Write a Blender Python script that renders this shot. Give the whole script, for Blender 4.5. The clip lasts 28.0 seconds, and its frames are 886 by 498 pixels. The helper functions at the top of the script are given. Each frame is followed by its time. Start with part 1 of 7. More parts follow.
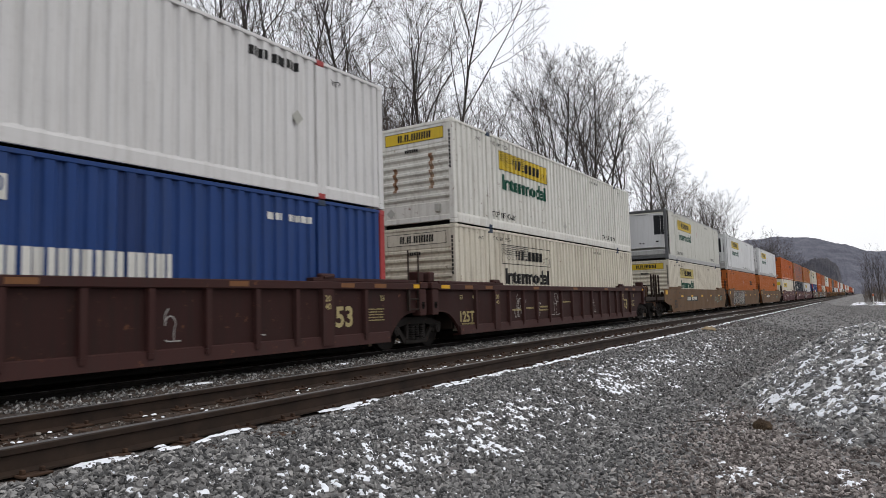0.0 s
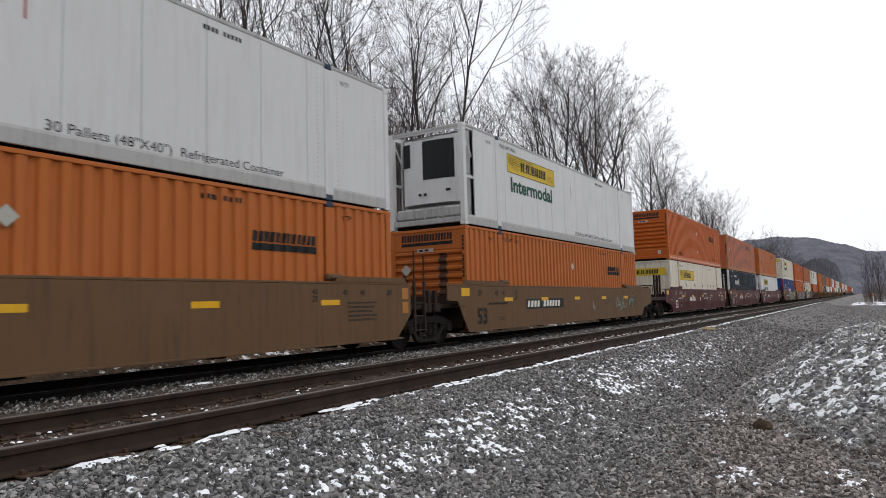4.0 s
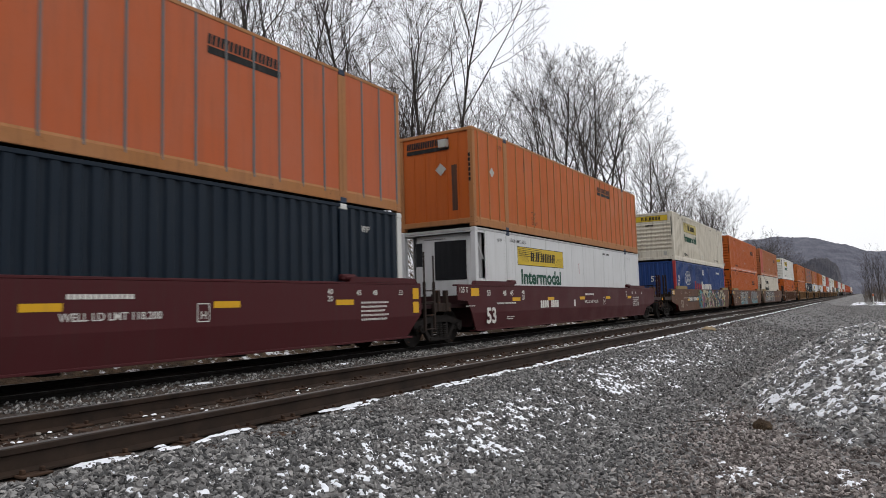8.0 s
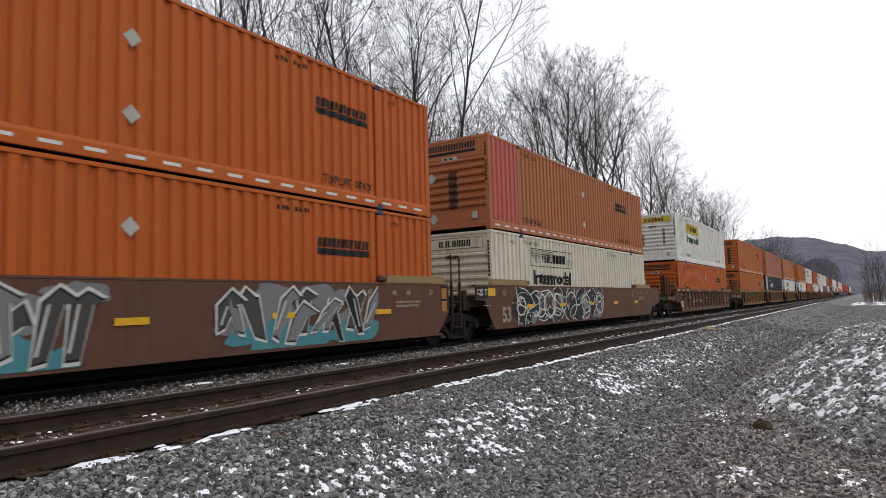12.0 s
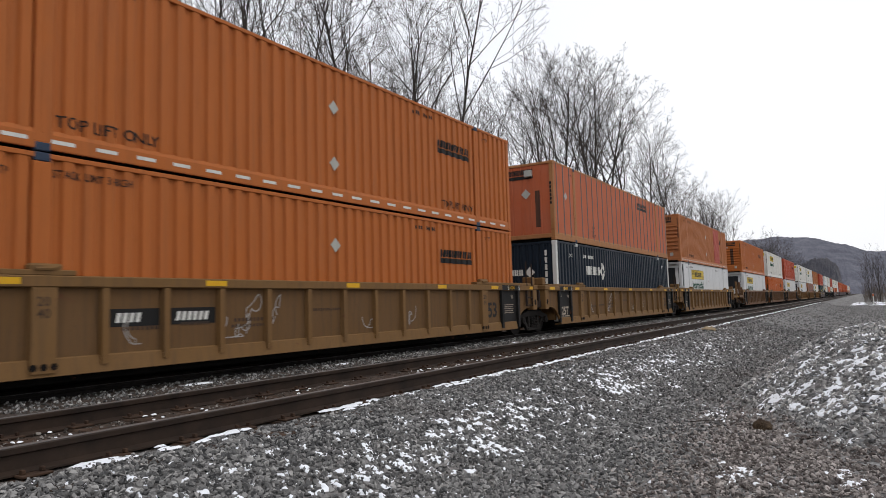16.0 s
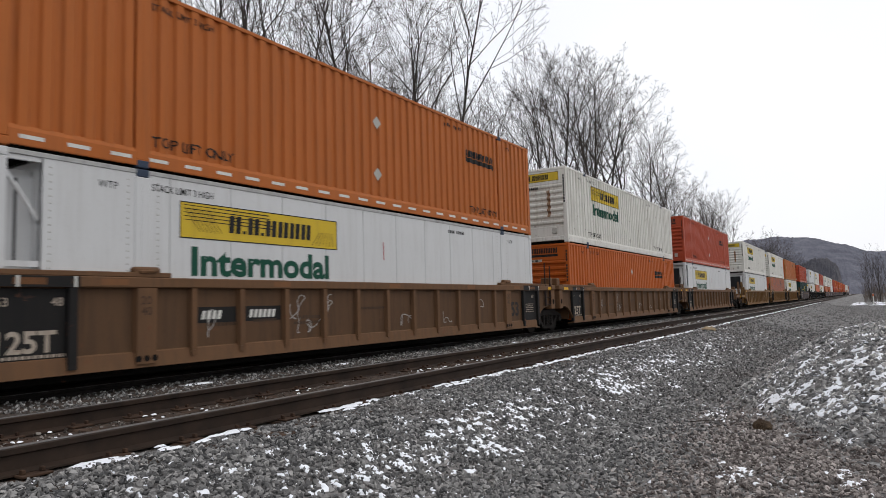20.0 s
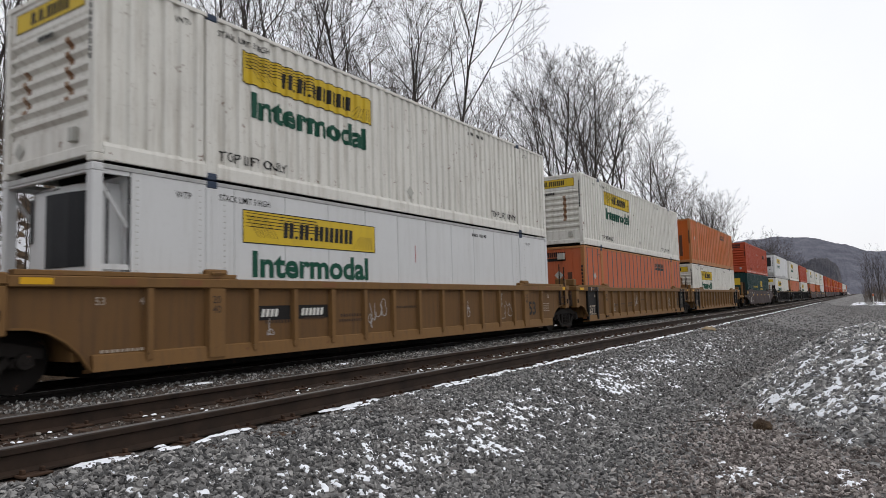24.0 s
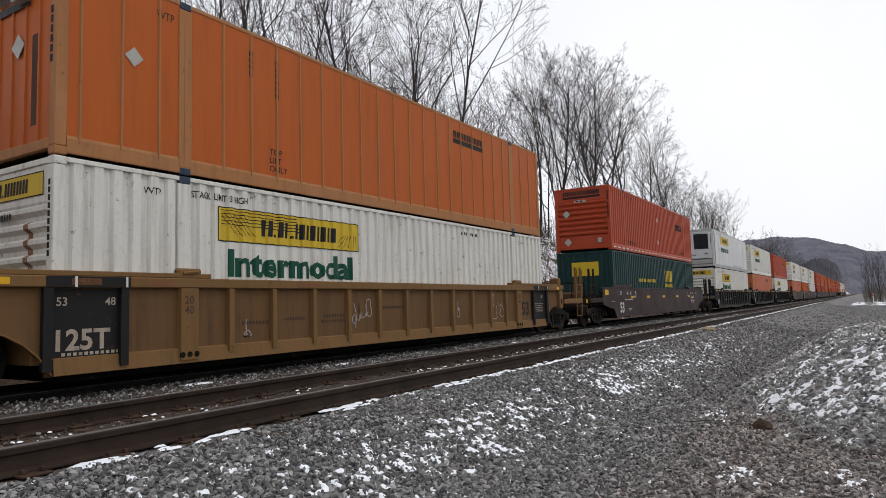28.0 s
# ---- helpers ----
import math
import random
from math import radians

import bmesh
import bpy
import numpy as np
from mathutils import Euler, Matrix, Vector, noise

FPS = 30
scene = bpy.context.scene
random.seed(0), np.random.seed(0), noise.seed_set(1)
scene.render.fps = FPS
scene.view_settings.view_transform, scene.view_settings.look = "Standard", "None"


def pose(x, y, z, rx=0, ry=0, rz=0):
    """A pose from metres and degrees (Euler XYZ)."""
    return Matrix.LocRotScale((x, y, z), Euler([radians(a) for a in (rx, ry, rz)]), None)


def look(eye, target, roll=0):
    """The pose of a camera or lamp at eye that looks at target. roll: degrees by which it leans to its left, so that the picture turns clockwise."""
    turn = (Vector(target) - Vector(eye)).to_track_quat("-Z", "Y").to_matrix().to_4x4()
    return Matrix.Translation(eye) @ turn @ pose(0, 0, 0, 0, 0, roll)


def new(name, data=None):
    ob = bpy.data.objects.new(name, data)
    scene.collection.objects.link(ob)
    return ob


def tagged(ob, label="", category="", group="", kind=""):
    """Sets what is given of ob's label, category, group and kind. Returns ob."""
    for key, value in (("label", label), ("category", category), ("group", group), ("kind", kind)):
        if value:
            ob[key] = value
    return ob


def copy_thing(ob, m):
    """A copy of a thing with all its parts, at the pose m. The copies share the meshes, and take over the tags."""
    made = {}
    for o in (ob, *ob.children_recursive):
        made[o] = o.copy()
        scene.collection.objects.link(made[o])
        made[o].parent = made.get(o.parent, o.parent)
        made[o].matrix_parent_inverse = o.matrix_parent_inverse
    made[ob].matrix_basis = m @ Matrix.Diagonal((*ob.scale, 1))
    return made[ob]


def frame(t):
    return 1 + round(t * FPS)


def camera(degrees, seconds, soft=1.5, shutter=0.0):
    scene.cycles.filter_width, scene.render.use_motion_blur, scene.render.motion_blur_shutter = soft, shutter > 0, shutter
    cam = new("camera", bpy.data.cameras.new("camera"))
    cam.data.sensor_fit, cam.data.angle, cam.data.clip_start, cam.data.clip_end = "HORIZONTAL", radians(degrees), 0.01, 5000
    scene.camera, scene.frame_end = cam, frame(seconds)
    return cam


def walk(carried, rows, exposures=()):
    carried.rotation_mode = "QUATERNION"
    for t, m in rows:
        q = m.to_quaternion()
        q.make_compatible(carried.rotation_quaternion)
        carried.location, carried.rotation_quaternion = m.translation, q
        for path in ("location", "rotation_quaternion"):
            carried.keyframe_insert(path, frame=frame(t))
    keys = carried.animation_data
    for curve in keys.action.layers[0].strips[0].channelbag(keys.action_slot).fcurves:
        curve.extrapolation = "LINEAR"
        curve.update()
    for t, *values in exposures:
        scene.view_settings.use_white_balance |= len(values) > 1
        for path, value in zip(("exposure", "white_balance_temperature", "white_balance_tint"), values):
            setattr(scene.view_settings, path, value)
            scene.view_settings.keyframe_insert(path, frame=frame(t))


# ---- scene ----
# World: x runs along the tracks, y to the hillside, z up. The near rail head is at 0.615 m, the train's at 0.40 m.
EYE = (0.0, 0.0, 1.45)
YAW, PITCH = radians(32.094), radians(4.770)
AIM = (EYE[0] + math.cos(PITCH) * math.cos(YAW), EYE[1] + math.cos(PITCH) * math.sin(YAW), EYE[2] + math.sin(PITCH))
cam = camera(67.21, 28.0, soft=0.5, shutter=0.11)
walk(cam, [(0.0, look(EYE, AIM, -1.611)), (28.0, look(EYE, AIM, -1.611))], exposures=[(0.0, 0.0), (12.0, 0.0), (17.0, 0.0), (21.0, -0.03), (24.0, -0.08), (25.0, -0.13), (26.0, -0.10), (28.0, -0.06)])

# ---- overcast daylight ----
world = bpy.data.worlds.new("overcast_sky")
scene.world = world
world.use_nodes = True
wn = world.node_tree
wn.nodes.clear()
sky = wn.nodes.new("ShaderNodeTexSky")
sky.sky_type, sky.sun_disc = "NISHITA", False
sky.sun_elevation, sky.sun_rotation = radians(59), radians(152)
sky.air_density, sky.dust_density = 1.0, 4.0
sky_bg = wn.nodes.new("ShaderNodeBackground")
sky_bg.inputs["Strength"].default_value = 0.02
# the cloud deck: near-white, a little brighter low down, with soft mottling
wtc = wn.nodes.new("ShaderNodeTexCoord")
wno = wn.nodes.new("ShaderNodeTexNoise")
wno.inputs["Scale"].default_value, wno.inputs["Detail"].default_value = 2.2, 4.0
wra = wn.nodes.new("ShaderNodeValToRGB")
wra.color_ramp.elements[0].position, wra.color_ramp.elements[0].color = 0.3, (0.87, 0.88, 0.93, 1)
wra.color_ramp.elements[1].position, wra.color_ramp.elements[1].color = 0.7, (0.97, 0.972, 0.985, 1)
cloud = wn.nodes.new("ShaderNodeBackground")
cloud.inputs["Strength"].default_value = 1.02
wadd = wn.nodes.new("ShaderNodeAddShader")
wout = wn.nodes.new("ShaderNodeOutputWorld")
wn.links.new(wtc.outputs["Generated"], wno.inputs["Vector"])
wn.links.new(wno.outputs["Fac"], wra.inputs["Fac"])
wn.links.new(wra.outputs["Color"], cloud.inputs["Color"])
wn.links.new(sky.outputs["Color"], sky_bg.inputs["Color"])
wn.links.new(sky_bg.outputs["Background"], wadd.inputs[0])
wn.links.new(cloud.outputs["Background"], wadd.inputs[1])
wn.links.new(wadd.outputs["Shader"], wout.inputs["Surface"])
sun = new("sun", bpy.data.lights.new("sun", "SUN"))
sun.data.energy, sun.data.angle, sun.data.color = 0.5, radians(40), (1.0, 0.97, 0.93)
sun.matrix_world = look((14, -26, 50), (0, 0, 0))


# ---- materials ----
class Nodes:
    """A small builder for node materials."""

    def __init__(self, name):
        self.mat = bpy.data.materials.new(name)
        self.mat.use_nodes = True
        self.tree = self.mat.node_tree
        self.tree.nodes.clear()
        self.bsdf = self.add("ShaderNodeBsdfPrincipled")
        out = self.add("ShaderNodeOutputMaterial")
        self.link(self.bsdf.outputs["BSDF"], out.inputs["Surface"])
        self.coord = self.add("ShaderNodeTexCoord")
        self.info = self.add("ShaderNodeObjectInfo")

    def add(self, kind):
        return self.tree.nodes.new(kind)

    def link(self, a, b):
        self.tree.links.new(a, b)

    def vec(self, scale=(1, 1, 1), shift=True):
        m = self.add("ShaderNodeMapping")
        m.inputs["Scale"].default_value = scale
        self.link(self.coord.outputs["Object"], m.inputs["Vector"])
        if shift:
            k = self.math("MULTIPLY", self.info.outputs["Random"], 37.0)
            self.link(k, m.inputs["Location"])
        return m.outputs["Vector"]

    def noise(self, vec, scale, detail=4.0, rough=0.55):
        n = self.add("ShaderNodeTexNoise")
        n.inputs["Scale"].default_value, n.inputs["Detail"].default_value = scale, detail
        n.inputs["Roughness"].default_value = rough
        self.link(vec, n.inputs["Vector"])
        return n.outputs["Fac"]

    def ramp(self, fac, a, b):
        r = self.add("ShaderNodeMapRange")
        r.inputs["From Min"].default_value, r.inputs["From Max"].default_value = a, b
        self.link(fac, r.inputs["Value"])
        return r.outputs["Result"]

    def math(self, op, a, b):
        m = self.add("ShaderNodeMath")
        m.operation = op
        for k, v in enumerate((a, b)):
            if isinstance(v, (int, float)):
                m.inputs[k].default_value = v
            else:
                self.link(v, m.inputs[k])
        return m.outputs["Value"]

    def mix(self, fac, a, b):
        m = self.add("ShaderNodeMix")
        m.data_type = "RGBA"
        for sock, v in ((m.inputs[0], fac), (m.inputs[6], a), (m.inputs[7], b)):
            if isinstance(v, (int, float)):
                sock.default_value = v
            elif isinstance(v, tuple):
                sock.default_value = (*v[:3], 1.0)
            else:
                self.link(v, sock)
        return m.outputs[2]

    def finish(self, colour, rough, bump=None, strength=0.2, distance=0.02, metal=0.0, gloss=0.15):
        if isinstance(colour, tuple):
            self.bsdf.inputs["Base Color"].default_value = (*colour, 1.0)
        else:
            self.link(colour, self.bsdf.inputs["Base Color"])
        if isinstance(rough, (int, float)):
            self.bsdf.inputs["Roughness"].default_value = rough
        else:
            self.link(rough, self.bsdf.inputs["Roughness"])
        self.bsdf.inputs["Metallic"].default_value = metal
        self.bsdf.inputs["Specular IOR Level"].default_value = gloss
        if bump is not None:
            b = self.add("ShaderNodeBump")
            b.inputs["Strength"].default_value, b.inputs["Distance"].default_value = strength, distance
            self.link(bump, b.inputs["Height"])
            self.link(b.outputs["Normal"], self.bsdf.inputs["Normal"])
        return self.mat


MATS = {}


def paint(name, colour, rough=0.5, grime=(0.09, 0.075, 0.06), amount=0.4, rust=0.0, fade=0.25):
    """Weathered paint on sheet metal: uneven fading, run-down streaks of dirt, chips of rust."""
    if name in MATS:
        return MATS[name]
    n = Nodes(name)
    v = n.vec()
    blotch = n.ramp(n.noise(v, 0.9, 5), 0.35, 0.7)
    peak = max(colour)
    faded = tuple(c * (1 - fade) + fade * min(0.42, 3.0 * peak) * (0.45 + 0.55 * c / peak) for c in colour)
    col = n.mix(blotch, colour, faded)
    streak = n.ramp(n.noise(n.vec((6.0, 6.0, 0.45)), 1.3, 6, 0.65), 0.48, 0.8)
    col = n.mix(n.math("MULTIPLY", streak, amount), col, grime)
    speck = n.ramp(n.noise(v, 14, 5, 0.7), 0.55, 0.75)
    col = n.mix(n.math("MULTIPLY", speck, amount * 0.45), col, grime)
    if rust:
        chips = n.ramp(n.noise(v, 5.5, 8, 0.75), 0.62 - 0.1 * rust, 0.70 - 0.08 * rust)
        col = n.mix(chips, col, (0.13, 0.055, 0.028))
    MATS[name] = n.finish(col, n.math("ADD", rough, n.math("MULTIPLY", blotch, 0.2)), n.noise(v, 45, 4), 0.06)
    return MATS[name]


def rough_stuff(name, a, b, scale, rough=0.9, strength=0.5, distance=0.02, fine=60, mid=None):
    """Earthy or woody surface of two colours with grain."""
    if name in MATS:
        return MATS[name]
    n = Nodes(name)
    v = n.vec()
    col = n.mix(n.ramp(n.noise(v, scale, 6, 0.6), 0.35, 0.68), a, b)
    if mid:
        col = n.mix(n.ramp(n.noise(v, fine * 0.4, 4), 0.55, 0.72), col, mid)
    MATS[name] = n.finish(col, rough, n.noise(v, fine, 5, 0.7), strength, distance)
    return MATS[name]


# ---- mesh helpers ----
class Geo:
    """Vertices and faces, gathered piece by piece into one mesh."""

    def __init__(self):
        self.v, self.f = [], []

    def add(self, vs, fs):
        k = len(self.v)
        self.v += [tuple(p) for p in vs]
        self.f += [tuple(i + k for i in q) for q in fs]
        return self

    def box(self, x0, x1, y0, y1, z0, z1, c=0.0):
        """A box; c is the chamfer of its four long upright or level edges and ends."""
        if c <= 0:
            vs = [(x, y, z) for x in (x0, x1) for y in (y0, y1) for z in (z0, z1)]
            return self.add(vs, [(0, 1, 3, 2), (4, 6, 7, 5), (0, 4, 5, 1), (2, 3, 7, 6), (0, 2, 6, 4), (1, 5, 7, 3)])
        bm = bmesh.new()
        bmesh.ops.create_cube(bm, size=1.0)
        for p in bm.verts:
            p.co = Vector(((x0 + x1) / 2 + p.co.x * (x1 - x0), (y0 + y1) / 2 + p.co.y * (y1 - y0), (z0 + z1) / 2 + p.co.z * (z1 - z0)))
        bmesh.ops.bevel(bm, geom=bm.edges[:], offset=c, segments=1, affect="EDGES")
        return self.take(bm)

    def take(self, bm):
        bm.verts.index_update()
        self.add([p.co[:] for p in bm.verts], [[p.index for p in q.verts] for q in bm.faces])
        bm.free()
        return self

    def prism(self, pts, a, b, axis="y"):
        """A flat outline, pushed from a to b along an axis."""
        n = len(pts)
        put = {"y": lambda p, t: (p[0], t, p[1]), "x": lambda p, t: (t, p[0], p[1]), "z": lambda p, t: (p[0], p[1], t)}[axis]
        vs = [put(p, a) for p in pts] + [put(p, b) for p in pts]
        fs = [(i, (i + 1) % n, n + (i + 1) % n, n + i) for i in range(n)]
        return self.add(vs, fs + [tuple(range(n))[::-1], tuple(range(n, 2 * n))])

    def strip(self, pts, a, b, axis):
        """An open profile swept from a to b: a sheet."""
        n = len(pts)
        put = {"z": lambda p, t: (p[0], p[1], t), "y": lambda p, t: (p[0], t, p[1])}[axis]
        vs = [put(p, a) for p in pts] + [put(p, b) for p in pts]
        return self.add(vs, [(i, i + 1, n + i + 1, n + i) for i in range(n - 1)])

    def tube(self, p, q, r0, r1=None, n=8, caps=True):
        p, q = Vector(p), Vector(q)
        r1 = r0 if r1 is None else r1
        d = (q - p).normalized()
        s = d.orthogonal().normalized()
        t = d.cross(s)
        ring = [(math.cos(2 * math.pi * k / n), math.sin(2 * math.pi * k / n)) for k in range(n)]
        vs = [p + (s * a + t * b) * r0 for a, b in ring] + [q + (s * a + t * b) * r1 for a, b in ring]
        fs = [(k, (k + 1) % n, n + (k + 1) % n, n + k) for k in range(n)]
        if caps:
            fs += [tuple(range(n))[::-1], tuple(range(n, 2 * n))]
        return self.add(vs, fs)

    def spike(self, p, q, r):
        """A thin three-sided cone from p to its point q."""
        a = (q - p).normalized().orthogonal().normalized() * r
        b = (q - p).normalized().cross(a)
        return self.add([p + a, p - a * 0.5 + b * 0.87, p - a * 0.5 - b * 0.87, q], [(0, 1, 3), (1, 2, 3), (2, 0, 3)])

    def lathe(self, profile, centre, n=20):
        """Rings (y, radius) turned about the y axis through centre."""
        x, y, z = centre
        vs, fs = [], []
        for yy, r in profile:
            vs += [(x + r * math.cos(2 * math.pi * k / n), y + yy, z + r * math.sin(2 * math.pi * k / n)) for k in range(n)]
        for j in range(len(profile) - 1):
            fs += [(j * n + k, j * n + (k + 1) % n, (j + 1) * n + (k + 1) % n, (j + 1) * n + k) for k in range(n)]
        return self.add(vs, fs + [tuple(range(n))[::-1], tuple(range((len(profile) - 1) * n, len(profile) * n))])

    def mesh(self, name, mat=None, smooth=False):
        me = bpy.data.meshes.new(name)
        me.from_pydata(self.v, [], self.f)
        if mat:
            me.materials.append(mat)
        if smooth:
            me.polygons.foreach_set("use_smooth", [True] * len(me.polygons))
        return me


CACHE = {}


def cached(key, make):
    if key not in CACHE:
        CACHE[key] = make()
    return CACHE[key]


def part(name, data, parent, label="", m=None):
    ob = new(name, data)
    ob.parent = parent
    if m is not None:
        ob.matrix_basis = m
    return tagged(ob, label) if label else ob


def thing(name, label, category, group="", kind="", data=None):
    return tagged(new(name, data), label, category, group, kind)

# ---- container paints ----
WHITE = paint("white_container_paint", (0.65, 0.637, 0.590), 0.5, (0.19, 0.145, 0.095), 0.5, 0.12, 0.18)
CREAM = paint("cream_container_paint", (0.60, 0.555, 0.46), 0.5, (0.17, 0.12, 0.07), 0.65, 0.05, 0.15)
REEFER = paint("white_reefer_skin", (0.56, 0.565, 0.565), 0.35, (0.22, 0.20, 0.17), 0.22, 0.0, 0.1)
OLDWHITE = paint("cream_stained_reefer_skin", (0.49, 0.485, 0.435), 0.45, (0.2, 0.16, 0.10), 0.35, 0.0, 0.12)
DEEPBLUE = paint("deep_blue_patch_paint", (0.012, 0.032, 0.115), 0.4, (0.03, 0.04, 0.06), 0.4, 0.0, 0.06)
ORANGE = paint("orange_container_paint", (0.41, 0.090, 0.011), 0.45, (0.12, 0.045, 0.02), 0.32, 0.0, 0.05)
LIGHT = paint("light_orange_container_paint", (0.39, 0.110, 0.022), 0.5, (0.13, 0.06, 0.03), 0.35, 0.0, 0.06)
BROWNED = paint("browned_orange_paint", (0.34, 0.118, 0.045), 0.55, (0.13, 0.07, 0.04), 0.4, 0.0, 0.10)
SUNBLEACHED = paint("sun_bleached_orange_paint", (0.375, 0.135, 0.048), 0.55, (0.16, 0.075, 0.04), 0.35, 0.0, 0.10)
FADED = paint("faded_orange_paint", (0.42, 0.100, 0.036), 0.55, (0.16, 0.08, 0.05), 0.35, 0.0, 0.15)
REDORANGE = paint("red_orange_paint", (0.35, 0.050, 0.016), 0.45, (0.12, 0.05, 0.03), 0.3, 0.0, 0.1)
TANPOST = paint("tan_orange_post_paint", (0.34, 0.145, 0.050), 0.55, (0.12, 0.07, 0.04), 0.5, 0.1, 0.15)
PINK = paint("sun_faded_pink_paint", (0.42, 0.088, 0.062), 0.5, (0.15, 0.09, 0.07), 0.3, 0.0, 0.15)
BLUE = paint("blue_container_paint", (0.014, 0.044, 0.160), 0.45, (0.035, 0.045, 0.065), 0.5, 0.0, 0.05)
RED = paint("red_end_paint", (0.33, 0.03, 0.03), 0.5, (0.10, 0.05, 0.04), 0.4)
NAVY = paint("dark_navy_paint", (0.007, 0.014, 0.024), 0.42, (0.030, 0.032, 0.034), 0.35, 0.0, 0.012)
GREEN = paint("dark_green_paint", (0.009, 0.036, 0.036), 0.45, (0.04, 0.04, 0.035), 0.5, 0.0, 0.03)
POSTWHITE = paint("white_post_paint", (0.60, 0.60, 0.57), 0.5, (0.2, 0.17, 0.13), 0.3)
ROOF = paint("grey_roof_sheet", (0.36, 0.36, 0.35), 0.6, (0.12, 0.11, 0.10), 0.5)
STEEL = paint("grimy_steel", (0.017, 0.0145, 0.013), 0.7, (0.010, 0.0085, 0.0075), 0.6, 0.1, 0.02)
RUSTY = paint("rusty_fitting", (0.10, 0.055, 0.035), 0.75, (0.03, 0.025, 0.02), 0.5, 0.4, 0.06)
BLACK = paint("black_lettering", (0.014, 0.014, 0.014), 0.55, (0.16, 0.14, 0.12), 0.2, 0.0, 0.03)
DARKGREEN = paint("green_lettering", (0.006, 0.062, 0.038), 0.5, (0.10, 0.10, 0.09), 0.2, 0.0, 0.05)
YELLOW = paint("yellow_sign_paint", (0.56, 0.39, 0.025), 0.45, (0.22, 0.16, 0.05), 0.3, 0.0, 0.08)
REFLECT = paint("yellow_reflective_tape", (0.62, 0.34, 0.012), 0.35, (0.2, 0.14, 0.05), 0.25, 0.0, 0.05)
WHITELET = paint("white_lettering", (0.62, 0.61, 0.57), 0.5, (0.15, 0.13, 0.11), 0.35, 0.0, 0.05)
GREYPLATE = paint("grey_placard", (0.38, 0.375, 0.34), 0.45, (0.15, 0.14, 0.12), 0.4, 0.0, 0.05)
BLUEFIT = paint("blue_lift_fitting", (0.022, 0.036, 0.065), 0.5, (0.05, 0.05, 0.05), 0.4)
# ---- car paints ----
TAN = paint("tan_car_paint", (0.162, 0.086, 0.030), 0.6, (0.075, 0.048, 0.030), 0.6, 0.15, 0.05)
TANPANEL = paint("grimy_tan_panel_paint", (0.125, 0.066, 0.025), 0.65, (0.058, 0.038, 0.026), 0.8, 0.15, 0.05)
TANDARK = paint("brown_car_paint", (0.112, 0.062, 0.029), 0.6, (0.045, 0.034, 0.027), 0.7, 0.1, 0.06)
MAROON = paint("maroon_car_paint", (0.058, 0.0105, 0.0125), 0.5, (0.05, 0.025, 0.022), 0.45, 0.0, 0.05)
OXIDE = paint("brown_oxide_paint", (0.042, 0.0165, 0.0145), 0.6, (0.030, 0.021, 0.018), 0.6, 0.1, 0.05)
EARPAINT = paint("weathered_cream_ear_paint", (0.24, 0.175, 0.075), 0.6, (0.09, 0.06, 0.04), 0.6, 0.15, 0.06)
DULLTAPE = paint("browned_reflective_tape", (0.17, 0.075, 0.03), 0.5, (0.10, 0.05, 0.03), 0.5, 0.0, 0.05)
# end gear takes darker tones than the car bodies
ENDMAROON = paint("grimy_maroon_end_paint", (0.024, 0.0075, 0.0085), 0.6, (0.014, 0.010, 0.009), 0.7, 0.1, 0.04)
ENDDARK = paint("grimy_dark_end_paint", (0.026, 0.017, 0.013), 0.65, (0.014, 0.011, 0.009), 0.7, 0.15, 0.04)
TAN2 = paint("brown_tan_car_paint", (0.128, 0.066, 0.032), 0.6, (0.06, 0.038, 0.025), 0.7, 0.2, 0.04)
RUSTBROWN = paint("rust_brown_car_paint", (0.105, 0.053, 0.032), 0.6, (0.05, 0.032, 0.024), 0.7, 0.2, 0.05)
# recessed panels in darker tones than the ribs around them
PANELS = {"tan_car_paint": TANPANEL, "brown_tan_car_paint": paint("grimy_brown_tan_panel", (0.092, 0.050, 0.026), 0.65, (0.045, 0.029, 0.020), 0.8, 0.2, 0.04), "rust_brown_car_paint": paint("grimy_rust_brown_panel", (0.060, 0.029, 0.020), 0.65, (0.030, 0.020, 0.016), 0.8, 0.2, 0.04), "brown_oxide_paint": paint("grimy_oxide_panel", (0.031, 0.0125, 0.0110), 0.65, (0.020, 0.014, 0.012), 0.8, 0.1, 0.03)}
CHALK = paint("worn_chalk_paint", (0.33, 0.31, 0.29), 0.7, (0.08, 0.05, 0.04), 0.7, 0.0, 0.05)
RUNG = paint("dark_rusty_rung", (0.030, 0.021, 0.017), 0.7, (0.02, 0.015, 0.012), 0.5, 0.2, 0.03)
UMBER = paint("umber_car_paint", (0.098, 0.046, 0.028), 0.6, (0.035, 0.028, 0.024), 0.65, 0.12, 0.05)
PLUM = paint("plum_brown_car_paint", (0.042, 0.028, 0.027), 0.6, (0.03, 0.026, 0.024), 0.6, 0.1, 0.05)
SOOT = paint("black_car_paint", (0.014, 0.0135, 0.0135), 0.6, (0.022, 0.018, 0.016), 0.6, 0.05, 0.02)
# near-black of grime, with the shade below the cars put into it
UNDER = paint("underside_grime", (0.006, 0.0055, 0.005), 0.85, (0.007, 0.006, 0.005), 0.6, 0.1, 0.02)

L, W, H = 16.154, 2.591, 2.896
YN = -W / 2
PITCH_C, DEPTH = 0.30, 0.048


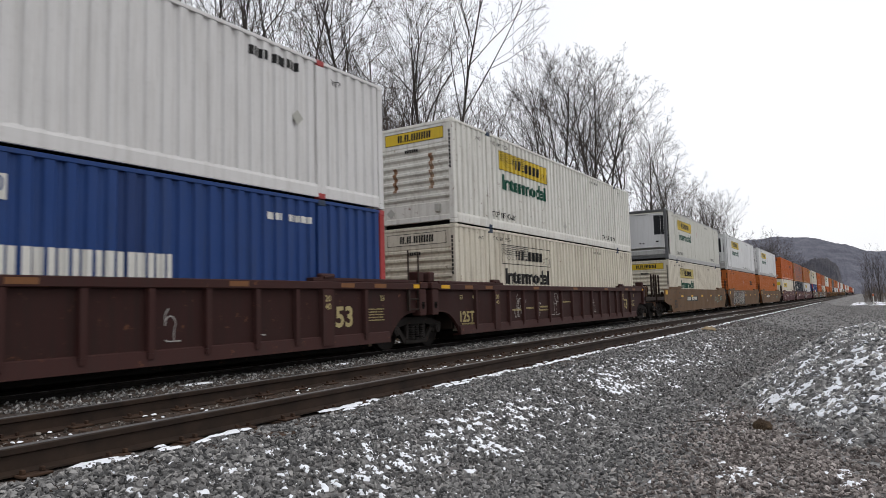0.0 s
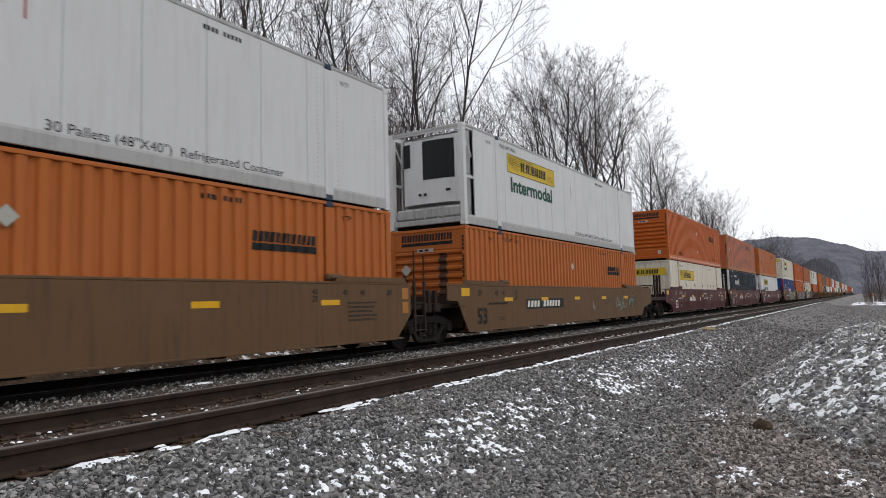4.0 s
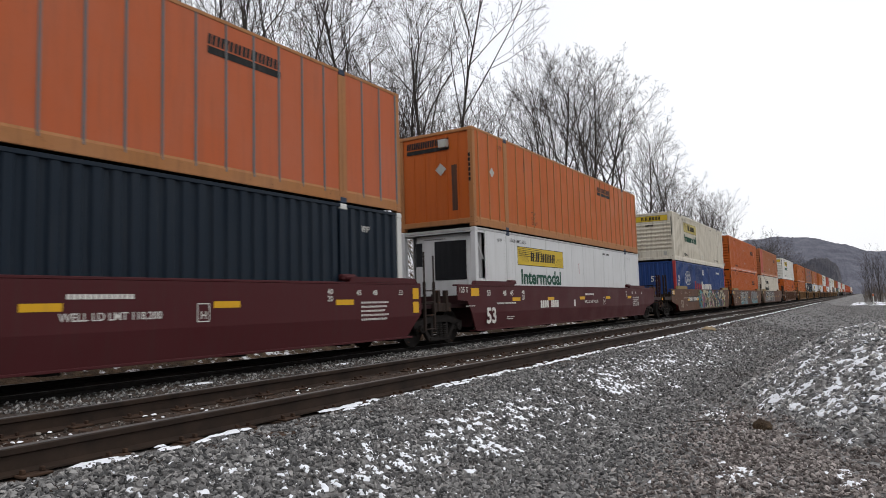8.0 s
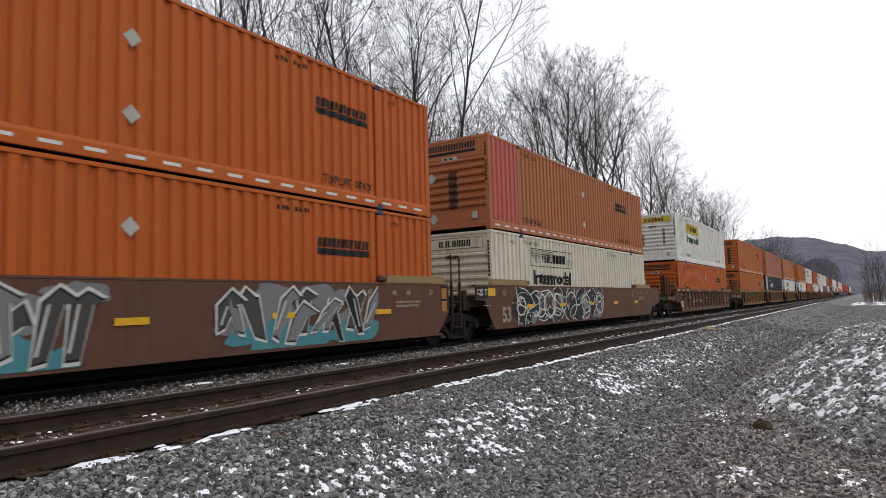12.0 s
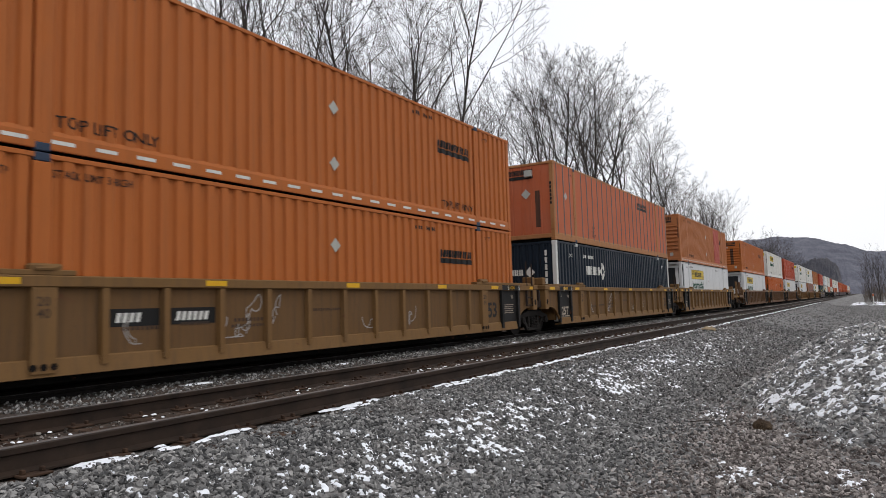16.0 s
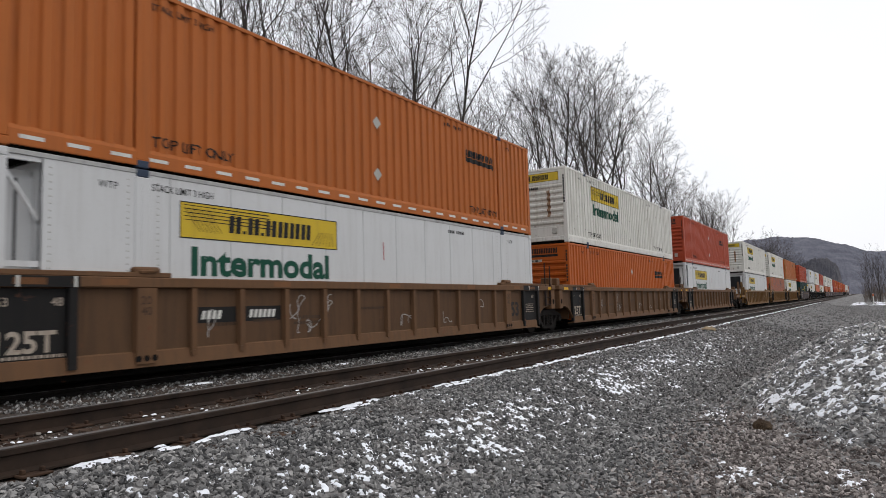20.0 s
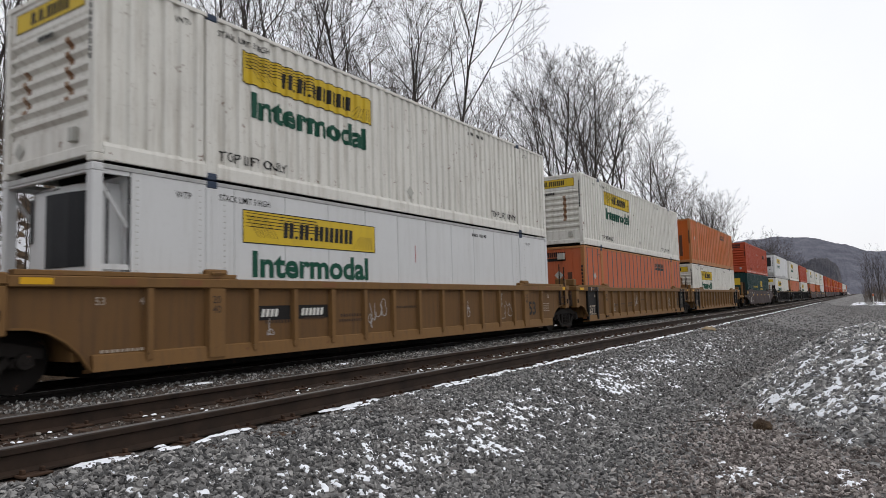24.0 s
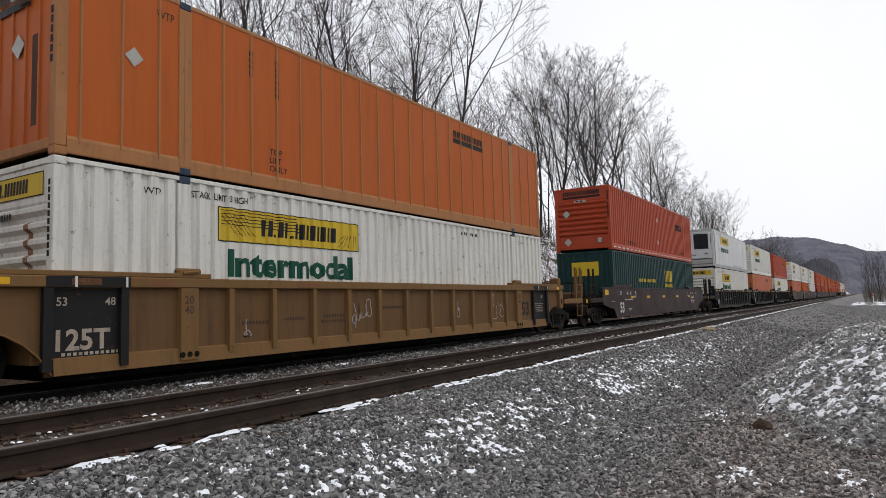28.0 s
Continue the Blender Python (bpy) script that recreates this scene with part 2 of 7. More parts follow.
def corrugation(x0, x1):
    """Break points (x, y) of the corrugated wall, y outwards negative, from the outer plane at 0."""
    pts, x, n = [], x0, max(1, round((x1 - x0) / PITCH_C))
    w = (x1 - x0) / n
    for k in range(n):
        a = x0 + k * w
        pts += [(a, DEPTH), (a + 0.30 * w, DEPTH), (a + 0.42 * w, 0.0), (a + 0.86 * w, 0.0), (a + 0.98 * w, DEPTH)]
    return pts + [(x1, DEPTH)]


WALL = corrugation(0.16, L - 0.16)
WALLX = np.array([p[0] for p in WALL])
WALLY = np.array([p[1] for p in WALL])
WALL_OUT = YN + 0.016


def drape(geo, key, mat, name, x, z, corr, lift=0.004, wall=WALL_OUT):
    """Flat lettering in (x, z) laid on the wall: cut at each fold and pressed onto the corrugations."""

    def make():
        bm = bmesh.new()
        vs = [bm.verts.new((p[0] + x, 0, p[2] + z)) for p in geo().v]
        for f in geo().f:
            bm.faces.new([vs[i] for i in f])
        if corr:
            lo, hi = min(p.co.x for p in vs), max(p.co.x for p in vs)
            for fold in WALLX[(WALLX > lo) & (WALLX < hi)]:
                bmesh.ops.bisect_plane(bm, geom=bm.verts[:] + bm.edges[:] + bm.faces[:], plane_co=(fold, 0, 0), plane_no=(1, 0, 0), dist=1e-5)
        for p in bm.verts:
            p.co.y = wall - lift - (0.005 if corr else 0.0) + (float(np.interp(p.co.x, WALLX, WALLY)) if corr else 0.0)
        return Geo().take(bm).mesh(name, mat)

    return cached(("drape", key, name, round(x, 2), round(z, 2), corr, mat.name, round(wall, 3), lift), make)


def letters(text, height, width=None, bold=0.0):
    """Lettering from the built-in font, as a flat Geo in (x, z)."""

    def make():
        cu = bpy.data.curves.new("letters", "FONT")
        cu.body, cu.size, cu.fill_mode = text, 1.0, "FRONT"
        cu.resolution_u = 3
        cu.offset = bold
        ob = bpy.data.objects.new("letters", cu)
        me = bpy.data.meshes.new_from_object(ob)
        vs = np.array([p.co[:] for p in me.vertices])
        g = Geo()
        lo, hi = vs.min(0), vs.max(0)
        cap = 0.69
        kz = height / cap
        kx = kz if width is None else width / (hi[0] - lo[0])
        g.add([((p[0] - lo[0]) * kx, 0.0, p[1] * kz) for p in vs], [tuple(f.vertices) for f in me.polygons])
        bpy.data.objects.remove(ob)
        bpy.data.meshes.remove(me)
        bpy.data.curves.remove(cu)
        return g

    return cached(("letters", text, height, width, bold), make)


def bars(count, w, h, gap=0.28, slant=0.0, skip=(), stack=False):
    """A row (or column) of plain bars, the size of characters."""
    g = Geo()
    if w < 0.06 and not stack:
        gap, h = 0.55, h * 0.85
    for k in range(count):
        if k in skip:
            continue
        if stack:
            z = -(k + 1) * h * (1 + gap)
            g.add([(0, 0, z), (w, 0, z), (w, 0, z + h), (0, 0, z + h)], [(0, 1, 2, 3)])
        else:
            x = k * w * (1 + gap)
            g.add([(x, 0, 0), (x + w, 0, 0), (x + w + slant, 0, h), (x + slant, 0, h)], [(0, 1, 2, 3)])
    return g


def block_logo(n, w, h, slant=0.0, tall=0, dots=()):
    """A brand's lettering as a row of paired plain bars in its colour; the first `tall` of them stand a head higher, and those in dots are small squares."""
    g = Geo()
    unit = w / (n - 0.62 * len(dots))
    x = 0.0
    for k in range(n):
        hh = h * (1.35 if k < tall else 1.0)
        cw = unit * (0.38 if k in dots else 1.0)
        a, b = x, x + cw * (0.84 if k not in dots else 0.62)
        z = 0.18 * h if k in dots else hh
        for a, b in ((a, b),) if k in dots else ((a, a + 0.43 * (b - a)), (b - 0.43 * (b - a), b)):
            g.add([(a, 0, 0), (b, 0, 0), (b + slant * z, 0, z), (a + slant * z, 0, z)], [(0, 1, 2, 3)])
        x += cw
    return g


def rect(w, h, x=0.0, z=0.0):
    return Geo().add([(x, 0, z), (x + w, 0, z), (x + w, 0, z + h), (x, 0, z + h)], [(0, 1, 2, 3)])


def outline(w, h, t):
    g = Geo()
    for r in (rect(w, t), rect(w, t, 0, h - t), rect(t, h - 2 * t, 0, t), rect(t, h - 2 * t, w - t, t)):
        g.add(r.v, r.f)
    return g


def diamond(s):
    return Geo().add([(0, 0, -s), (s, 0, 0), (0, 0, s), (-s, 0, 0)], [(0, 1, 2, 3)])


def scroll(w, h):
    """The line ornament beside the sign's lettering."""
    g = Geo()
    for k in range(5):
        z = h * (0.9 - 0.1 * k)
        g.add([(0.02 * w, 0, z), (w * 0.5 + 0.03 * k, 0, z - 0.02), (w * 0.5 + 0.03 * k, 0, z), (0.02 * w, 0, z + 0.012)], [(0, 1, 2, 3)])
    for k in range(7):
        a, b = 0.02 + 0.02 * k, 0.10 + 0.02 * k
        g.add([(a * w, 0, h * 0.85), (a * w + 0.012, 0, h * 0.85), (b * w + 0.012, 0, h * 0.2), (b * w, 0, h * 0.2)], [(0, 1, 2, 3)])
        g.add([((0.86 + 0.016 * k) * w, 0, h * 0.55), ((0.86 + 0.016 * k) * w + 0.012, 0, h * 0.55), ((0.80 + 0.027 * k) * w + 0.012, 0, h * 0.1), ((0.80 + 0.027 * k) * w, 0, h * 0.1)], [(0, 1, 2, 3)])
    return g


def end_decal(geo, key, mat, name, y, z, x=-0.003):
    """Flat lettering on the leading end, which faces -x; its own x runs to -y."""

    def make():
        g = geo()
        out = Geo()
        out.add([(x, y - p[0], p[2] + z) for p in g.v], g.f)
        return out.mesh(name, mat)

    return cached(("end", key, name, round(y, 2), round(z, 2), mat.name, x), make)


def fittings(box, post, rail, mid, wall, lift_mat, open_front=0.0):
    """Posts, rails, castings, roof and floor that all containers share."""
    def posts():
        return Geo().box(0.0, 0.17, YN, YN + 0.15, 0.12, H - 0.12, 0.012).mesh("corner_post", post)
    def cast():
        g = Geo().box(-0.002, 0.178, YN - 0.004, YN + 0.162, 0.0, 0.12, 0.012)
        return g.box(0.05, 0.125, YN - 0.0075, YN - 0.0045, 0.03, 0.09).mesh("corner_casting", post)
    turn = Matrix.Translation((L, 0, 0)) @ Matrix.Rotation(math.pi, 4, "Z")
    flip_y = Matrix.Translation((0, W - 0.15, 0))
    far_x = Matrix.Translation((L - 0.17, 0, 0))
    pm, cm = cached(("post", post.name), posts), cached(("cast", post.name), cast)
    for a in (Matrix(), far_x, flip_y, flip_y @ far_x):
        part("corner_post", pm, box, m=a)
    for a in (Matrix(), far_x, flip_y, flip_y @ far_x):
        for up in (0.0, H - 0.12):
            part("corner_casting", cm, box, m=a @ Matrix.Translation((0, 0, up)))
    top = cached(("top_rail", rail.name), lambda: Geo().box(0.17, L - 0.17, YN + 0.004, YN + 0.07, H - 0.075, H - 0.004, 0.008).mesh("top_rail", rail))
    low = cached(("bottom_rail", rail.name), lambda: Geo().prism([(YN + 0.004, 0.03), (YN + 0.001, 0.05), (YN + 0.001, 0.235), (YN + 0.022, 0.30), (YN + 0.06, 0.30), (YN + 0.06, 0.03)], 0.172, L - 0.172, "x").mesh("bottom_rail", rail))
    for a in (Matrix(), turn):
        part("top_rail", top, box, m=a)
        part("bottom_rail", low, box, m=a)
    def lift():
        g = Geo().box(1.955, 2.205, YN - 0.002, YN + 0.075, 0.122, H - 0.122, 0.010)
        return g.box(2.06, 2.10, YN - 0.006, YN - 0.0022, 0.25, H - 0.25).mesh("lift_post", mid)
    lm_ = cached(("lift", mid.name), lift)
    lc = cached(("liftcast", lift_mat.name if lift_mat else ""), lambda: Geo().box(1.975, 2.185, YN - 0.006, YN + 0.12, 0.0, 0.12, 0.012).box(2.045, 2.115, YN - 0.0095, YN - 0.0065, 0.03, 0.09).mesh("lift_casting", lift_mat or BLUEFIT))
    far_l = Matrix.Translation((L - 4.16, 0, 0))
    for a in (Matrix(), far_l, turn, turn @ far_l):
        part("lift_post", lm_, box, m=a)
        for up in (0.0, H - 0.12):
            part("lift_casting", lc, box, m=a @ Matrix.Translation((0, 0, up)))

    def roof():
        g = Geo()
        pts = []
        for k in range(54):
            a = 0.12 + k * (L - 0.24) / 54
            if a < open_front:
                continue
            pts += [(a, H - 0.03), (a + 0.12, H - 0.03), (a + 0.15, H - 0.012), (a + 0.26, H - 0.012)]
        g.strip(pts, YN + 0.06, -YN - 0.06, "y")
        return g.mesh("roof", ROOF)
    part("roof", cached(("roof", open_front), roof), box)
    def floor():
        comb = [(0.18, 0.17), (0.18, 0.11)]
        for k in range(27):
            a = 0.3 + k * 0.59
            comb += [(a, 0.11), (a, 0.02), (a + 0.06, 0.02), (a + 0.06, 0.11)]
        comb += [(L - 0.18, 0.11), (L - 0.18, 0.17)]
        return Geo().prism(comb, YN + 0.062, -YN - 0.062).mesh("underframe", STEEL)
    part("underframe", cached(("underframe",), floor), box)


def side_walls(box, wall, mat, batten=None, start=0.165):
    turn = Matrix.Translation((L, 0, 0)) @ Matrix.Rotation(math.pi, 4, "Z")
    def corr():
        return Geo().strip([(x, WALL_OUT + y) for x, y in WALL], 0.29, H - 0.06, "z").mesh("side_panel", mat)
    def flat():
        if wall != "smooth":
            return Geo().box(0.165, L - 0.165, WALL_OUT, WALL_OUT + 0.03, 0.18, H - 0.06).mesh("side_panel", mat)
        pts = [(start, WALL_OUT)]
        for k in range(10):
            x = 2.55 + 1.21 * k
            pts += [(x, WALL_OUT), (x + 0.004, WALL_OUT + 0.014), (x + 0.014, WALL_OUT + 0.014), (x + 0.018, WALL_OUT)]
        pts += [(L - 0.165, WALL_OUT), (L - 0.165, WALL_OUT + 0.03), (start, WALL_OUT + 0.03)]
        return Geo().prism(pts, 0.18, H - 0.06, "z").mesh("side_panel", mat)
    me = cached(("side", wall, mat.name, start), corr if wall == "corr" else flat)
    for a in (Matrix(), turn if start < 0.2 else Matrix.Diagonal((1, -1, 1, 1))):
        part("side_panel", me, box, m=a)
    if wall == "plate":
        def bat():
            return Geo().prism([(0, WALL_OUT), (0.012, WALL_OUT - 0.022), (0.040, WALL_OUT - 0.022), (0.052, WALL_OUT)], 0.19, H - 0.07, "z").mesh("batten", batten)
        bm_ = cached(("batten", batten.name), bat)
        for k in range(26):
            x = 0.33 + 0.626 * k
            if abs(x - 2.08) > 0.2 and abs(x - L + 2.08) > 0.2:
                part("batten", bm_, box, m=Matrix.Translation((x, 0, 0)))
    if wall == "smooth":
        def rivets():
            g = Geo()
            for x in [x for x in (0.42, 0.72, 1.85, 2.35, L - 2.4, L - 1.8, L - 0.5) if x > start + 0.04]:
                for k in range(26):
                    z = 0.26 + k * 0.098
                    g.add([(x - .012, WALL_OUT, z - .012), (x + .012, WALL_OUT, z - .012), (x + .012, WALL_OUT, z + .012), (x - .012, WALL_OUT, z + .012), (x, WALL_OUT - .010, z)], [(0, 1, 4), (1, 2, 4), (2, 3, 4), (3, 0, 4)])
            return g.mesh("rivet_rows", GREYPLATE)
        tagged(part("rivet_rows", cached(("rivets", start), rivets), box), kind="stuff")


LOUVER = [(0.05, 0.24), (0.05, 0.62)]
for k in range(7):
    LOUVER += [(0.095, 0.64 + k * 0.232), (0.095, 0.71 + k * 0.232), (0.02, 0.77 + k * 0.232), (0.02, 0.83 + k * 0.232), (0.05, 0.852 + k * 0.232)]
LOUVER += [(0.03, 2.28), (0.03, H - 0.10)]


def soot(box, y, w, z0, z1, mat=None, label="sooty exhaust streak"):
    """An exhaust or rust streak that follows the ribs of the front."""
    mat = mat or SOOTY
    def make():
        rows = [(x - 0.004, z) for x, z in LOUVER if z0 <= z <= z1]
        return Geo().strip(rows, y, y + w, "y").mesh("soot_streak", mat)
    part("soot_streak", cached(("sootl", y, w, z0, z1, mat.name), make), box, label)


def front_end(box, kind, mat, frame_mat):
    y0, y1 = YN + 0.14, -YN - 0.14
    part("header", cached(("header", frame_mat.name), lambda: Geo().box(0.004, 0.10, y0, y1, H - 0.10, H - 0.01, 0.01).mesh("header", frame_mat)), box)
    part("end_sill", cached(("sill", frame_mat.name), lambda: Geo().box(0.004, 0.10, y0, y1, 0.09, 0.245, 0.012).mesh("end_sill", frame_mat)), box)
    if kind == "louver":
        def make():
            return Geo().strip(LOUVER, y0, y1, "y").mesh("front_panel", mat)
        part("front_panel", cached(("louver", mat.name), make), box)
    elif kind == "vert":
        def make():
            g = Geo()
            n = 9
            w = (y1 - y0) / n
            prof = []
            for k in range(n):
                a = y0 + k * w
                prof += [(a, 0.06), (a + 0.3 * w, 0.06), (a + 0.45 * w, 0.02), (a + 0.85 * w, 0.02)]
            prof.append((y1, 0.06))
            m = len(prof)
            vs = [(x, y, 0.24) for y, x in prof] + [(x, y, H - 0.10) for y, x in prof]
            return g.add(vs, [(i, i + 1, m + i + 1, m + i) for i in range(m - 1)]).mesh("front_panel", mat)
        part("front_panel", cached(("vert", mat.name), make), box)
    elif kind == "plain":
        def make():
            prof = [(0.055, y0)]
            for k in range(1, 6):
                y = y0 + k * (y1 - y0) / 6
                prof += [(0.055, y - 0.03), (0.03, y - 0.02), (0.03, y + 0.02), (0.055, y + 0.03)]
            prof += [(0.055, y1), (0.085, y1), (0.085, y0)]
            return Geo().prism(prof, 0.245, H - 0.10, "z").mesh("front_panel", mat)
        part("front_panel", cached(("plain", mat.name), make), box)
    else:
        part("front_panel", cached(("bulk", mat.name), lambda: Geo().box(0.62, 0.66, y0 + 0.02, y1 - 0.02, 0.26, H - 0.10).mesh("front_panel", mat)), box)
        slate = paint("slate_grey_frame", (0.085, 0.088, 0.09), 0.5, (0.04, 0.04, 0.04), 0.3)
        fm = slate if kind == "unit_a" else REEFER
        def frame_():
            g = Geo()
            for s in (-1, 1):
                g.tube((0.05, s * 1.20, 0.25), (0.05, s * 1.20, H - 0.1), 0.045, n=6)
                g.tube((0.05, s * 1.20, H - 0.1), (0.60, s * 1.20, H - 0.9), 0.03, n=6)
                g.box(0.10, 0.60, s * 1.24 - 0.03, s * 1.24 + 0.03, H - 0.14, H - 0.07)
                g.box(0.10, 0.60, s * 1.24 - 0.03, s * 1.24 + 0.03, 1.35, 1.43)
            g.box(0.02, 0.09, -1.2, 1.2, H - 0.13, H - 0.05)
            return g.mesh("front_frame", fm)
        part("front_frame", cached(("uframe", kind), frame_), box, "bolted guard frame round the cooling unit")
        def unit():
            g = Geo()
            arc = [(-1.02, 0.62), (-1.02, 0.40), (-0.9, 0.25), (-0.5, 0.15), (0, 0.12), (0.5, 0.15), (0.9, 0.25), (1.02, 0.40), (1.02, 0.62)]
            pts = [(x, y) for y, x in arc]
            return g.prism(pts, 0.72, H - 0.32, "z").prism([(x * 0.9 + 0.06, y * 0.96) for x, y in pts], H - 0.32, H - 0.22, "z").mesh("cooling_unit", REEFER)
        u = part("cooling_unit", cached(("unit",), unit), box, "white rounded refrigeration unit")
        dark = paint("black_grille", (0.012, 0.013, 0.015), 0.4, (0.05, 0.05, 0.05), 0.2, 0.0, 0.03)
        def grille():
            g = Geo()
            if kind == "unit_a":
                spans = [(-1.035, -0.55)]
            else:
                spans = [(-1.035, 0.15), (0.62, 0.98)]
            for a, b in spans:
                ys = np.linspace(a, b, 7)
                xs = np.interp(np.abs(ys), [0, 0.5, 0.9, 1.02, 1.04], [0.10, 0.135, 0.235, 0.385, 0.42])
                lowz = 1.45 if kind == "unit_a" else (1.42 if a < 0 else 1.85)
                for k in range(6):
                    g.add([(xs[k], ys[k], lowz), (xs[k + 1], ys[k + 1], lowz), (xs[k + 1], ys[k + 1], H - 0.34), (xs[k], ys[k], H - 0.34)], [(0, 1, 2, 3)])
                if kind == "unit_a":
                    for j in range(12):
                        z = lowz + 0.05 + j * 0.082
                        g.tube((xs[0] - .01, ys[0] - 0.012, z), (xs[3] - .012, ys[3], z), 0.012, n=4)
            return g.mesh("grille", dark)
        part("grille", cached(("grille", kind), grille), u, "black slatted grille")
        def tank():
            g = Geo().box(0.10, 0.58, -1.15, 1.15, 0.26, 0.60, 0.06)
            for y in (-0.5, -0.35, 0.1, 0.5):
                g.box(0.085, 0.10, y - 0.03, y + 0.03, 0.27, 0.60)
            return g.mesh("fuel_tank", ROOF)
        part("fuel_tank", cached(("tank", kind), tank), box)
        def badges():
            g = end_geo(bars(10, 0.05, 0.035), 0.5, H - 0.29, 0.10)
            g.add(*pair(end_geo(rect(0.16, 0.07), -0.62, 1.02, 0.12)))
            g.add(*pair(end_geo(rect(0.10, 0.07), 0.30, 0.95, 0.09)))
            return g.add(*pair(end_geo(rect(0.10, 0.08), 0.12, 0.94, 0.09))).mesh("badges", BLACK)
        part("badges", cached(("badges",), badges), u)


def end_geo(g, y, z, x):
    out = Geo()
    return out.add([(x, y - p[0], p[2] + z) for p in g.v], g.f)


def pair(g):
    return g.v, g.f


def rear_doors(box, mat):
    for s in (0, 1):
        def make(s=s):
            y0, y1 = (YN + 0.15, -0.006) if s == 0 else (0.006, -YN - 0.15)
            g = Geo().box(L - 0.09, L - 0.03, y0, y1, 0.16, H - 0.11, 0.008)
            for k in (0.3, 0.7):
                y = y0 + k * (y1 - y0)
                g.tube((L - 0.012, y, 0.2), (L - 0.012, y, H - 0.15), 0.018, n=6)
            return g.mesh("door", mat)
        part("door", cached(("door", s, mat.name), make), box)


def jb_sign(box, corr, style):
    """The carrier's sign, with its name as plain blocks, and the word below it."""
    w, h, x, z = 3.78, 0.60, 2.74, 1.895
    word = DARKGREEN if style != "black" else BLACK
    if style == "black":
        part("sign_outline", drape(lambda: outline(w, h, 0.022), "jbo", BLACK, "sign_outline", x, z, corr, 0.005), box)
    elif style == "worn":
        part("sign", drape(lambda: rect(w, h), "jbw", cached("wornsign", lambda: paint("worn_yellow_sign", (0.52, 0.42, 0.13), 0.5, (0.3, 0.27, 0.2), 0.7, 0.0, 0.2)), "sign", x, z, corr, 0.004), box)
        part("sign_outline", drape(lambda: outline(w, h, 0.022), "jbo", BLACK, "sign_outline", x, z, corr, 0.006), box)
    else:
        part("sign", drape(lambda: rect(w, h), "jb", YELLOW, "sign", x, z, corr, 0.004), box, "yellow carrier sign")
        part("sign_outline", drape(lambda: outline(w, h, 0.018), "jbo", BLACK, "sign_outline", x, z, corr, 0.006), box)
    part("sign_ornament", drape(lambda: scroll(w, h), "jbs", BLACK, "sign_ornament", x, z, corr, 0.007), box)
    part("sign_lettering", drape(lambda: block_logo(8, 2.05, 0.30, 0.06, 0, (1, 3)), "jbl", BLACK, "sign_lettering", x + 0.98, z + 0.15, corr, 0.008), box)
    part("lettering", drape(lambda: letters("Intermodal", 0.44, 3.3, 0.035), "inter", word, "lettering", x + 0.22, 1.31, corr, 0.005), box)


def small_words(box, corr, mat=BLACK, low=True, limit="STACK LIMIT 3 HIGH"):
    lift = 0.0235 if any(o.name.startswith("batten") for o in box.children) else 0.004
    if low:
        part("lettering", drape(lambda: letters("TOP LIFT ONLY", 0.165, 1.6, 0.008), "tlo", mat, "lettering", 2.26, 0.38, corr, lift), box)
        part("lettering", drape(lambda: letters("TOP LIFT ONLY", 0.165, 1.6, 0.008), "tlo", mat, "lettering", L - 3.95, 0.38, corr, lift), box)
    part("lettering", drape(lambda: letters(limit, 0.11, 1.15, 0.008), limit, mat, "lettering", 2.24, H - 0.31, corr), box)
    part("lettering", drape(lambda: letters("WTP", 0.11, 0.30), "wtp", mat, "lettering", 1.38, H - 0.36, corr), box)
    part("lettering", drape(lambda: letters("WTP", 0.11, 0.30), "wtp", mat, "lettering", L - 1.7, H - 0.36, corr), box)
    part("marking", drape(lambda: bars(10, 0.055, 0.10, skip=(4,)), "num10", mat, "marking", L - 5.2, H - 0.30, corr), box)


def placards(box, corr, spots):
    for k, (x, z) in enumerate(spots):
        part("placard", drape(lambda: diamond(0.155), "dia", GREYPLATE, "placard", x, z, False, 0.008 if corr else 0.012), box, "grey diamond placard holder")


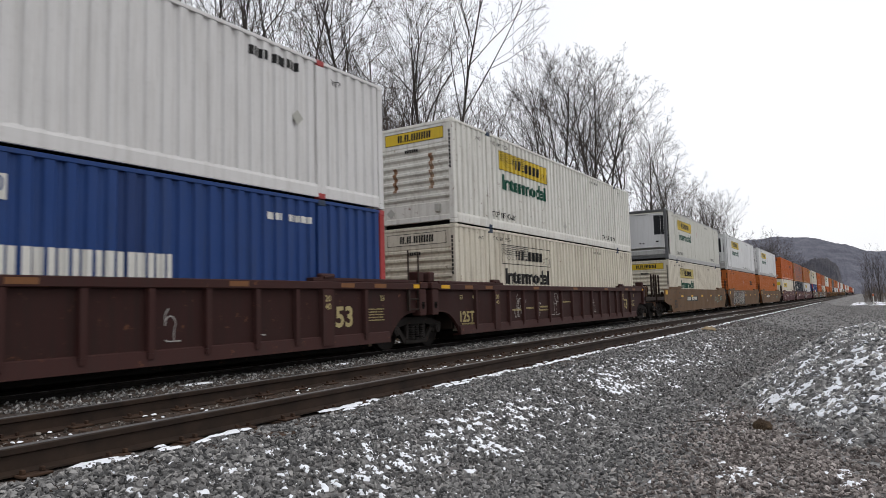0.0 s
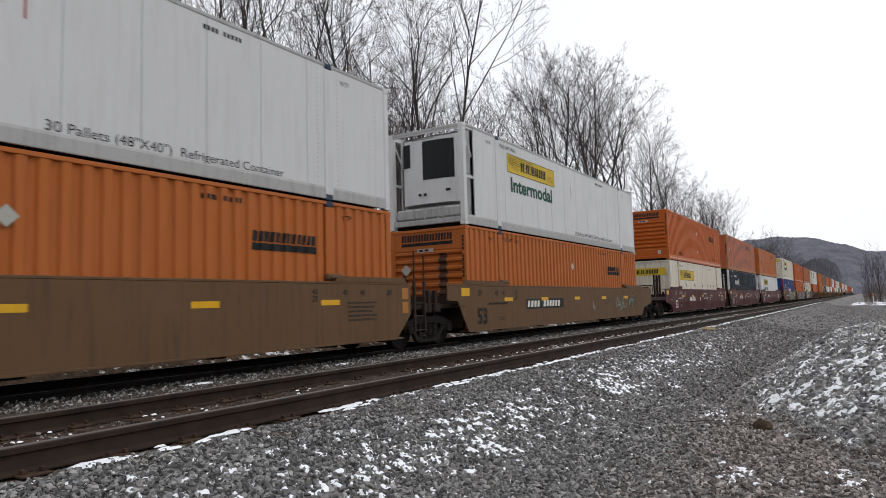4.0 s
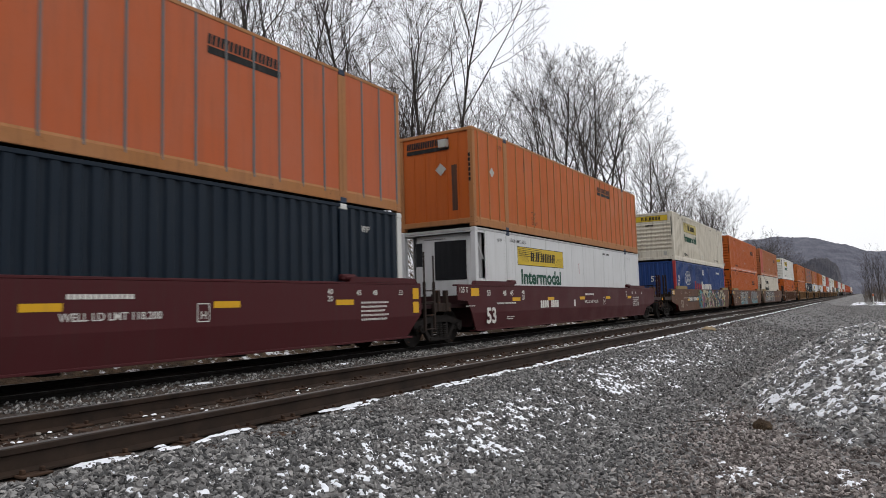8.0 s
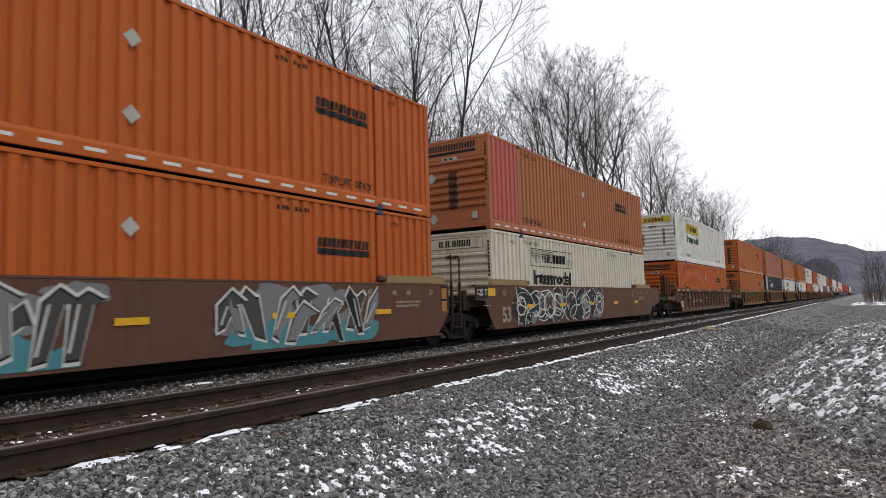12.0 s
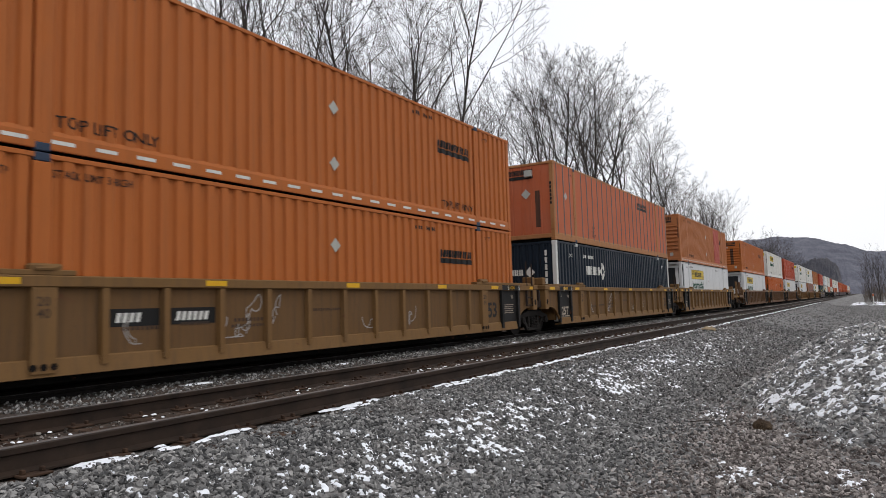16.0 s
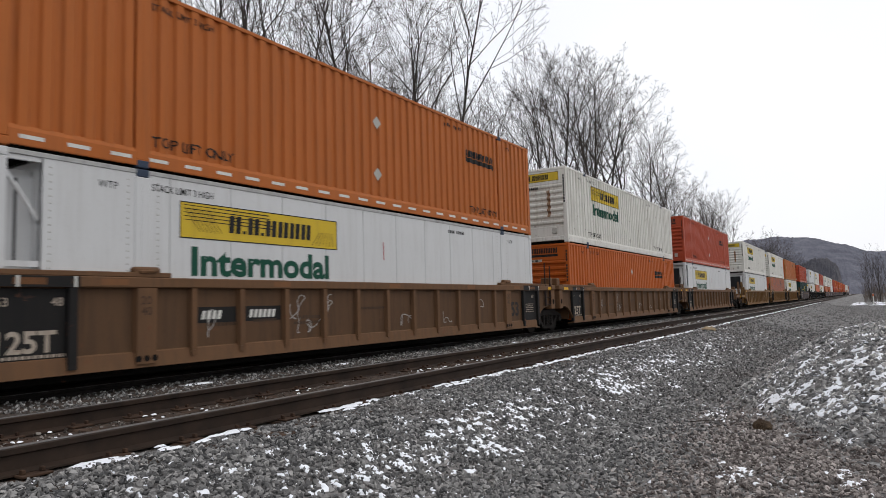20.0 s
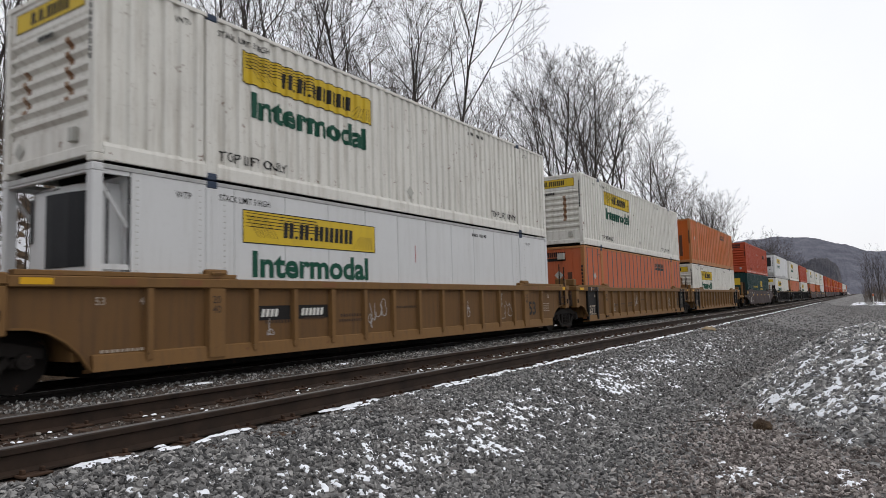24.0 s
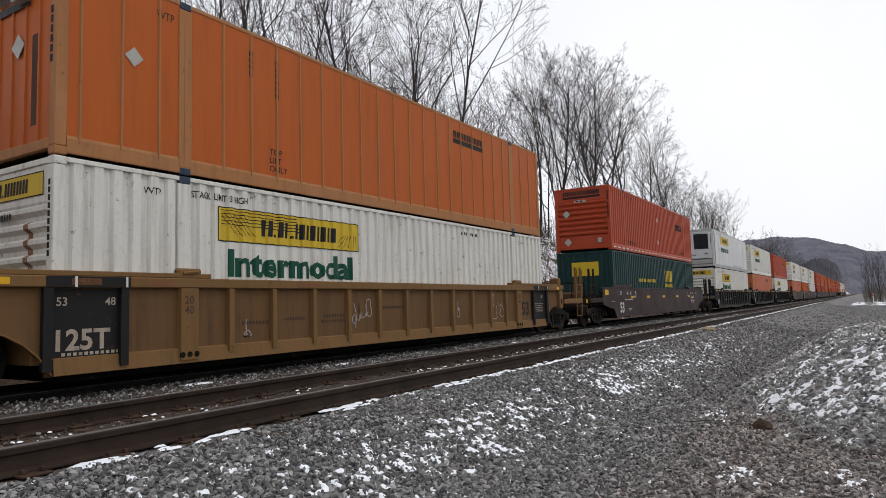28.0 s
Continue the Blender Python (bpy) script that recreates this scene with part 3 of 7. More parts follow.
def jb_corrugated(style="yellow", mat=None):
    mat = mat or WHITE
    box = thing("container", "white corrugated container with yellow carrier sign" if style == "yellow" else "cream-white corrugated container with worn carrier sign", "container", "containers of the train")
    fittings(box, mat, mat, mat, mat, None)
    side_walls(box, "corr", mat)
    front_end(box, "louver", mat, mat)
    rear_doors(box, mat)
    jb_sign(box, True, style)
    small_words(box, True)
    part("front_sign", end_decal(lambda: rect(2.0, 0.34), "jbf", YELLOW if style != "black" else mat, "front_sign", 1.0, H - 0.52, 0.022), box)
    part("front_sign_lettering", end_decal(lambda: block_logo(8, 1.15, 0.2, 0.06, 0, (1, 3)), "jbfl", BLACK, "front_sign_lettering", 0.55, H - 0.45, 0.018), box)
    part("front_marking", end_decal(lambda: outline(2.0, 0.34, 0.015), "jbfo", BLACK, "front_marking", 1.0, H - 0.52, 0.019), box)
    part("front_marking", end_decal(lambda: bars(6, 0.06, 0.09), "n6", BLACK, "front_marking", 0.3, H - 0.80, 0.012), box)
    part("front_marking", end_decal(lambda: bars(10, 0.06, 0.085, stack=True), "n10s", BLACK, "front_marking", -1.17, H - 0.3, -0.004), box)
    part("placard", end_decal(lambda: diamond(0.15), "fd", GREYPLATE, "placard", 0.85, 0.42, 0.03), box)
    part("registration_box", cached(("regbox",), lambda: Geo().box(-0.03, 0.049, -0.85, -0.68, 0.34, 0.56, 0.01).mesh("registration_box", GREYPLATE)), box)
    placards(box, True, [(7.95, 0.55)])
    if style == "yellow":
        rust = paint("rust_streak", (0.20, 0.10, 0.05), 0.8, (0.55, 0.48, 0.38), 0.95, 0.9, 0.1)
        soot(box, 0.62, 0.13, 0.95, 1.75, rust, "rust streak down the ribs")
        soot(box, -0.62, 0.13, 0.95, 2.05, rust, "rust streak down the ribs")
    return box


def jb_reefer(kind="unit_b", style="yellow"):
    skin = OLDWHITE if kind == "unit_a" else REEFER
    box = thing("refrigerated_container", "smooth cream-stained refrigerated container with yellow carrier sign" if kind == "unit_a" else "smooth white refrigerated container with yellow carrier sign", "container", "containers of the train")
    slate = paint("slate_grey_frame", (0.085, 0.088, 0.09), 0.5, (0.04, 0.04, 0.04), 0.3)
    fittings(box, slate if kind == "unit_a" else skin, ROOF, skin, skin, None, 0.6)
    side_walls(box, "smooth", skin, None, 0.62)
    front_end(box, kind, skin, slate if kind == "unit_a" else ROOF)
    rear_doors(box, skin)
    jb_sign(box, False, style)
    small_words(box, False, low=kind == "unit_a")
    if kind == "unit_b":
        part("lettering", drape(lambda: letters("30 Pallets (48\"X40\")  Refrigerated Container", 0.15, 4.4), "pallets", BLACK, "lettering", 8.4, 0.30, False), box)
    part("marking", drape(lambda: rect(0.03, 0.42), "redline", RED, "marking", 8.1, H - 1.15, False), box)
    return box


def jb_riveted():
    box = thing("container", "weathered white riveted container with yellow carrier sign", "container", "containers of the train")
    fittings(box, CREAM, CREAM, cached("rustpost", lambda: paint("rust_streaked_post", (0.52, 0.44, 0.33), 0.6, (0.14, 0.06, 0.03), 0.9, 1.5, 0.1)), CREAM, None)
    side_walls(box, "smooth", CREAM)
    front_end(box, "plain", CREAM, CREAM)
    rear_doors(box, CREAM)
    w, h, x, z = 3.9, 0.62, 2.4, 1.78
    part("sign", drape(lambda: rect(w, h), "jbr", YELLOW, "sign", x, z, False, 0.004), box, "yellow carrier sign")
    part("sign_outline", drape(lambda: outline(w, h, 0.02), "jbro", BLACK, "sign_outline", x, z, False, 0.006), box)
    part("sign_ornament", drape(lambda: scroll(w, h), "jbrs", BLACK, "sign_ornament", x, z, False, 0.007), box)
    part("sign_lettering", drape(lambda: block_logo(8, 1.95, 0.30, 0.06, 0, (1, 3)), "jbrl", BLACK, "sign_lettering", x + 1.0, z + 0.16, False, 0.008), box)
    part("front_sign", end_decal(lambda: rect(2.1, 0.42), "jbrf", YELLOW, "front_sign", 1.05, 2.05, 0.028), box)
    part("front_sign_lettering", end_decal(lambda: block_logo(8, 1.25, 0.24, 0.06, 0, (1, 3)), "jbrfl", BLACK, "front_sign_lettering", 0.6, 2.14, 0.024), box)
    small_words(box, False, low=False, limit="STACK TWO HIGH ONLY")
    for x in (4.0, 6.4, 8.8, 10.4, 11.6, 12.8):
        part("tie_down_cup", cached(("cup",), lambda: Geo().lathe([(-0.02, 0.08), (-0.02, 0.10), (0.01, 0.11)], (0, WALL_OUT - 0.012, 1.5), 12).mesh("tie_down_cup", GREYPLATE)), box, m=Matrix.Translation((x, 0, 0)))
    return box


def schneider_marks(box, corr):
    x, z = (12.0, 1.95) if corr else (10.6, 2.36)
    part("logo", drape(lambda: block_logo(9, 1.7, 0.19, 0.12), "sch", BLACK, "logo", x, z, corr, 0.006), box, "black carrier name as plain blocks")
    part("logo_bar", drape(lambda: rect(1.7, 0.13), "schb", BLACK, "logo_bar", x, z - 0.16, corr, 0.006), box)


SOOTY = paint("soot_stain", (0.070, 0.036, 0.025), 0.8, (0.14, 0.06, 0.035), 0.75, 0.0, 0.05)


def orange_corrugated(mat=None, tape=True, pink=0, kind="orange"):
    mat = mat or ORANGE
    box = thing("container", f"{kind} corrugated container with black carrier lettering", "container", "containers of the train")
    fittings(box, mat, mat, mat, mat, None)
    side_walls(box, "corr", mat)
    front_end(box, "louver", mat, mat)
    rear_doors(box, mat)
    schneider_marks(box, True)
    part("front_logo", end_decal(lambda: block_logo(9, 1.75, 0.20, 0.1), "schf", BLACK, "front_logo", 0.9, H - 0.36, 0.022), box)
    part("front_logo", end_decal(lambda: rect(1.75, 0.09), "schfb", BLACK, "front_logo", 0.9, H - 0.49, 0.022), box)
    part("front_plate", end_decal(lambda: rect(0.55, 0.10), "schfp", GREYPLATE, "front_plate", 0.35, H - 0.68, 0.018), box)
    part("front_marking", end_decal(lambda: bars(2, 0.13, 0.06, gap=0.5), "schfq", BLACK, "front_marking", 0.28, H - 0.66, 0.014), box)
    part("front_marking", end_decal(lambda: bars(11, 0.06, 0.085, stack=True, skip=(4,)), "n11s", BLACK, "front_marking", -1.17, H - 0.25, -0.004), box)
    part("placard", end_decal(lambda: diamond(0.18), "fd2", GREYPLATE, "placard", 0.75, 1.72, 0.012), box)
    part("placard", end_decal(lambda: diamond(0.18), "fd2", GREYPLATE, "placard", 0.72, 0.44, 0.03), box)
    part("registration_box", cached(("regbox",), lambda: Geo().box(-0.03, 0.049, -0.85, -0.68, 0.34, 0.56, 0.01).mesh("registration_box", GREYPLATE)), box)
    small_words(box, True)
    placards(box, True, [(7.95, 0.80), (7.95, 2.0)])
    if tape:
        tm = drape(lambda: rect(0.32, 0.055), "tape", WHITELET, "reflector", 0.0, 0.12, False, 0.004, YN + 0.001)
        for k in range(25):
            part("reflector", tm, box, m=Matrix.Translation((0.3 + 0.63 * k, 0, 0)))
    if mat is LIGHT and not pink:
        soot(box, -0.62, 0.26, 0.7, 2.2)
        soot(box, 0.75, 0.16, 0.9, 1.7)
    if mat is BROWNED:
        soot(box, -0.15, 0.3, 0.7, 1.9)
    if pink:
        x0, x1 = (0.18, 1.95) if pink == 1 else (L - 5.35, L - 3.05)
        def panel():
            n0 = [(x, y) for x, y in WALL if x0 <= x <= x1]
            return Geo().strip([(x, WALL_OUT + y - 0.014) for x, y in n0], 0.305, H - 0.08, "z").mesh("repainted_panel", PINK)
        part("repainted_panel", cached(("pink", pink), panel), box, "faded pink repainted panel")
    return box


def orange_plate(skin=None):
    wall = skin or FADED
    box = thing("container", "deep orange sheet-and-post container with tan lift posts" if skin else "faded orange sheet-and-post container with worn battens", "container", "containers of the train")
    fittings(box, TANPOST, TANPOST, TANPOST, wall, None)
    worn = paint("worn_batten", (0.13, 0.145, 0.15), 0.6, (0.32, 0.13, 0.06), 0.7, 0.0, 0.1)
    side_walls(box, "plate", wall, TANPOST if skin else worn)
    front_end(box, "plain", wall, TANPOST)
    rear_doors(box, wall)
    schneider_marks(box, False)
    part("front_logo", end_decal(lambda: block_logo(9, 1.5, 0.20, 0.1), "schp", BLACK, "front_logo", 1.0, H - 0.42, 0.026), box)
    part("front_logo", end_decal(lambda: rect(1.5, 0.12), "schpb", BLACK, "front_logo", 1.0, H - 0.58, 0.026), box)
    part("front_marking", end_decal(lambda: bars(6, 0.07, 0.11, stack=True), "n6s", BLACK, "front_marking", -1.15, H - 0.75, -0.004), box)
    part("registration_box", cached(("regbox2",), lambda: Geo().box(-0.10, 0.054, -0.48, -0.20, H - 0.52, H - 0.28, 0.012).mesh("registration_box", GREYPLATE)), box)
    part("placard", end_decal(lambda: diamond(0.19), "fd3", GREYPLATE, "placard", -0.2, 1.75, 0.022), box)
    part("soot_streak", end_decal(lambda: rect(0.24, 1.35), "soot", SOOTY, "soot_streak", -0.55, 0.5, 0.052), box, "sooty exhaust streak")
    part("lettering", drape(lambda: letters("TOP\nLIFT\nONLY", 0.11, 0.46, 0.01), "tlo3", BLACK, "lettering", 3.92, 0.68, False), box)
    part("lettering", drape(lambda: letters("WTP", 0.13, 0.32), "wtp", BLACK, "lettering", 1.55, H - 0.42, False), box)
    part("marking", drape(lambda: bars(4, 0.09, 0.10, stack=True), "v4", BLACK, "marking", 3.44, 2.55, False), box)
    part("marking", drape(lambda: bars(6, 0.09, 0.10, stack=True), "v6", BLACK, "marking", 4.07, 2.55, False), box)
    placards(box, False, [(1.17, 1.70)])
    return box


def dark_container():
    box = thing("container", "dark navy corrugated container with white corner posts", "container", "containers of the train")
    fittings(box, POSTWHITE, NAVY, NAVY, NAVY, POSTWHITE)
    side_walls(box, "corr", NAVY)
    front_end(box, "vert", NAVY, NAVY)
    rear_doors(box, NAVY)
    part("logo", drape(lambda: block_logo(4, 1.62, 0.34), "umx", WHITELET, "logo", 3.05, 1.73, True, 0.006), box, "white carrier name as plain blocks")
    def rose():
        g = Geo()
        for k in range(4):
            for j in range(2):
                a = math.pi / 2 * k + j * 0.0
                r0, r1 = 0.20 + 0.16 * j, 0.32 + 0.16 * j
                d = Vector((math.cos(a), 0, math.sin(a)))
                e = Vector((-math.sin(a), 0, math.cos(a)))
                p = [d * r0, d * r1 * 1.15, (d + e) * r1 * 0.56, (d + e) * r0 * 0.52]
                g.add([(q.x * 0.62, 0, q.z * 0.68) for q in p], [(0, 1, 2, 3)])
                p = [d * r0, d * r1 * 1.15, (d - e) * r1 * 0.56, (d - e) * r0 * 0.52]
                g.add([(q.x * 0.62, 0, q.z * 0.68) for q in p], [(3, 2, 1, 0)])
        return g
    part("emblem", drape(rose, "rose", WHITELET, "emblem", 5.02, 1.90, True, 0.006), box)
    part("marking", drape(lambda: bars(11, 0.085, 0.13, skip=(4,)), "umn", WHITELET, "marking", 2.74, 2.37, True), box)
    part("lettering", drape(lambda: letters("WTP", 0.14, 0.29, 0.01), "wtpl", WHITELET, "lettering", 1.38, 2.34, True), box)
    part("lettering", drape(lambda: letters("WTP", 0.14, 0.29, 0.01), "wtpl", WHITELET, "lettering", L - 1.5, 2.34, True), box)
    part("front_logo", end_decal(lambda: block_logo(4, 0.75, 0.22), "umf", WHITELET, "front_logo", 0.75, 1.68, 0.012), box)
    part("front_marking", end_decal(lambda: diamond(0.2), "umd", WHITELET, "front_marking", -0.25, 1.79, 0.012), box)
    part("front_marking", end_decal(lambda: bars(6, 0.09, 0.2, stack=True), "umv", WHITELET, "front_marking", -0.85, 2.62, 0.012), box)
    return box


def blue_container():
    box = thing("container", "blue corrugated container with large white lettering and red ends", "container", "containers of the train")
    fittings(box, RED, BLUE, BLUE, BLUE, None)
    side_walls(box, "corr", BLUE)
    front_end(box, "vert", BLUE, BLUE)
    rear_doors(box, RED)
    part("logo", drape(lambda: block_logo(5, 1.95, 0.42, 0, 1), "pc", RED, "logo", 5.3, 1.20, True, 0.009), box, "red carrier name as plain blocks")
    part("logo", drape(lambda: block_logo(10, 3.3, 0.42, 0, 1), "st", WHITELET, "logo", 7.38, 1.20, True, 0.009), box, "white carrier name as plain blocks")
    def globe():
        g = Geo()
        for k in range(11):
            z = -0.40 + 0.08 * k
            g.add([(-0.2, 0, z), (1.05 - abs(z) * 0.9, 0, z), (1.05 - abs(z) * 0.9, 0, z + 0.022), (-0.2, 0, z + 0.022)], [(0, 1, 2, 3)])
        return g
    part("emblem", drape(globe, "globe", WHITELET, "emblem", 3.1, 1.92, True, 0.0065), box)
    for x0, x1 in ((3.3, 4.5), (5.5, 8.0), (9.6, 10.2)):
        def patch(x0=x0, x1=x1):
            rows = [(x, WALL_OUT + y - 0.003) for x, y in WALL if x0 <= x <= x1]
            return Geo().strip(rows, 0.305, H - 0.08, "z").mesh("repainted_panel", DEEPBLUE)
        part("repainted_panel", cached(("bluepatch", x0), patch), box, "darker blue repainted panel")
    part("marking", drape(lambda: bars(11, 0.085, 0.13, skip=(4,)), "umn", WHITELET, "marking", 12.6, 2.38, True), box)
    part("lettering", drape(lambda: letters("53", 0.32, None, 0.01), "b53", WHITELET, "lettering", 0.62, 1.72, True), box)
    part("height_plate", drape(lambda: rect(0.42, 0.34), "hp", WHITELET, "height_plate", 0.58, 1.27, True), box)
    part("lettering", drape(lambda: letters("110", 0.2, 0.34, 0.01), "h110", BLUE, "lettering", 0.62, 1.38, True, 0.008), box)
    part("height_plate", drape(lambda: rect(0.42, 0.34), "hp", WHITELET, "height_plate", 7.75, 2.2, True), box)
    part("lettering", drape(lambda: letters("110", 0.2, 0.34, 0.01), "h110", BLUE, "lettering", 7.79, 2.31, True, 0.008), box)
    part("front_marking", end_decal(lambda: letters("53", 0.32, None, 0.01), "f53", WHITELET, "front_marking", 0.15, 1.72, 0.012), box)
    part("emblem", drape(lambda: diamond(0.36), "dmd", WHITELET, "emblem", 2.75, 1.92, True, 0.007), box)
    part("emblem", drape(lambda: diamond(0.26), "dmd2", BLUE, "emblem", 2.75, 1.92, True, 0.009), box)
    return box


def plain_white():
    box = thing("container", "plain light grey corrugated container with red lift fittings", "container", "containers of the train")
    grey = paint("light_grey_container_paint", (0.62, 0.61, 0.60), 0.5, (0.2, 0.18, 0.15), 0.3, 0.0, 0.12)
    fittings(box, grey, grey, grey, grey, RED)
    side_walls(box, "corr", grey)
    front_end(box, "vert", grey, grey)
    rear_doors(box, grey)
    part("marking", drape(lambda: bars(11, 0.09, 0.18, skip=(4,)), "umn2", BLACK, "marking", L - 3.95, H - 0.42, True), box)
    part("lettering", drape(lambda: letters("WTP", 0.12, 0.30), "wtp", BLACK, "lettering", L - 1.75, H - 0.42, True), box)
    placards(box, True, [(L - 2.75, 1.55)])
    return box


def green_container():
    box = thing("container", "dark green corrugated container with yellow carrier blocks", "container", "containers of the train")
    fittings(box, GREEN, GREEN, GREEN, GREEN, None)
    side_walls(box, "corr", GREEN)
    front_end(box, "vert", GREEN, GREEN)
    rear_doors(box, GREEN)
    part("logo", drape(lambda: block_logo(3, 1.7, 0.62), "csx", YELLOW, "logo", 9.0, 1.62, True, 0.006), box, "yellow carrier name as plain blocks")
    part("logo", drape(lambda: block_logo(9, 1.7, 0.2), "csi", YELLOW, "logo", 9.0, 1.32, True, 0.006), box)
    part("lettering", drape(lambda: bars(12, 0.2, 0.16, skip=(5,)), "csl", YELLOW, "marking", 4.0, 1.55, True, 0.006), box)
    part("front_logo", end_decal(lambda: rect(1.25, 0.62), "csf", YELLOW, "front_logo", 0.6, 1.8, 0.012), box)
    return box


TYPES = {
    "xpo": plain_white, "pacer": blue_container, "umax": dark_container, "csx": green_container,
    "jbc": lambda: jb_corrugated("yellow"), "jbb": lambda: jb_corrugated("black", CREAM), "jbw": lambda: jb_corrugated("worn", CREAM),
    "ra": lambda: jb_reefer("unit_a"), "rb": lambda: jb_reefer("unit_b"), "jbr": jb_riveted,
    "oc": lambda: orange_corrugated(), "or": lambda: orange_corrugated(REDORANGE, True, 0, "red-orange"),
    "ot": lambda: orange_corrugated(LIGHT, True, 0, "light orange"), "op1": lambda: orange_corrugated(BROWNED, True, 1, "browned orange"), "op2": lambda: orange_corrugated(SUNBLEACHED, True, 2, "sun-bleached orange"),
    "pl": orange_plate, "pl2": lambda: orange_plate(ORANGE),
}

# ---- well cars: local x 0..L is the load, z 0 the rail head ----
ZT, ZB, ARCH = 1.58, 0.32, 0.88
ZR = 0.25
YS = -1.44
TRUCK_X = 1.66
WHEEL_R = 0.457


def side_outline():
    """The side sheet: long level bottom, swept up over the trucks."""
    pts = [(-1.12, ZT - 0.02), (-1.12, ARCH)]
    pts += [(-0.86, ARCH - 0.01), (-0.62, ARCH - 0.07), (-0.40, ARCH - 0.20), (-0.20, 0.50), (-0.03, ZR)]
    right = [(L - x, z) for x, z in reversed(pts)]
    return pts + right


def truck_part(car, x, keyed):
    """A four-wheel truck: bolster, two side frames with springs, two wheelsets."""
    def bolster():
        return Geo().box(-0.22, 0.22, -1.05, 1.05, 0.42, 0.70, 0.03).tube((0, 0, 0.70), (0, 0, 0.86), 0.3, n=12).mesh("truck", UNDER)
    t = part("truck", cached(("bolster",), bolster), car, m=Matrix.Translation((x, 0, 0)))
    def frame_():
        g = Geo().prism([(-1.16, 0.60), (-1.14, 0.47), (-0.72, 0.53), (-0.42, 0.60), (0.42, 0.60), (0.72, 0.53), (1.14, 0.47), (1.16, 0.60), (0.85, 0.68), (0.42, 0.77), (-0.42, 0.77), (-0.85, 0.68)], -1.08, -0.97)
        g.box(-0.46, 0.46, -1.10, -0.97, 0.12, 0.23, 0.02)
        for s in (-1, 1):
            diag = [(s * 0.74, 0.45), (s * 0.70, 0.55), (s * 0.40, 0.235), (s * 0.47, 0.13)]
            g.prism(diag if s > 0 else diag[::-1], -1.075, -0.98)
            g.box(min(s * 0.30, s * 0.41), max(s * 0.30, s * 0.41), -1.09, -0.97, 0.232, 0.602, 0.015)
            g.box(s * 0.89 - 0.15, s * 0.89 + 0.15, -1.10, -0.985, 0.36, 0.50, 0.03)
            g.tube((s * 0.89, -1.17, WHEEL_R), (s * 0.89, -1.095, WHEEL_R), 0.105, 0.12, 12)
            g.tube((s * 0.89, -1.185, WHEEL_R), (s * 0.89, -1.168, WHEEL_R), 0.05, 0.06, 8)
        return g.mesh("side_frame", STEEL)
    def spring():
        g = Geo()
        for k in (-0.19, 0, 0.19):
            for j in range(6):
                g.tube((k, -1.07, 0.24 + j * 0.055), (k, -1.07, 0.272 + j * 0.055), 0.085, n=8)
        return g.mesh("spring_nest", STEEL)
    for s in (0, 1):
        m = Matrix.Rotation(math.pi * s, 4, "Z")
        part("side_frame", cached(("sframe",), frame_), t, m=m)
        tagged(part("spring_nest", cached(("springs",), spring), t, m=m), kind="stuff")
    def wheelset():
        g = Geo()
        for s in (-1, 1):
            prof = [(-0.07 * s, 0.25), (-0.07 * s, 0.38), (-0.065 * s, WHEEL_R - 0.008), (0.055 * s, WHEEL_R), (0.06 * s, WHEEL_R + 0.028), (0.085 * s, WHEEL_R + 0.02), (0.07 * s, 0.36), (0.02 * s, 0.30), (0.03 * s, 0.12)]
            g.lathe(prof, (0, s * -0.775, 0), 22)
            for k in range(5):
                a = 2 * math.pi * k / 5
                g.tube((0.27 * math.cos(a), -s * 0.85, 0.27 * math.sin(a)), (0.27 * math.cos(a), -s * 0.838, 0.27 * math.sin(a)), 0.03, n=6)
        g.tube((0, -1.04, 0), (0, 1.04, 0), 0.075, n=12)
        return g.mesh("wheelset", RIM)
    wm = cached(("wheelset",), wheelset)
    for s in (-1, 1):
        w = part("wheelset", wm, t, "worn steel wheels on an axle", m=Matrix.Translation((s * 0.89, 0, WHEEL_R)))
        if keyed is not None:
            keyed.append((w, s * 0.89))


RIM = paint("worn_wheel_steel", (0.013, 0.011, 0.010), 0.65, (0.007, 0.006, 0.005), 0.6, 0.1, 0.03)


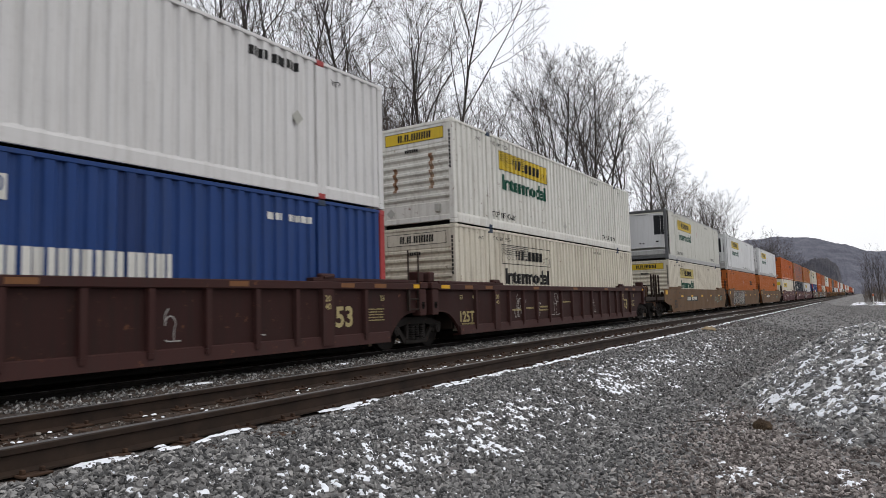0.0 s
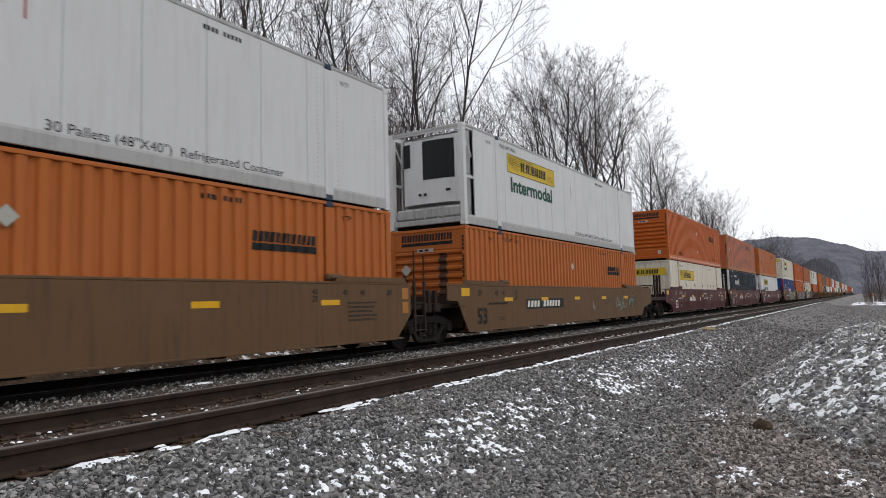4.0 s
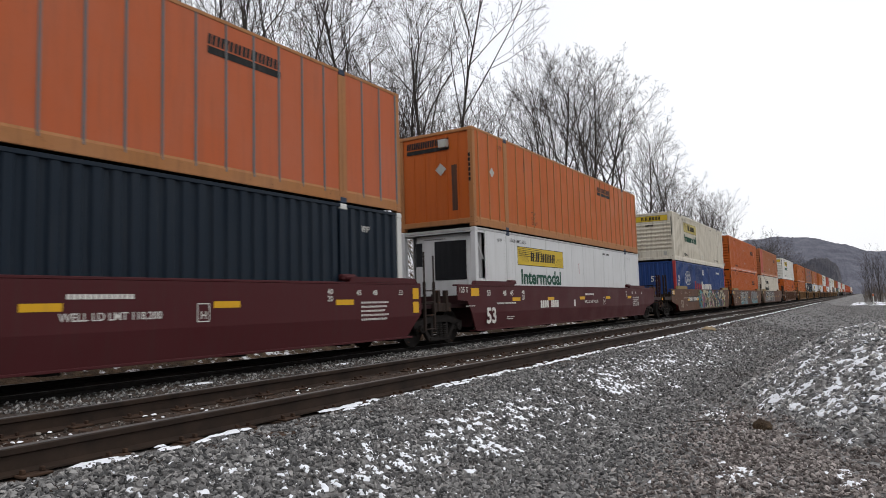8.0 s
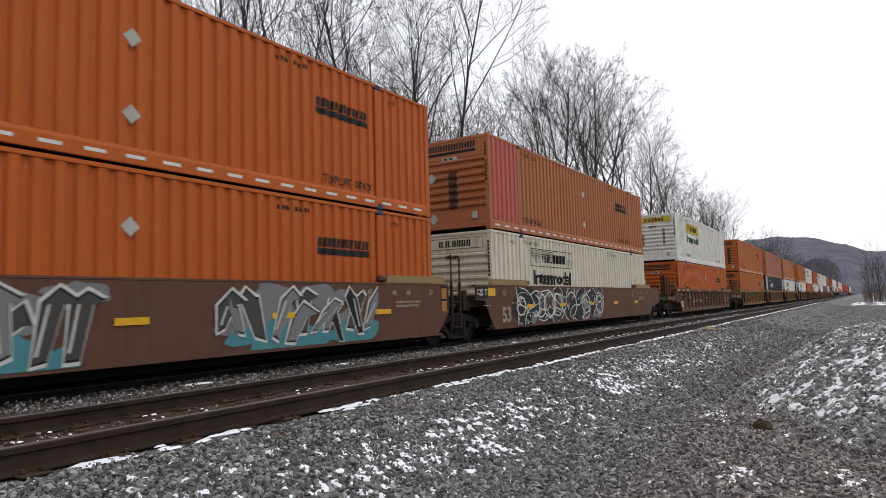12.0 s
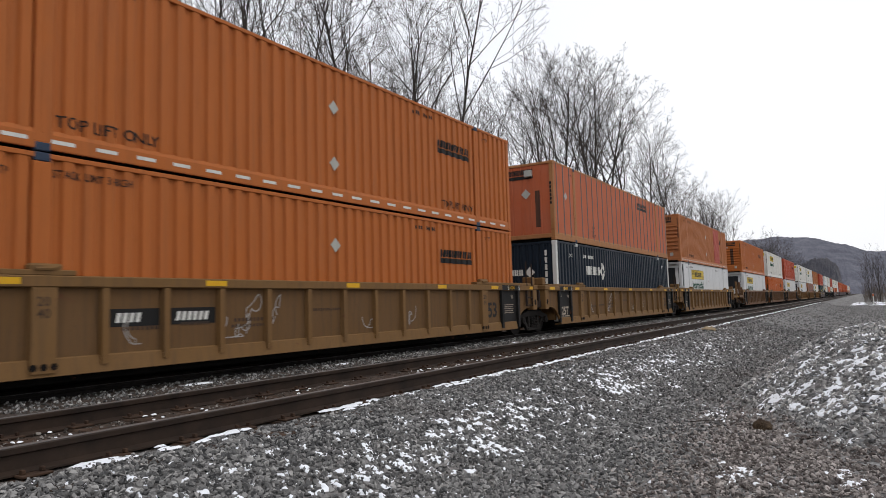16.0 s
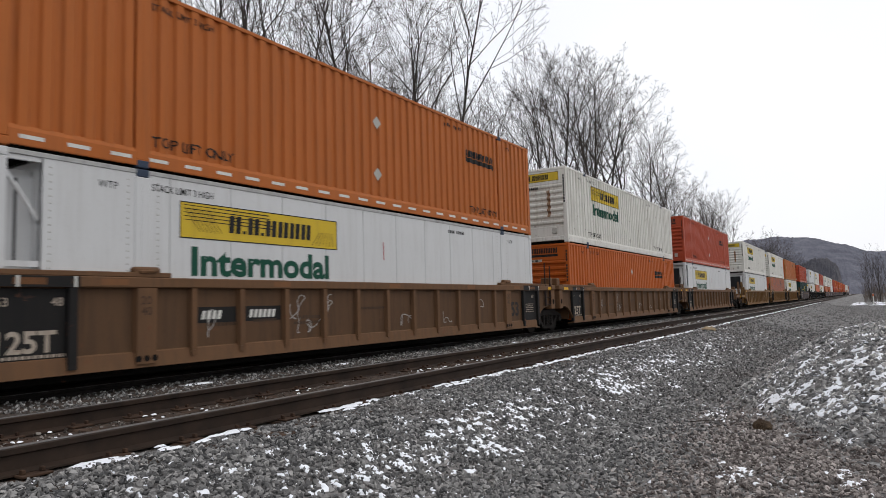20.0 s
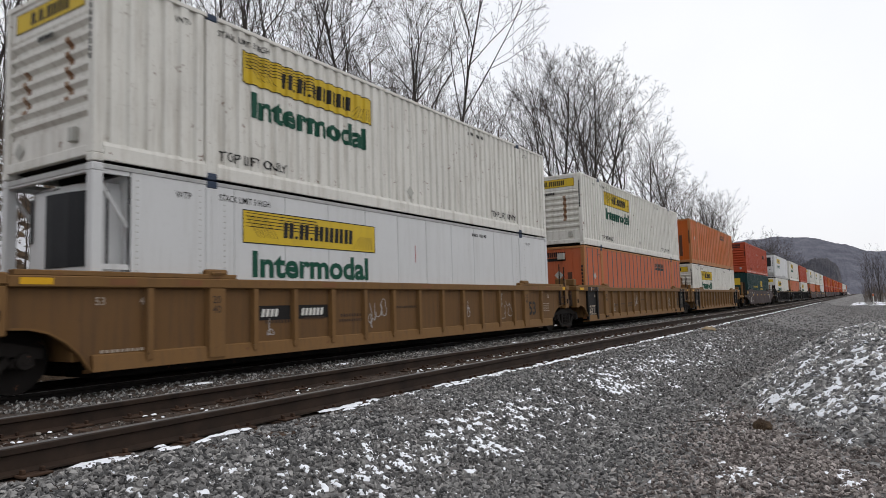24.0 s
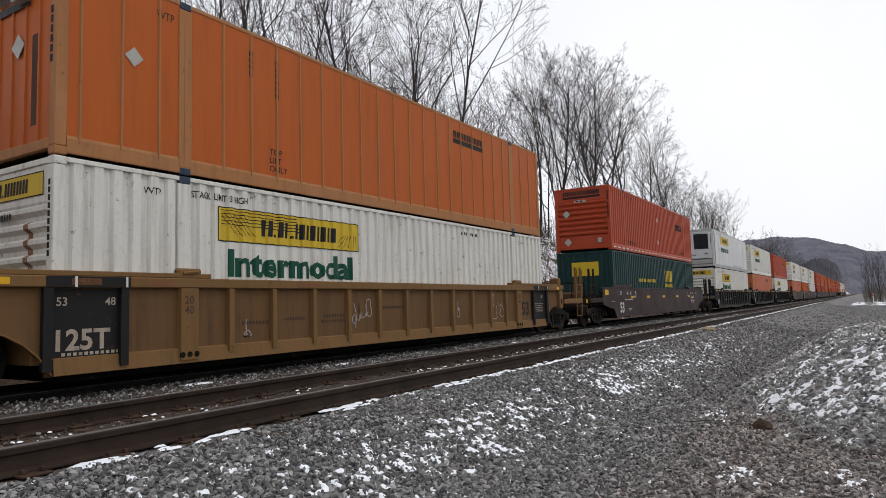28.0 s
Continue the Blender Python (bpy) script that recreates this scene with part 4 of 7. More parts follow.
def end_gear(car, mat, at, sign, coupled):
    """Platform, bolster beam, ladder and coupling at one end; sign is -1 at the leading end."""
    ribbed = mat.name in ("tan_car_paint", "brown_tan_car_paint", "rust_brown_car_paint", "brown_oxide_paint", "black_car_paint")
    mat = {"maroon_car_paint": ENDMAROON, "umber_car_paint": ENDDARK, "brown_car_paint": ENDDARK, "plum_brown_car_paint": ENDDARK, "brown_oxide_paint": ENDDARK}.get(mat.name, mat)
    def put(x):
        return at + sign * x
    def span(a, b):
        a, b = put(a), put(b)
        return min(a, b), max(a, b)
    x0, x1 = span(0.12, 1.95)
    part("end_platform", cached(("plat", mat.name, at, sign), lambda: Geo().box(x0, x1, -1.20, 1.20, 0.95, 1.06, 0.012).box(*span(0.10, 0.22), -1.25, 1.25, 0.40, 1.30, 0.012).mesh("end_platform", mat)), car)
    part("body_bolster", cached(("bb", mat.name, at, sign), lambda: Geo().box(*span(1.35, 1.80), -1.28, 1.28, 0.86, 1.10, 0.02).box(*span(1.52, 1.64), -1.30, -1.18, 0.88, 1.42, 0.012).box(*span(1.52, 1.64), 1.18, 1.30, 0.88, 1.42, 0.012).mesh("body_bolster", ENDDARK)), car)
    def sill():
        far = 3.26 if coupled else 1.60
        g = Geo().box(*span(0.2, far), -0.33, 0.33, 0.66, 0.945, 0.02)
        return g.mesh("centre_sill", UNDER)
    part("centre_sill", cached(("cs", at, sign, coupled), sill), car)
    if coupled:
        def coupler():
            g = Geo().box(*span(3.26, 3.58), -0.09, 0.09, 0.72, 0.88, 0.02).box(*span(3.56, 3.76), -0.17, 0.17, 0.66, 0.95, 0.04)
            return g.mesh("coupler", STEEL)
        part("coupler", cached(("coupler", at, sign), coupler), car, "heavy knuckle coupler")
        def hose():
            g = Geo()
            pts = [(3.2, 0.72), (3.28, 0.52), (3.40, 0.40), (3.55, 0.33), (3.74, 0.34)]
            for (a, za), (b, zb) in zip(pts, pts[1:]):
                g.tube((put(a), -0.45, za), (put(b), -0.42, zb), 0.03, n=6)
            return g.mesh("air_hose", UNDER)
        part("air_hose", cached(("hose", at, sign), hose), car, "black hanging air hose")
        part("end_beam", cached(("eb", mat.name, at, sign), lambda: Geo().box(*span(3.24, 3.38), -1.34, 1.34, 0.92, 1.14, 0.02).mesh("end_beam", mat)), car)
        for side in (-1, 1):
            def rails(s=side):
                g = Geo()
                for x in (2.80, 3.32):
                    g.box(*span(x, x + 0.07), s * 1.39 - 0.035, s * 1.39 + 0.035, 1.142, 2.30)
                    g.tube((put(x + 0.035), s * 1.43, 0.955), (put(x + 0.035), s * 1.43, 0.50), 0.016, n=6)
                    g.tube((put(x + 0.09), s * 1.44, 1.20), (put(x + 0.09), s * 1.44, 2.22), 0.016, n=6)
                for z in (0.50, 1.38, 1.66):
                    g.tube((put(2.82), s * 1.42, z), (put(3.36), s * 1.42, z), 0.016, n=6)
                g.box(*span(1.60, 3.40), s * 1.39 - 0.05, s * 1.39 + 0.05, 0.96, 1.14, 0.012)
                return g.mesh("ladder", mat)
            part("ladder", cached(("ladder", mat.name, at, sign, side), rails), car, "painted steel end ladder")
        def deck():
            g = Geo()
            for k in range(7):
                g.box(*span(2.55, 3.20), -1.2 + 0.36 * k, -1.02 + 0.36 * k, 1.145, 1.17)
            g.tube((put(3.15), -1.1, 1.75), (put(3.15), 0.9, 1.75), 0.016, n=6)
            g.tube((put(3.15), -1.1, 1.14), (put(3.15), -1.1, 1.76), 0.016, n=6)
            g.tube((put(3.15), 0.9, 1.14), (put(3.15), 0.9, 1.76), 0.016, n=6)
            return g.tube((put(2.0), -1.25, 0.85), (put(2.0), 1.25, 0.85), 0.03, n=6).mesh("crossover_walk", UNDER)
        part("crossover_walk", cached(("deck", at, sign), deck), car, "grimy crossover walk with handrail")
        def uncouple():
            return Geo().tube((put(3.44), -1.3, 0.86), (put(3.44), -0.2, 0.84), 0.018, n=6).tube((put(3.44), -1.3, 0.86), (put(3.50), -1.36, 0.62), 0.018, n=6).mesh("uncoupling_rod", RUSTY)
        part("uncoupling_rod", cached(("rod", at, sign), uncouple), car)
        def brake():
            g = Geo().box(*span(2.05, 2.32), -0.62, -0.30, 1.06, 1.72, 0.05).box(*span(1.75, 2.02), -0.2, 0.5, 1.07, 1.42, 0.08)
            for k in range(16):
                a, b = 2 * math.pi * k / 16, 2 * math.pi * (k + 1) / 16
                g.tube((put(2.40), -0.46 + 0.26 * math.cos(a), 1.55 + 0.26 * math.sin(a)), (put(2.40), -0.46 + 0.26 * math.cos(b), 1.55 + 0.26 * math.sin(b)), 0.018, n=5)
            for k in range(4):
                a = math.pi / 2 * k + 0.4
                g.tube((put(2.36), -0.46, 1.55), (put(2.40), -0.46 + 0.26 * math.cos(a), 1.55 + 0.26 * math.sin(a)), 0.014, n=5)
            return g.mesh("brake_gear", RUSTY)
        part("brake_gear", cached(("brake", at, sign), brake), car, "rusty hand brake housing")
        part("reflector", cached(("ref_end", at, sign), lambda: Geo().box(*span(3.46, 3.60), -1.345, -1.325, 0.96, 1.10).mesh("reflector", REFLECT)), car)
    else:
        low = not ribbed
        def grab():
            g = Geo()
            for x in (0.72, 1.14):
                g.box(*span(x, x + 0.055), -1.43, -1.37, 0.42 if low else 0.92, 1.62)
                g.tube((put(x + 0.03), -1.40, 1.62), (put(x + 0.03), -1.40, 2.36 - 0.08 * (x > 1)), 0.022, n=6)
            for z in (0.46, 0.80, 1.12, 1.40) if low else (0.96, 1.20, 1.44):
                g.tube((put(0.73), -1.405, z), (put(1.18), -1.405, z), 0.016, n=6)
            return g.mesh("grab_ladder", RUNG)
        if sign > 0:
            part("grab_ladder", cached(("grab", at, sign, low), grab), car)


def graffiti(car, spans, style, back, fills, line, seed, edge=0.075):
    """A sprayed piece: a ragged cloud of background, then bulging or jagged shapes with outlines and highlights."""
    rng = random.Random(seed)
    z0, z1 = ZB + 0.05, ZT - 0.07
    layers = {}

    def shape(k, mat, pts):
        layers.setdefault((k, mat.name), (mat, Geo()))[1].add([(x, 0, z) for x, z in pts], [tuple(range(len(pts)))])

    def blob(cx, cz, rx, rz, grow=0.0, ph=(0, 0, 0), turn=0.0):
        pts = []
        for k in range(20):
            a = 2 * math.pi * k / 20
            r = 1 + 0.22 * math.sin(2 * a + ph[0]) + 0.16 * math.sin(3 * a + ph[1]) + 0.08 * math.sin(5 * a + ph[2])
            u, v = (rx * r + grow) * math.cos(a), (rz * r + grow) * math.sin(a)
            pts.append((cx + u * math.cos(turn) - v * math.sin(turn), cz + u * math.sin(turn) + v * math.cos(turn)))
        return pts

    def arc(k, mat, cx, cz, r, a0, a1, w, squash=1.0):
        for j in range(8):
            a, b = a0 + (a1 - a0) * j / 8, a0 + (a1 - a0) * (j + 1) / 8
            shape(k, mat, [(cx + (r - w) * math.cos(a), cz + (r - w) * squash * math.sin(a)), (cx + (r - w) * math.cos(b), cz + (r - w) * squash * math.sin(b)), (cx + (r + w) * math.cos(b), cz + (r + w) * squash * math.sin(b)), (cx + (r + w) * math.cos(a), cz + (r + w) * squash * math.sin(a))])

    for x0, x1 in spans:
        for j, mat in enumerate(back):
            for k in range(int((x1 - x0) / 0.3)):
                cx = x0 + 0.2 + (x1 - x0 - 0.4) * rng.random()
                cz = rng.uniform(z0 + 0.2, z1 - 0.15) if j == 0 else z0 + rng.uniform(0, 0.22)
                shape(j, mat, blob(cx, cz, rng.uniform(0.25, 0.55), rng.uniform(0.15, 0.3), 0, [rng.uniform(0, 6) for _ in range(3)]))
        if style == "bulging":
            x = x0 + 0.5
            k = 0
            while x < x1 - 0.4:
                for row in (0, 1):
                    cz = (z0 + 0.28, z1 - 0.30)[row] + rng.uniform(-0.08, 0.08)
                    rx, rz, turn = rng.uniform(0.42, 0.78), rng.uniform(0.20, 0.36), rng.uniform(-0.9, 0.9)
                    ph = [rng.uniform(0, 6) for _ in range(3)]
                    cx = x + rng.uniform(-0.2, 0.2) + 0.3 * row
                    d = 3 + 2 * ((k + row) % 2)
                    shape(d, line, blob(cx, cz, rx, rz, edge, ph, turn))
                    fill = fills[(k * 2 + row + rng.randrange(2)) % len(fills)]
                    shape(d + 1, fill, blob(cx, cz, rx, rz, 0.0, ph, turn))
                    second = rng.choice(fills)
                    shape(d + 1.5, second, blob(cx + 0.25 * rx, cz - 0.2 * rz, rx * 0.5, rz * 0.6, 0.0, ph[::-1], turn))
                    arc(8, back[0] if rng.random() < 0.3 else WHITELET, cx - 0.1, cz, rx * 0.62, rng.uniform(0, 3), rng.uniform(3.2, 5.5), 0.018, rz / rx)
                    for q in range(rng.randint(0, 3)):
                        shape(8, WHITELET, blob(cx + rng.uniform(-0.4, 0.4), cz + rng.uniform(-0.2, 0.2), 0.045, 0.035))
                    if rng.random() < 0.75:
                        bx = cx + rng.uniform(-0.5, 0.5)
                        arc(7, line, bx, (z0 + z1) / 2, rng.uniform(0.3, 0.5), rng.uniform(0, 6), rng.uniform(7, 10), edge * 0.7, 0.9)
                x += rng.uniform(0.85, 1.15)
                k += 1
        else:
            x = x0 + 0.2
            while x < x1 - 0.3:
                w, lean = rng.uniform(0.14, 0.32), rng.uniform(-0.45, 0.55)
                lo, hi = z0 + rng.uniform(0.05, 0.35), z1 - rng.uniform(0.02, 0.4)
                head = rng.uniform(0.12, 0.3)
                base = [(x, lo), (x + w * 0.8, lo + rng.uniform(-0.1, 0.1)), (x + w + lean * 0.7, hi - head), (x + w + lean + head * rng.uniform(-0.4, 0.9), hi - head * rng.uniform(0.3, 1.0)), (x + lean + w * 0.5, hi), (x + lean * 0.75 - head * rng.uniform(0, 0.6), hi - head)]
                mx, mz = sum(p[0] for p in base) / 6, sum(p[1] for p in base) / 6

                def grown(e):
                    out = []
                    for px, pz in base:
                        d = math.hypot(px - mx, pz - mz)
                        out.append((mx + (px - mx) * (d + e) / d, mz + (pz - mz) * (d + e) / d))
                    return out
                d = 3 + rng.randrange(3)
                shape(d, SPRAY["white"], grown(0.085))
                shape(d + 0.3, line, grown(0.03))
                shape(d + 0.6, rng.choice(fills), grown(-0.01))
                if rng.random() < 0.5:
                    shape(d + 0.8, SPRAY["white"], [(x + 0.03, lo + 0.1), (x + 0.07, lo + 0.1), (x + 0.09 + lean * 0.6, hi - head), (x + 0.06 + lean * 0.6, hi - head)])
                x += rng.uniform(0.22, 0.45)
    for n, ((k, _), (mat, g)) in enumerate(sorted(layers.items(), key=lambda kv: kv[0])):
        g.v = [(min(max(x, spans[0][0] - 0.1), spans[-1][1] + 0.1), YS - 0.0200 - 0.0014 * (n + 1) - 0.00002 * (i % 50), max(z0 - 0.02, min(z1 + 0.02, z))) for i, (x, y, z) in enumerate(g.v)]
        tagged(part("graffiti", g.mesh("graffiti", mat), car, "sprayed graffiti shapes"), kind="stuff")


def car_words(car, items, y):
    for text, x, z, h, mat in items:
        wall = y - 0.012 if (x < 1.0 or x > L - 1.05) else y
        if y > YS and text in ("20", "40"):
            wall = YS + 0.006
        g = letters(text, h, None, 0.028 if h > 0.2 else 0.012) if isinstance(text, str) else text
        key = text if isinstance(text, str) else ("bars", len(text.v), round(text.v[2][0], 2), round(text.v[2][2], 2))
        part("lettering" if isinstance(text, str) else "marking", drape(lambda g=g: g, key, mat, "lettering" if isinstance(text, str) else "marking", x, z, False, 0.004, wall), car)


def ribbed_car(mat, lead, tail, keyed, dark=None, words=(), truck_tail=False, scrawl=None):
    name = {"tan_car_paint": "tan", "brown_tan_car_paint": "brownish tan", "rust_brown_car_paint": "rust-brown", "brown_oxide_paint": "dark brown", "brown_car_paint": "brown", "black_car_paint": "sooty black"}[mat.name]
    car = thing("well_car", f"{name} ribbed-side well car with grimy trucks", "rail car", "well cars of the train")
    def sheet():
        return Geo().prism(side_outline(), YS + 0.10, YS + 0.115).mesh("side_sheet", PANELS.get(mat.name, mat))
    def chord():
        g = Geo().box(-1.14, L + 1.14, YS, YS + 0.20, ZT - 0.155, ZT, 0.014)
        return g.box(-1.05, 2.5, YS + 0.02, YS + 0.22, ZT + 0.002, ZT + 0.075, 0.01).box(L - 2.5, L + 1.05, YS + 0.02, YS + 0.22, ZT + 0.002, ZT + 0.075, 0.01).mesh("top_chord", mat)
    def angle():
        return Geo().prism([(YS + 0.098, ZR + 0.24), (YS + 0.06, ZR + 0.22), (YS + 0.03, ZR + 0.0), (YS + 0.30, ZR - 0.03), (YS + 0.30, ZR + 0.02), (YS + 0.098, ZR + 0.05)], 0.0, L, "x").mesh("bottom_angle", mat)
    def rib():
        return Geo().prism([(-0.05, YS + 0.012), (0.05, YS + 0.012), (0.065, YS + 0.098), (-0.065, YS + 0.098)], ZR + 0.20, ZT - 0.157, "z").box(-0.05, 0.05, YS + 0.02, YS + 0.09, ZR + 0.11, ZR + 0.198).mesh("post", mat)
    def wide():
        return Geo().prism([(-0.16, YS + 0.006), (0.16, YS + 0.006), (0.18, YS + 0.098), (-0.18, YS + 0.098)], ZR + 0.05, ZT - 0.157, "z").mesh("post", mat)
    def end_flange():
        pts = side_outline()[1:7]
        g = Geo()
        for (ax, az), (bx, bz) in zip(pts, pts[1:]):
            g.add([(ax, YS + 0.02, az), (bx, YS + 0.02, bz), (bx, YS + 0.098, bz), (ax, YS + 0.098, az), (ax, YS + 0.02, az + .03), (bx, YS + 0.02, bz + .03), (bx, YS + 0.098, bz + .03), (ax, YS + 0.098, az + .03)], [(0, 1, 2, 3), (4, 7, 6, 5), (0, 4, 5, 1), (3, 2, 6, 7)])
        return g.mesh("arch_flange", mat)
    def end_post():
        g = Geo().box(-1.43, -1.142, YS - 0.01, YS + 0.24, 0.80, ZT - 0.135, 0.02).box(-1.48, -1.145, YS - 0.03, YS + 0.28, ZT - 0.13, ZT + 0.03, 0.02)
        return g.box(-1.45, -1.20, YS + 0.06, YS + 0.40, ZT + 0.032, ZT + 0.29, 0.03).mesh("end_post", mat)
    def pocket():
        return Geo().tube((-1.285, YS - 0.0135, 1.02), (-1.285, YS - 0.008, 1.02), 0.062, n=10).box(-1.347, -1.223, YS - 0.0135, YS - 0.0105, 1.02, 1.13).mesh("lashing_pocket", UNDER)
    turn = Matrix.Translation((L, 0, 0)) @ Matrix.Rotation(math.pi, 4, "Z")
    mirror = Matrix.Translation((L, 0, 0)) @ Matrix.Diagonal((-1, 1, 1, 1))
    for a in (Matrix(), mirror):
        p = part("end_post", cached(("endpost", mat.name), end_post), car, m=a)
        part("lashing_pocket", cached(("pocket",), pocket), p, "dark lashing pocket")
    for a in (Matrix(), turn):
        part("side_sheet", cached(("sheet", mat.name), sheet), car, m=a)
        part("top_chord", cached(("chord", mat.name), chord), car, m=a)
        part("bottom_angle", cached(("angle", mat.name), angle), car, m=a)
        part("arch_flange", cached(("flange", mat.name), end_flange), car, m=a)
        for x in ([] if dark else [0.86, L - 0.86]):
            part("post", cached(("rib", mat.name), rib), car, m=a @ Matrix.Translation((x, 0, 0)))
        for x in [2.92, 3.9, 4.95, 5.99, 7.03, L / 2, L - 7.03, L - 5.99, L - 4.95, L - 3.9, L - 2.92] if a is not turn else [L / 2]:
            part("post", cached(("rib", mat.name), rib), car, m=a @ Matrix.Translation((x, 0, 0)))
        for x in (2.08, L - 2.08):
            part("post", cached(("wide", mat.name), wide), car, m=a @ Matrix.Translation((x, 0, 0)))
    if dark:
        def holes():
            g = Geo()
            for k in (-0.13, 0.0, 0.13):
                g.tube((k, YS + 0.0035, ZR + 0.13), (k, YS + 0.02, ZR + 0.13), 0.05, n=8)
            return g.mesh("drain_holes", UNDER)
        for x in (2.08, L - 2.08):
            tagged(part("drain_holes", cached(("holes",), holes), car, m=Matrix.Translation((x, 0, 0))), kind="stuff")
        def bay(x):
            return Geo().box(x, x + 1.16, YS + 0.085, YS + 0.0965, ZR + 0.10, ZT - 0.17).mesh("stencil_panel", dark)
        stile = cached(("stile", dark.name), lambda: Geo().box(0, 0.12, YS + 0.004, YS + 0.0845, ZR + 0.06, ZT - 0.158).mesh("stile", dark))
        cap = cached(("cap", dark.name), lambda: Geo().box(0, 1.2, YS - 0.004, YS + 0.1, ZT - 0.15, ZT - 0.004).mesh("cap_plate", dark))
        for x in (-0.14, L - 1.02):
            p = part("stencil_panel", cached(("dark", dark.name, x), lambda x=x: bay(x)), car, "dark stencil panel")
            for q in (x - 0.02, x + 1.06):
                part("stile", stile, p, m=Matrix.Translation((q, 0, 0)))
            part("cap_plate", cap, p, m=Matrix.Translation((x, 0, 0)))
            for q in (x + 0.38, x + 1.12):
                part("tick_mark", cached(("tick",), lambda: Geo().add(*pair(rect(0.035, 0.15))).mesh("tick_mark", WHITELET)), p, m=Matrix.Translation((q, YS - 0.0065, ZT - 0.152)))
    finish_car(car, mat, lead, tail, keyed, truck_tail, YS + 0.097 if not dark else YS + 0.074)
    tape = cached(("tape",), lambda: Geo().add(*pair(rect(0.42, 0.09))).mesh("reflector", REFLECT))
    for x in (-1.0, 0.2, 1.35, 4.6, 8.1, 11.6, L - 1.7, L - 0.6, L + 0.9):
        if scrawl in (3, 9, 10) and 0 < x < L:
            part("reflector", cached(("dulltape",), lambda: Geo().add(*pair(rect(0.42, 0.09))).mesh("reflector", DULLTAPE)), car, "browned reflective strip", m=Matrix.Translation((x, YS - 0.004, ZT - 0.12)))
        else:
            part("reflector", tape, car, m=Matrix.Translation((x, YS - 0.004, ZT - 0.12)))
    car_words(car, words, YS + 0.097)
    if scrawl:
        tags(car, scrawl, YS + 0.093)
    return car


def tags(car, seed, y, at=(3.3, 5.1, 6.2, 8.7, 10.5, 12.3)):
    """Thin chalk and spray scribbles."""
    rng = random.Random(seed)
    g = Geo()
    for x0 in at:
        if rng.random() < 0.15:
            continue
        for k in range(rng.choice((1, 1, 3))):
            x, z = x0 + 0.24 * k, rng.uniform(0.80, 1.15)
            a, turn, size = rng.uniform(-2.2, -0.9), rng.uniform(-0.5, 0.5), rng.uniform(0.045, 0.065)
            for q in range(26):
                if q % 7 == 6:
                    turn = rng.uniform(-0.75, 0.75)
                    a += rng.choice((0.0, 1.6, -1.6))
                a += turn
                nx, nz = min(x0 + 0.24 * k + 0.40, max(x0 + 0.24 * k - 0.06, x + size * math.cos(a))), min(1.32, max(0.60, z + 1.3 * size * math.sin(a)))
                d = Vector((nx - x, nz - z))
                if d.length > 0.004:
                    d = d.normalized() * 0.0105
                    g.add([(x + d.y, y, z - d.x), (nx + d.y, y, nz - d.x), (nx - d.y, y, nz + d.x), (x - d.y, y, z + d.x)], [(0, 1, 2, 3)])
                x, z = nx, nz
    if g.v:
        part("graffiti", g.mesh("graffiti", CHALK), car, "thin pale scribbled graffiti")


def big_scrawl(car, y, runs):
    """Big hand-sprayed outlines: each run a chain of loops in one colour."""
    for x0, z0, size, count, mat, seed in runs:
        rng = random.Random(seed)
        g, pts = Geo(), []
        for k in range(count):
            cx, cz, ph = x0 + k * size * 0.85, z0 + rng.uniform(-0.1, 0.1), rng.uniform(0, 6)
            ax, az, lean = size * rng.uniform(0.32, 0.6), size * rng.uniform(0.6, 1.1), rng.uniform(-0.3, 0.5)
            for q in range(18):
                a = ph + q * 0.33
                pts.append((cx + ax * math.cos(a) + lean * az * math.sin(a), min(1.45, max(0.42, cz + az * math.sin(a) * (0.6 + 0.4 * math.cos(a * 0.5))))))
        for (ax, az), (bx, bz) in zip(pts, pts[1:]):
            d = Vector((bx - ax, bz - az))
            if 0.002 < d.length < 0.5:
                d = d.normalized() * 0.017
                g.add([(ax + d.y, y, az - d.x), (bx + d.y, y, bz - d.x), (bx - d.y, y, bz + d.x), (ax - d.y, y, az + d.x)], [(0, 1, 2, 3)])
        part("graffiti", g.mesh("graffiti", mat), car, "big sprayed scrawl")


